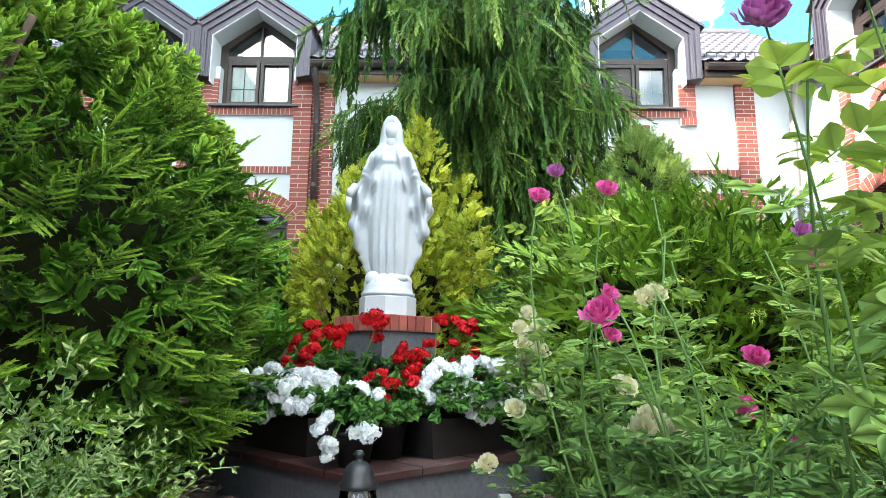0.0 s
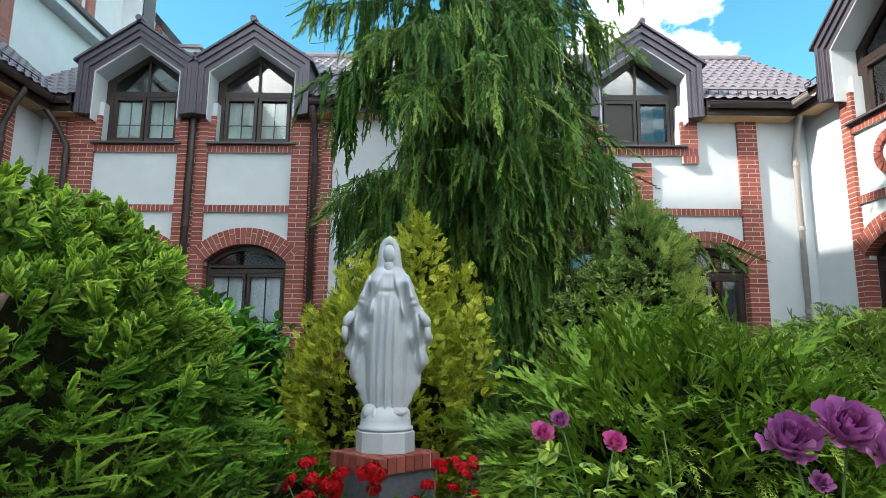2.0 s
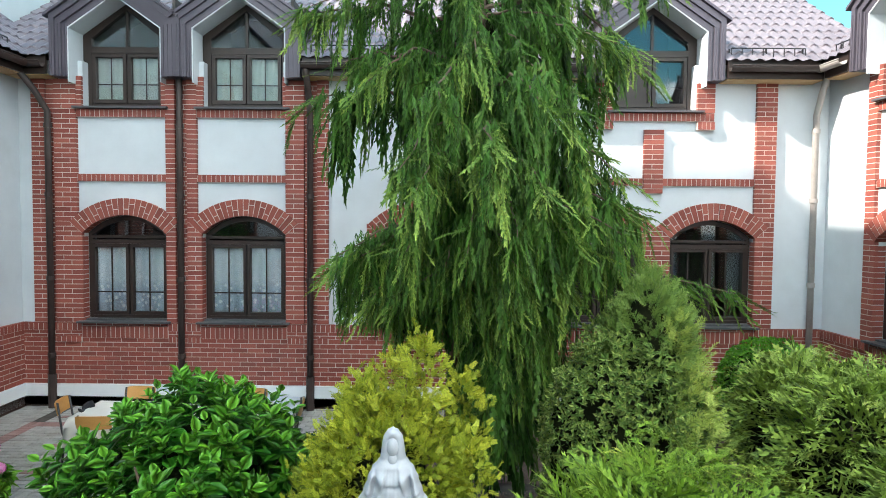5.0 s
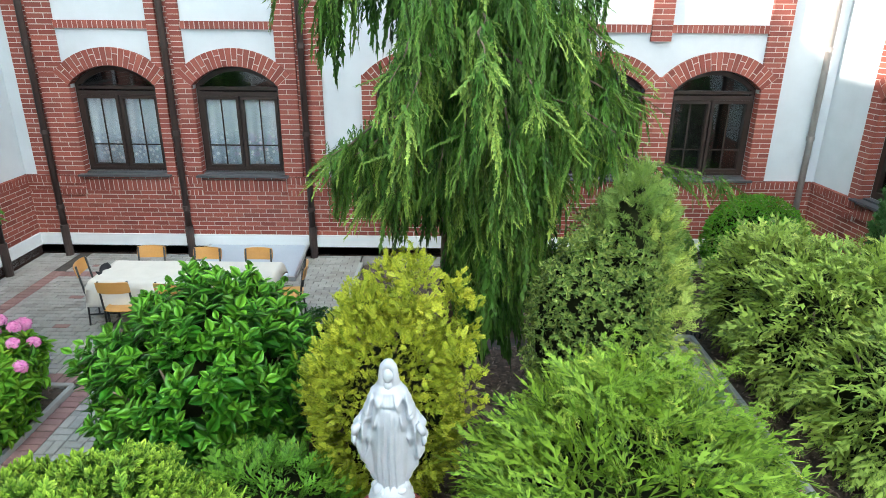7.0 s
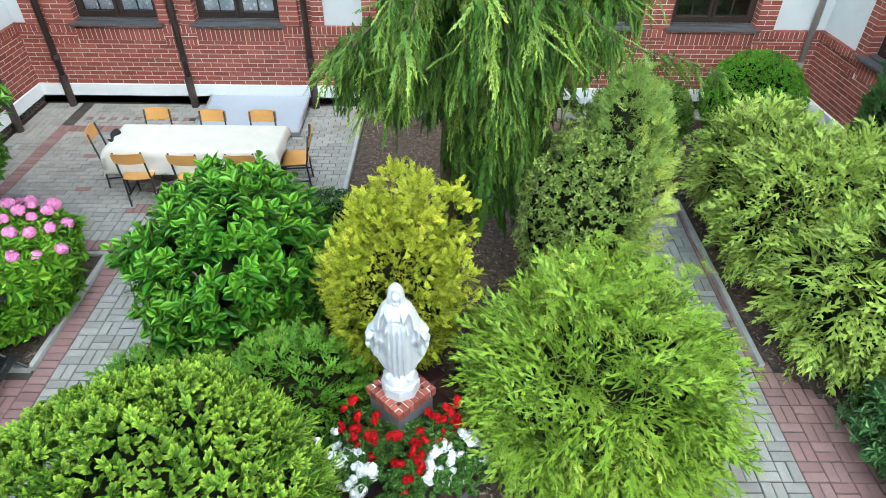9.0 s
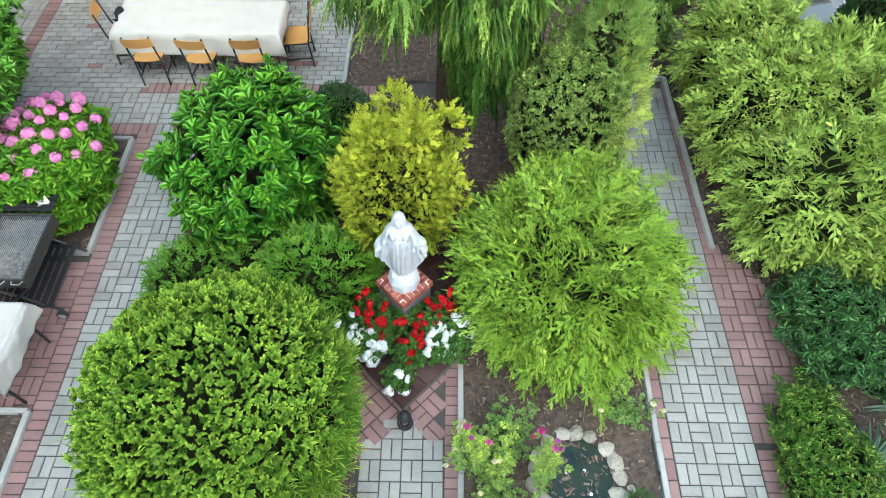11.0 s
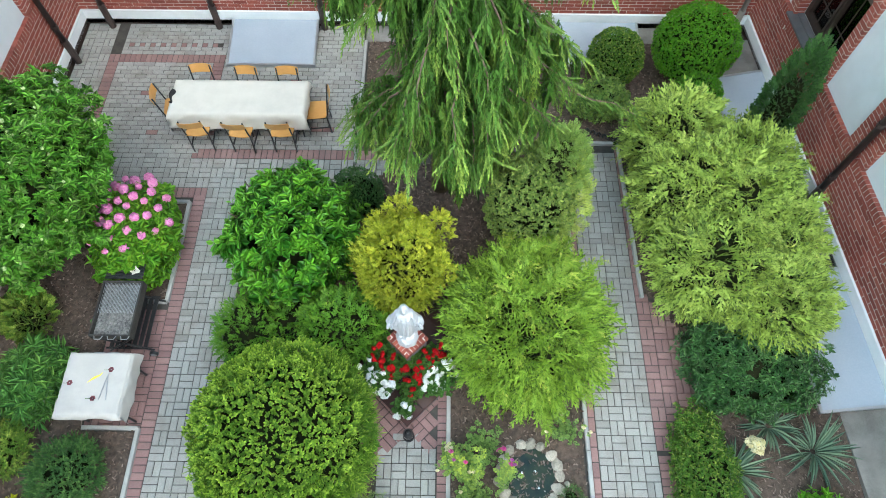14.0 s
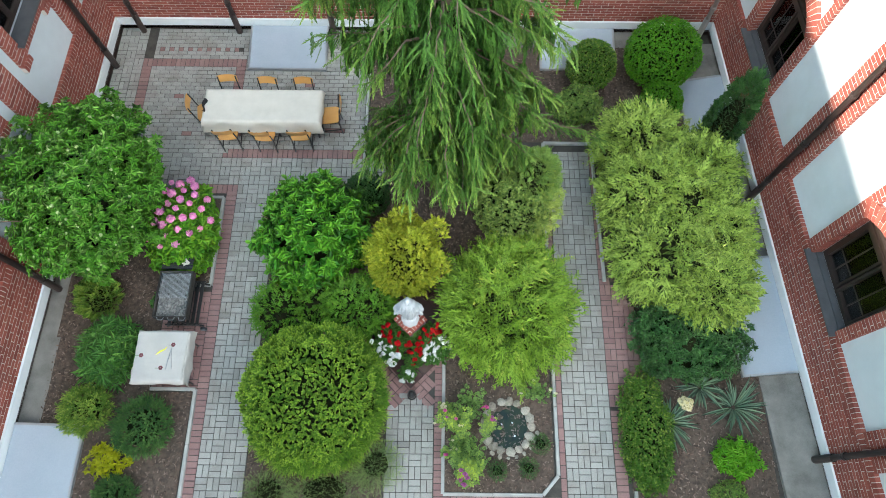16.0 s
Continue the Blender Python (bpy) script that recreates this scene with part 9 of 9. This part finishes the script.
# ---- roses ----
rose_leaf = []
for _ in range(4):
    s = Sprig()
    s.blade((0, 0, 0), (0, 0, 1), (1, 0, 0), 0.75, 0.03)
    for t, sd in ((0.35, -1), (0.38, 1), (0.66, -1), (0.7, 1), (0.75, 0)):
        way = Vector((sd * 0.9, 0.15, 0.6)) if sd else Vector((0, 0.1, 1))
        s.leaf((0, 0, t), way, Vector((random.uniform(-0.5, 0.5), 1, random.uniform(-0.6, 0.3))), random.uniform(0.38, 0.5), 0.3, 0.15, 0.2, random.uniform(0.3, 1.0))
    rose_leaf.append(s)
rose_heads = [petals() for _ in range(3)]


def rose(label, base, canes, seed, leaf_size=0.088, material=None, density=19):
    """canes: (tip, flower material or None, flower radius)."""
    global rng
    rng = np.random.default_rng(seed)
    r = random.Random(seed)
    p = plant("rose_bush", label, "rose", "roses")
    locs, ways = [], []
    for tip, flower, rad in canes:
        b, t = Vector(base) + Vector((r.uniform(-0.06, 0.06), r.uniform(-0.06, 0.06), 0)), Vector(tip)
        mid = b.lerp(t, 0.55) + Vector((r.uniform(-0.2, 0.2), r.uniform(-0.16, 0.16), 0.08)) * min(1.0, (t - b).length / 0.7)
        pts = [b.lerp(mid, s).lerp(mid.lerp(t, s), s) for s in [i_ / 7 for i_ in range(8)]]
        Build().tube(pts, [0.0046 - 0.0026 * s for s in [i_ / 7 for i_ in range(8)]], 6).part("cane", STEMGREEN, p, smooth=True)
        count = int(density * max(0.8, (t - b).length / 0.95))
        for i in range(count):
            s = 0.2 + 0.72 * i / count
            k = min(6, int(s * 7))
            q = pts[k].lerp(pts[k + 1], s * 7 - k)
            a = 2.399 * i + r.uniform(-0.5, 0.5)
            locs.append(tuple(q)), ways.append((math.cos(a), math.sin(a), r.uniform(-0.1, 0.5)))
        if flower:
            up = Vector((r.uniform(-0.4, 0.3), -0.9, 0.55))
            bake("blossom", [rose_heads[r.randrange(3)]], np.array([tuple(t)]), facing(np.array([tuple(up)])), np.array([rad]), flower, p, "full double rose blossom")
    loc, d = np.array(locs), np.array(ways)
    bake("foliage", rose_leaf, loc, facing(d, rng.normal(size=len(loc)) * 0.4), rng.uniform(0.75, 1.2, len(loc)) * leaf_size, material or ROSELEAF, p, kind="stuff", young=np.clip((loc[:, 2] - 0.42) / 0.6, 0.03, 1.1))
    return p


rose("tall rose bush with pink double blossoms over glossy leaves", (0.5, 1.9, 0.03), [((0.292, 2.062, 1.148), PINK, 0.033), ((0.472, 1.936, 1.138), PINK, 0.031), ((0.325, 1.953, 1.194), MAUVE, 0.026), ((0.661, 2.098, 1.152), None, 0), ((0.64, 1.95, 1.0), None, 0), ((0.60, 1.8, 0.9), None, 0)], 201)
rose("rose cane with one large pink blossom and buds", (0.5, 1.45, 0.03), [((0.313, 1.416, 0.735), PINK, 0.036), ((0.335, 1.42, 0.775), PINK, 0.018), ((0.335, 1.41, 0.69), PINK, 0.018), ((0.45, 1.5, 0.8), None, 0)], 211)
rose("tall rose bush with large mauve double blossoms", (0.8, 1.3, 0.03), [((0.548, 1.158, 1.24), MAUVE, 0.043), ((0.608, 1.101, 1.268), MAUVE, 0.045), ((0.645, 1.046, 1.235), MAUVE, 0.042), ((0.72, 1.1, 1.1), None, 0), ((0.8, 1.2, 0.95), None, 0), ((0.66, 1.0, 1.0), None, 0)], 202, 0.125, None, 11)
rose("rose bush with dark pink and purple blossoms", (1.05, 1.85, 0.03), [((1.059, 1.951, 0.94), PINK, 0.036), ((1.1, 1.94, 0.96), MAUVE, 0.03), ((1.061, 1.987, 1.026), MAUVE, 0.03), ((0.9, 1.9, 0.95), None, 0), ((1.2, 1.8, 0.8), None, 0), ((0.992, 2.192, 0.661), PINK, 0.04)], 203)
rose("bushy rose with clusters of cream-white blossoms", (0.5, 2.1, 0.03), [((0.27, 2.22, 0.79), CREAM, 0.03), ((0.24, 2.19, 0.74), CREAM, 0.03), ((0.30, 2.18, 0.745), CREAM, 0.03), ((0.25, 2.17, 0.69), CREAM, 0.03), ((0.3, 2.15, 0.67), CREAM, 0.029), ((0.24, 2.16, 0.635), CREAM, 0.029), ((0.28, 2.05, 0.55), CREAM, 0.032), ((0.21, 2.05, 0.5), CREAM, 0.032), ((0.12, 1.95, 0.36), CREAM, 0.029), ((0.42, 2.1, 0.7), None, 0), ((0.5, 2.2, 0.75), None, 0)], 204)
rose("low rose with cream blossoms close to the path", (0.6, 1.5, 0.03), [((0.41, 1.5, 0.50), CREAM, 0.03), ((0.44, 1.55, 0.52), CREAM, 0.029), ((0.48, 1.52, 0.5), CREAM, 0.03), ((0.425, 1.654, 0.583), CREAM, 0.029), ((0.54, 1.87, 0.81), CREAM, 0.03), ((0.58, 1.87, 0.825), CREAM, 0.03), ((0.35, 1.35, 0.4), None, 0), ((0.7, 1.3, 0.55), None, 0), ((0.55, 1.25, 0.5), None, 0), ((0.8, 1.35, 0.65), None, 0), ((0.65, 1.15, 0.45), None, 0), ((0.9, 1.5, 0.7), None, 0)], 205, 0.085, None, 20)
rose("leafy rose bush beside the pond with a few pink blossoms", (0.75, 2.3, 0.03), [((0.95, 2.2, 0.5), PINK, 0.04), ((1.0, 2.0, 0.4), PINK, 0.036), ((0.55, 2.3, 0.5), None, 0), ((0.75, 2.45, 0.6), None, 0), ((0.6, 2.6, 0.55), None, 0), ((0.9, 2.5, 0.55), None, 0), ((0.5, 2.5, 0.5), None, 0)], 206, 0.085, None, 18)
rose("low rose bush with mauve blossoms by the kerb", (0.6, 0.98, 0.03), [((0.55, 1.05, 0.36), MAUVE, 0.055), ((0.62, 0.97, 0.34), MAUVE, 0.055), ((0.58, 1.1, 0.38), PINK, 0.045), ((0.45, 1.3, 0.4), None, 0), ((0.7, 1.2, 0.4), None, 0)], 207, 0.085, None, 18)
rose("rose bush with small white blossoms by the path", (1.95, 2.55, 0.03), [((2.1, 2.5, 0.55), CREAM, 0.03), ((2.2, 2.45, 0.5), CREAM, 0.03), ((1.8, 2.65, 0.6), CREAM, 0.026), ((1.6, 2.45, 0.5), CREAM, 0.026), ((1.9, 2.8, 0.7), None, 0), ((2.0, 2.25, 0.45), None, 0), ((1.75, 2.35, 0.5), None, 0)], 208, 0.085, None, 18)
for k, (bx, by) in enumerate(((0.62, 1.2), (0.8, 1.5), (0.55, 1.75), (0.7, 2.05))):
    rr = random.Random(300 + k)
    rose("bushy rose with close grey-green leaves and few blossoms", (bx, by, 0.03), [((bx + rr.uniform(-0.24, 0.26), by + rr.uniform(-0.25, 0.25), rr.uniform(0.32, 0.64)), None, 0) for _ in range(6)], 220 + k, 0.078, None, 13)
grey.finish()
red.finish()
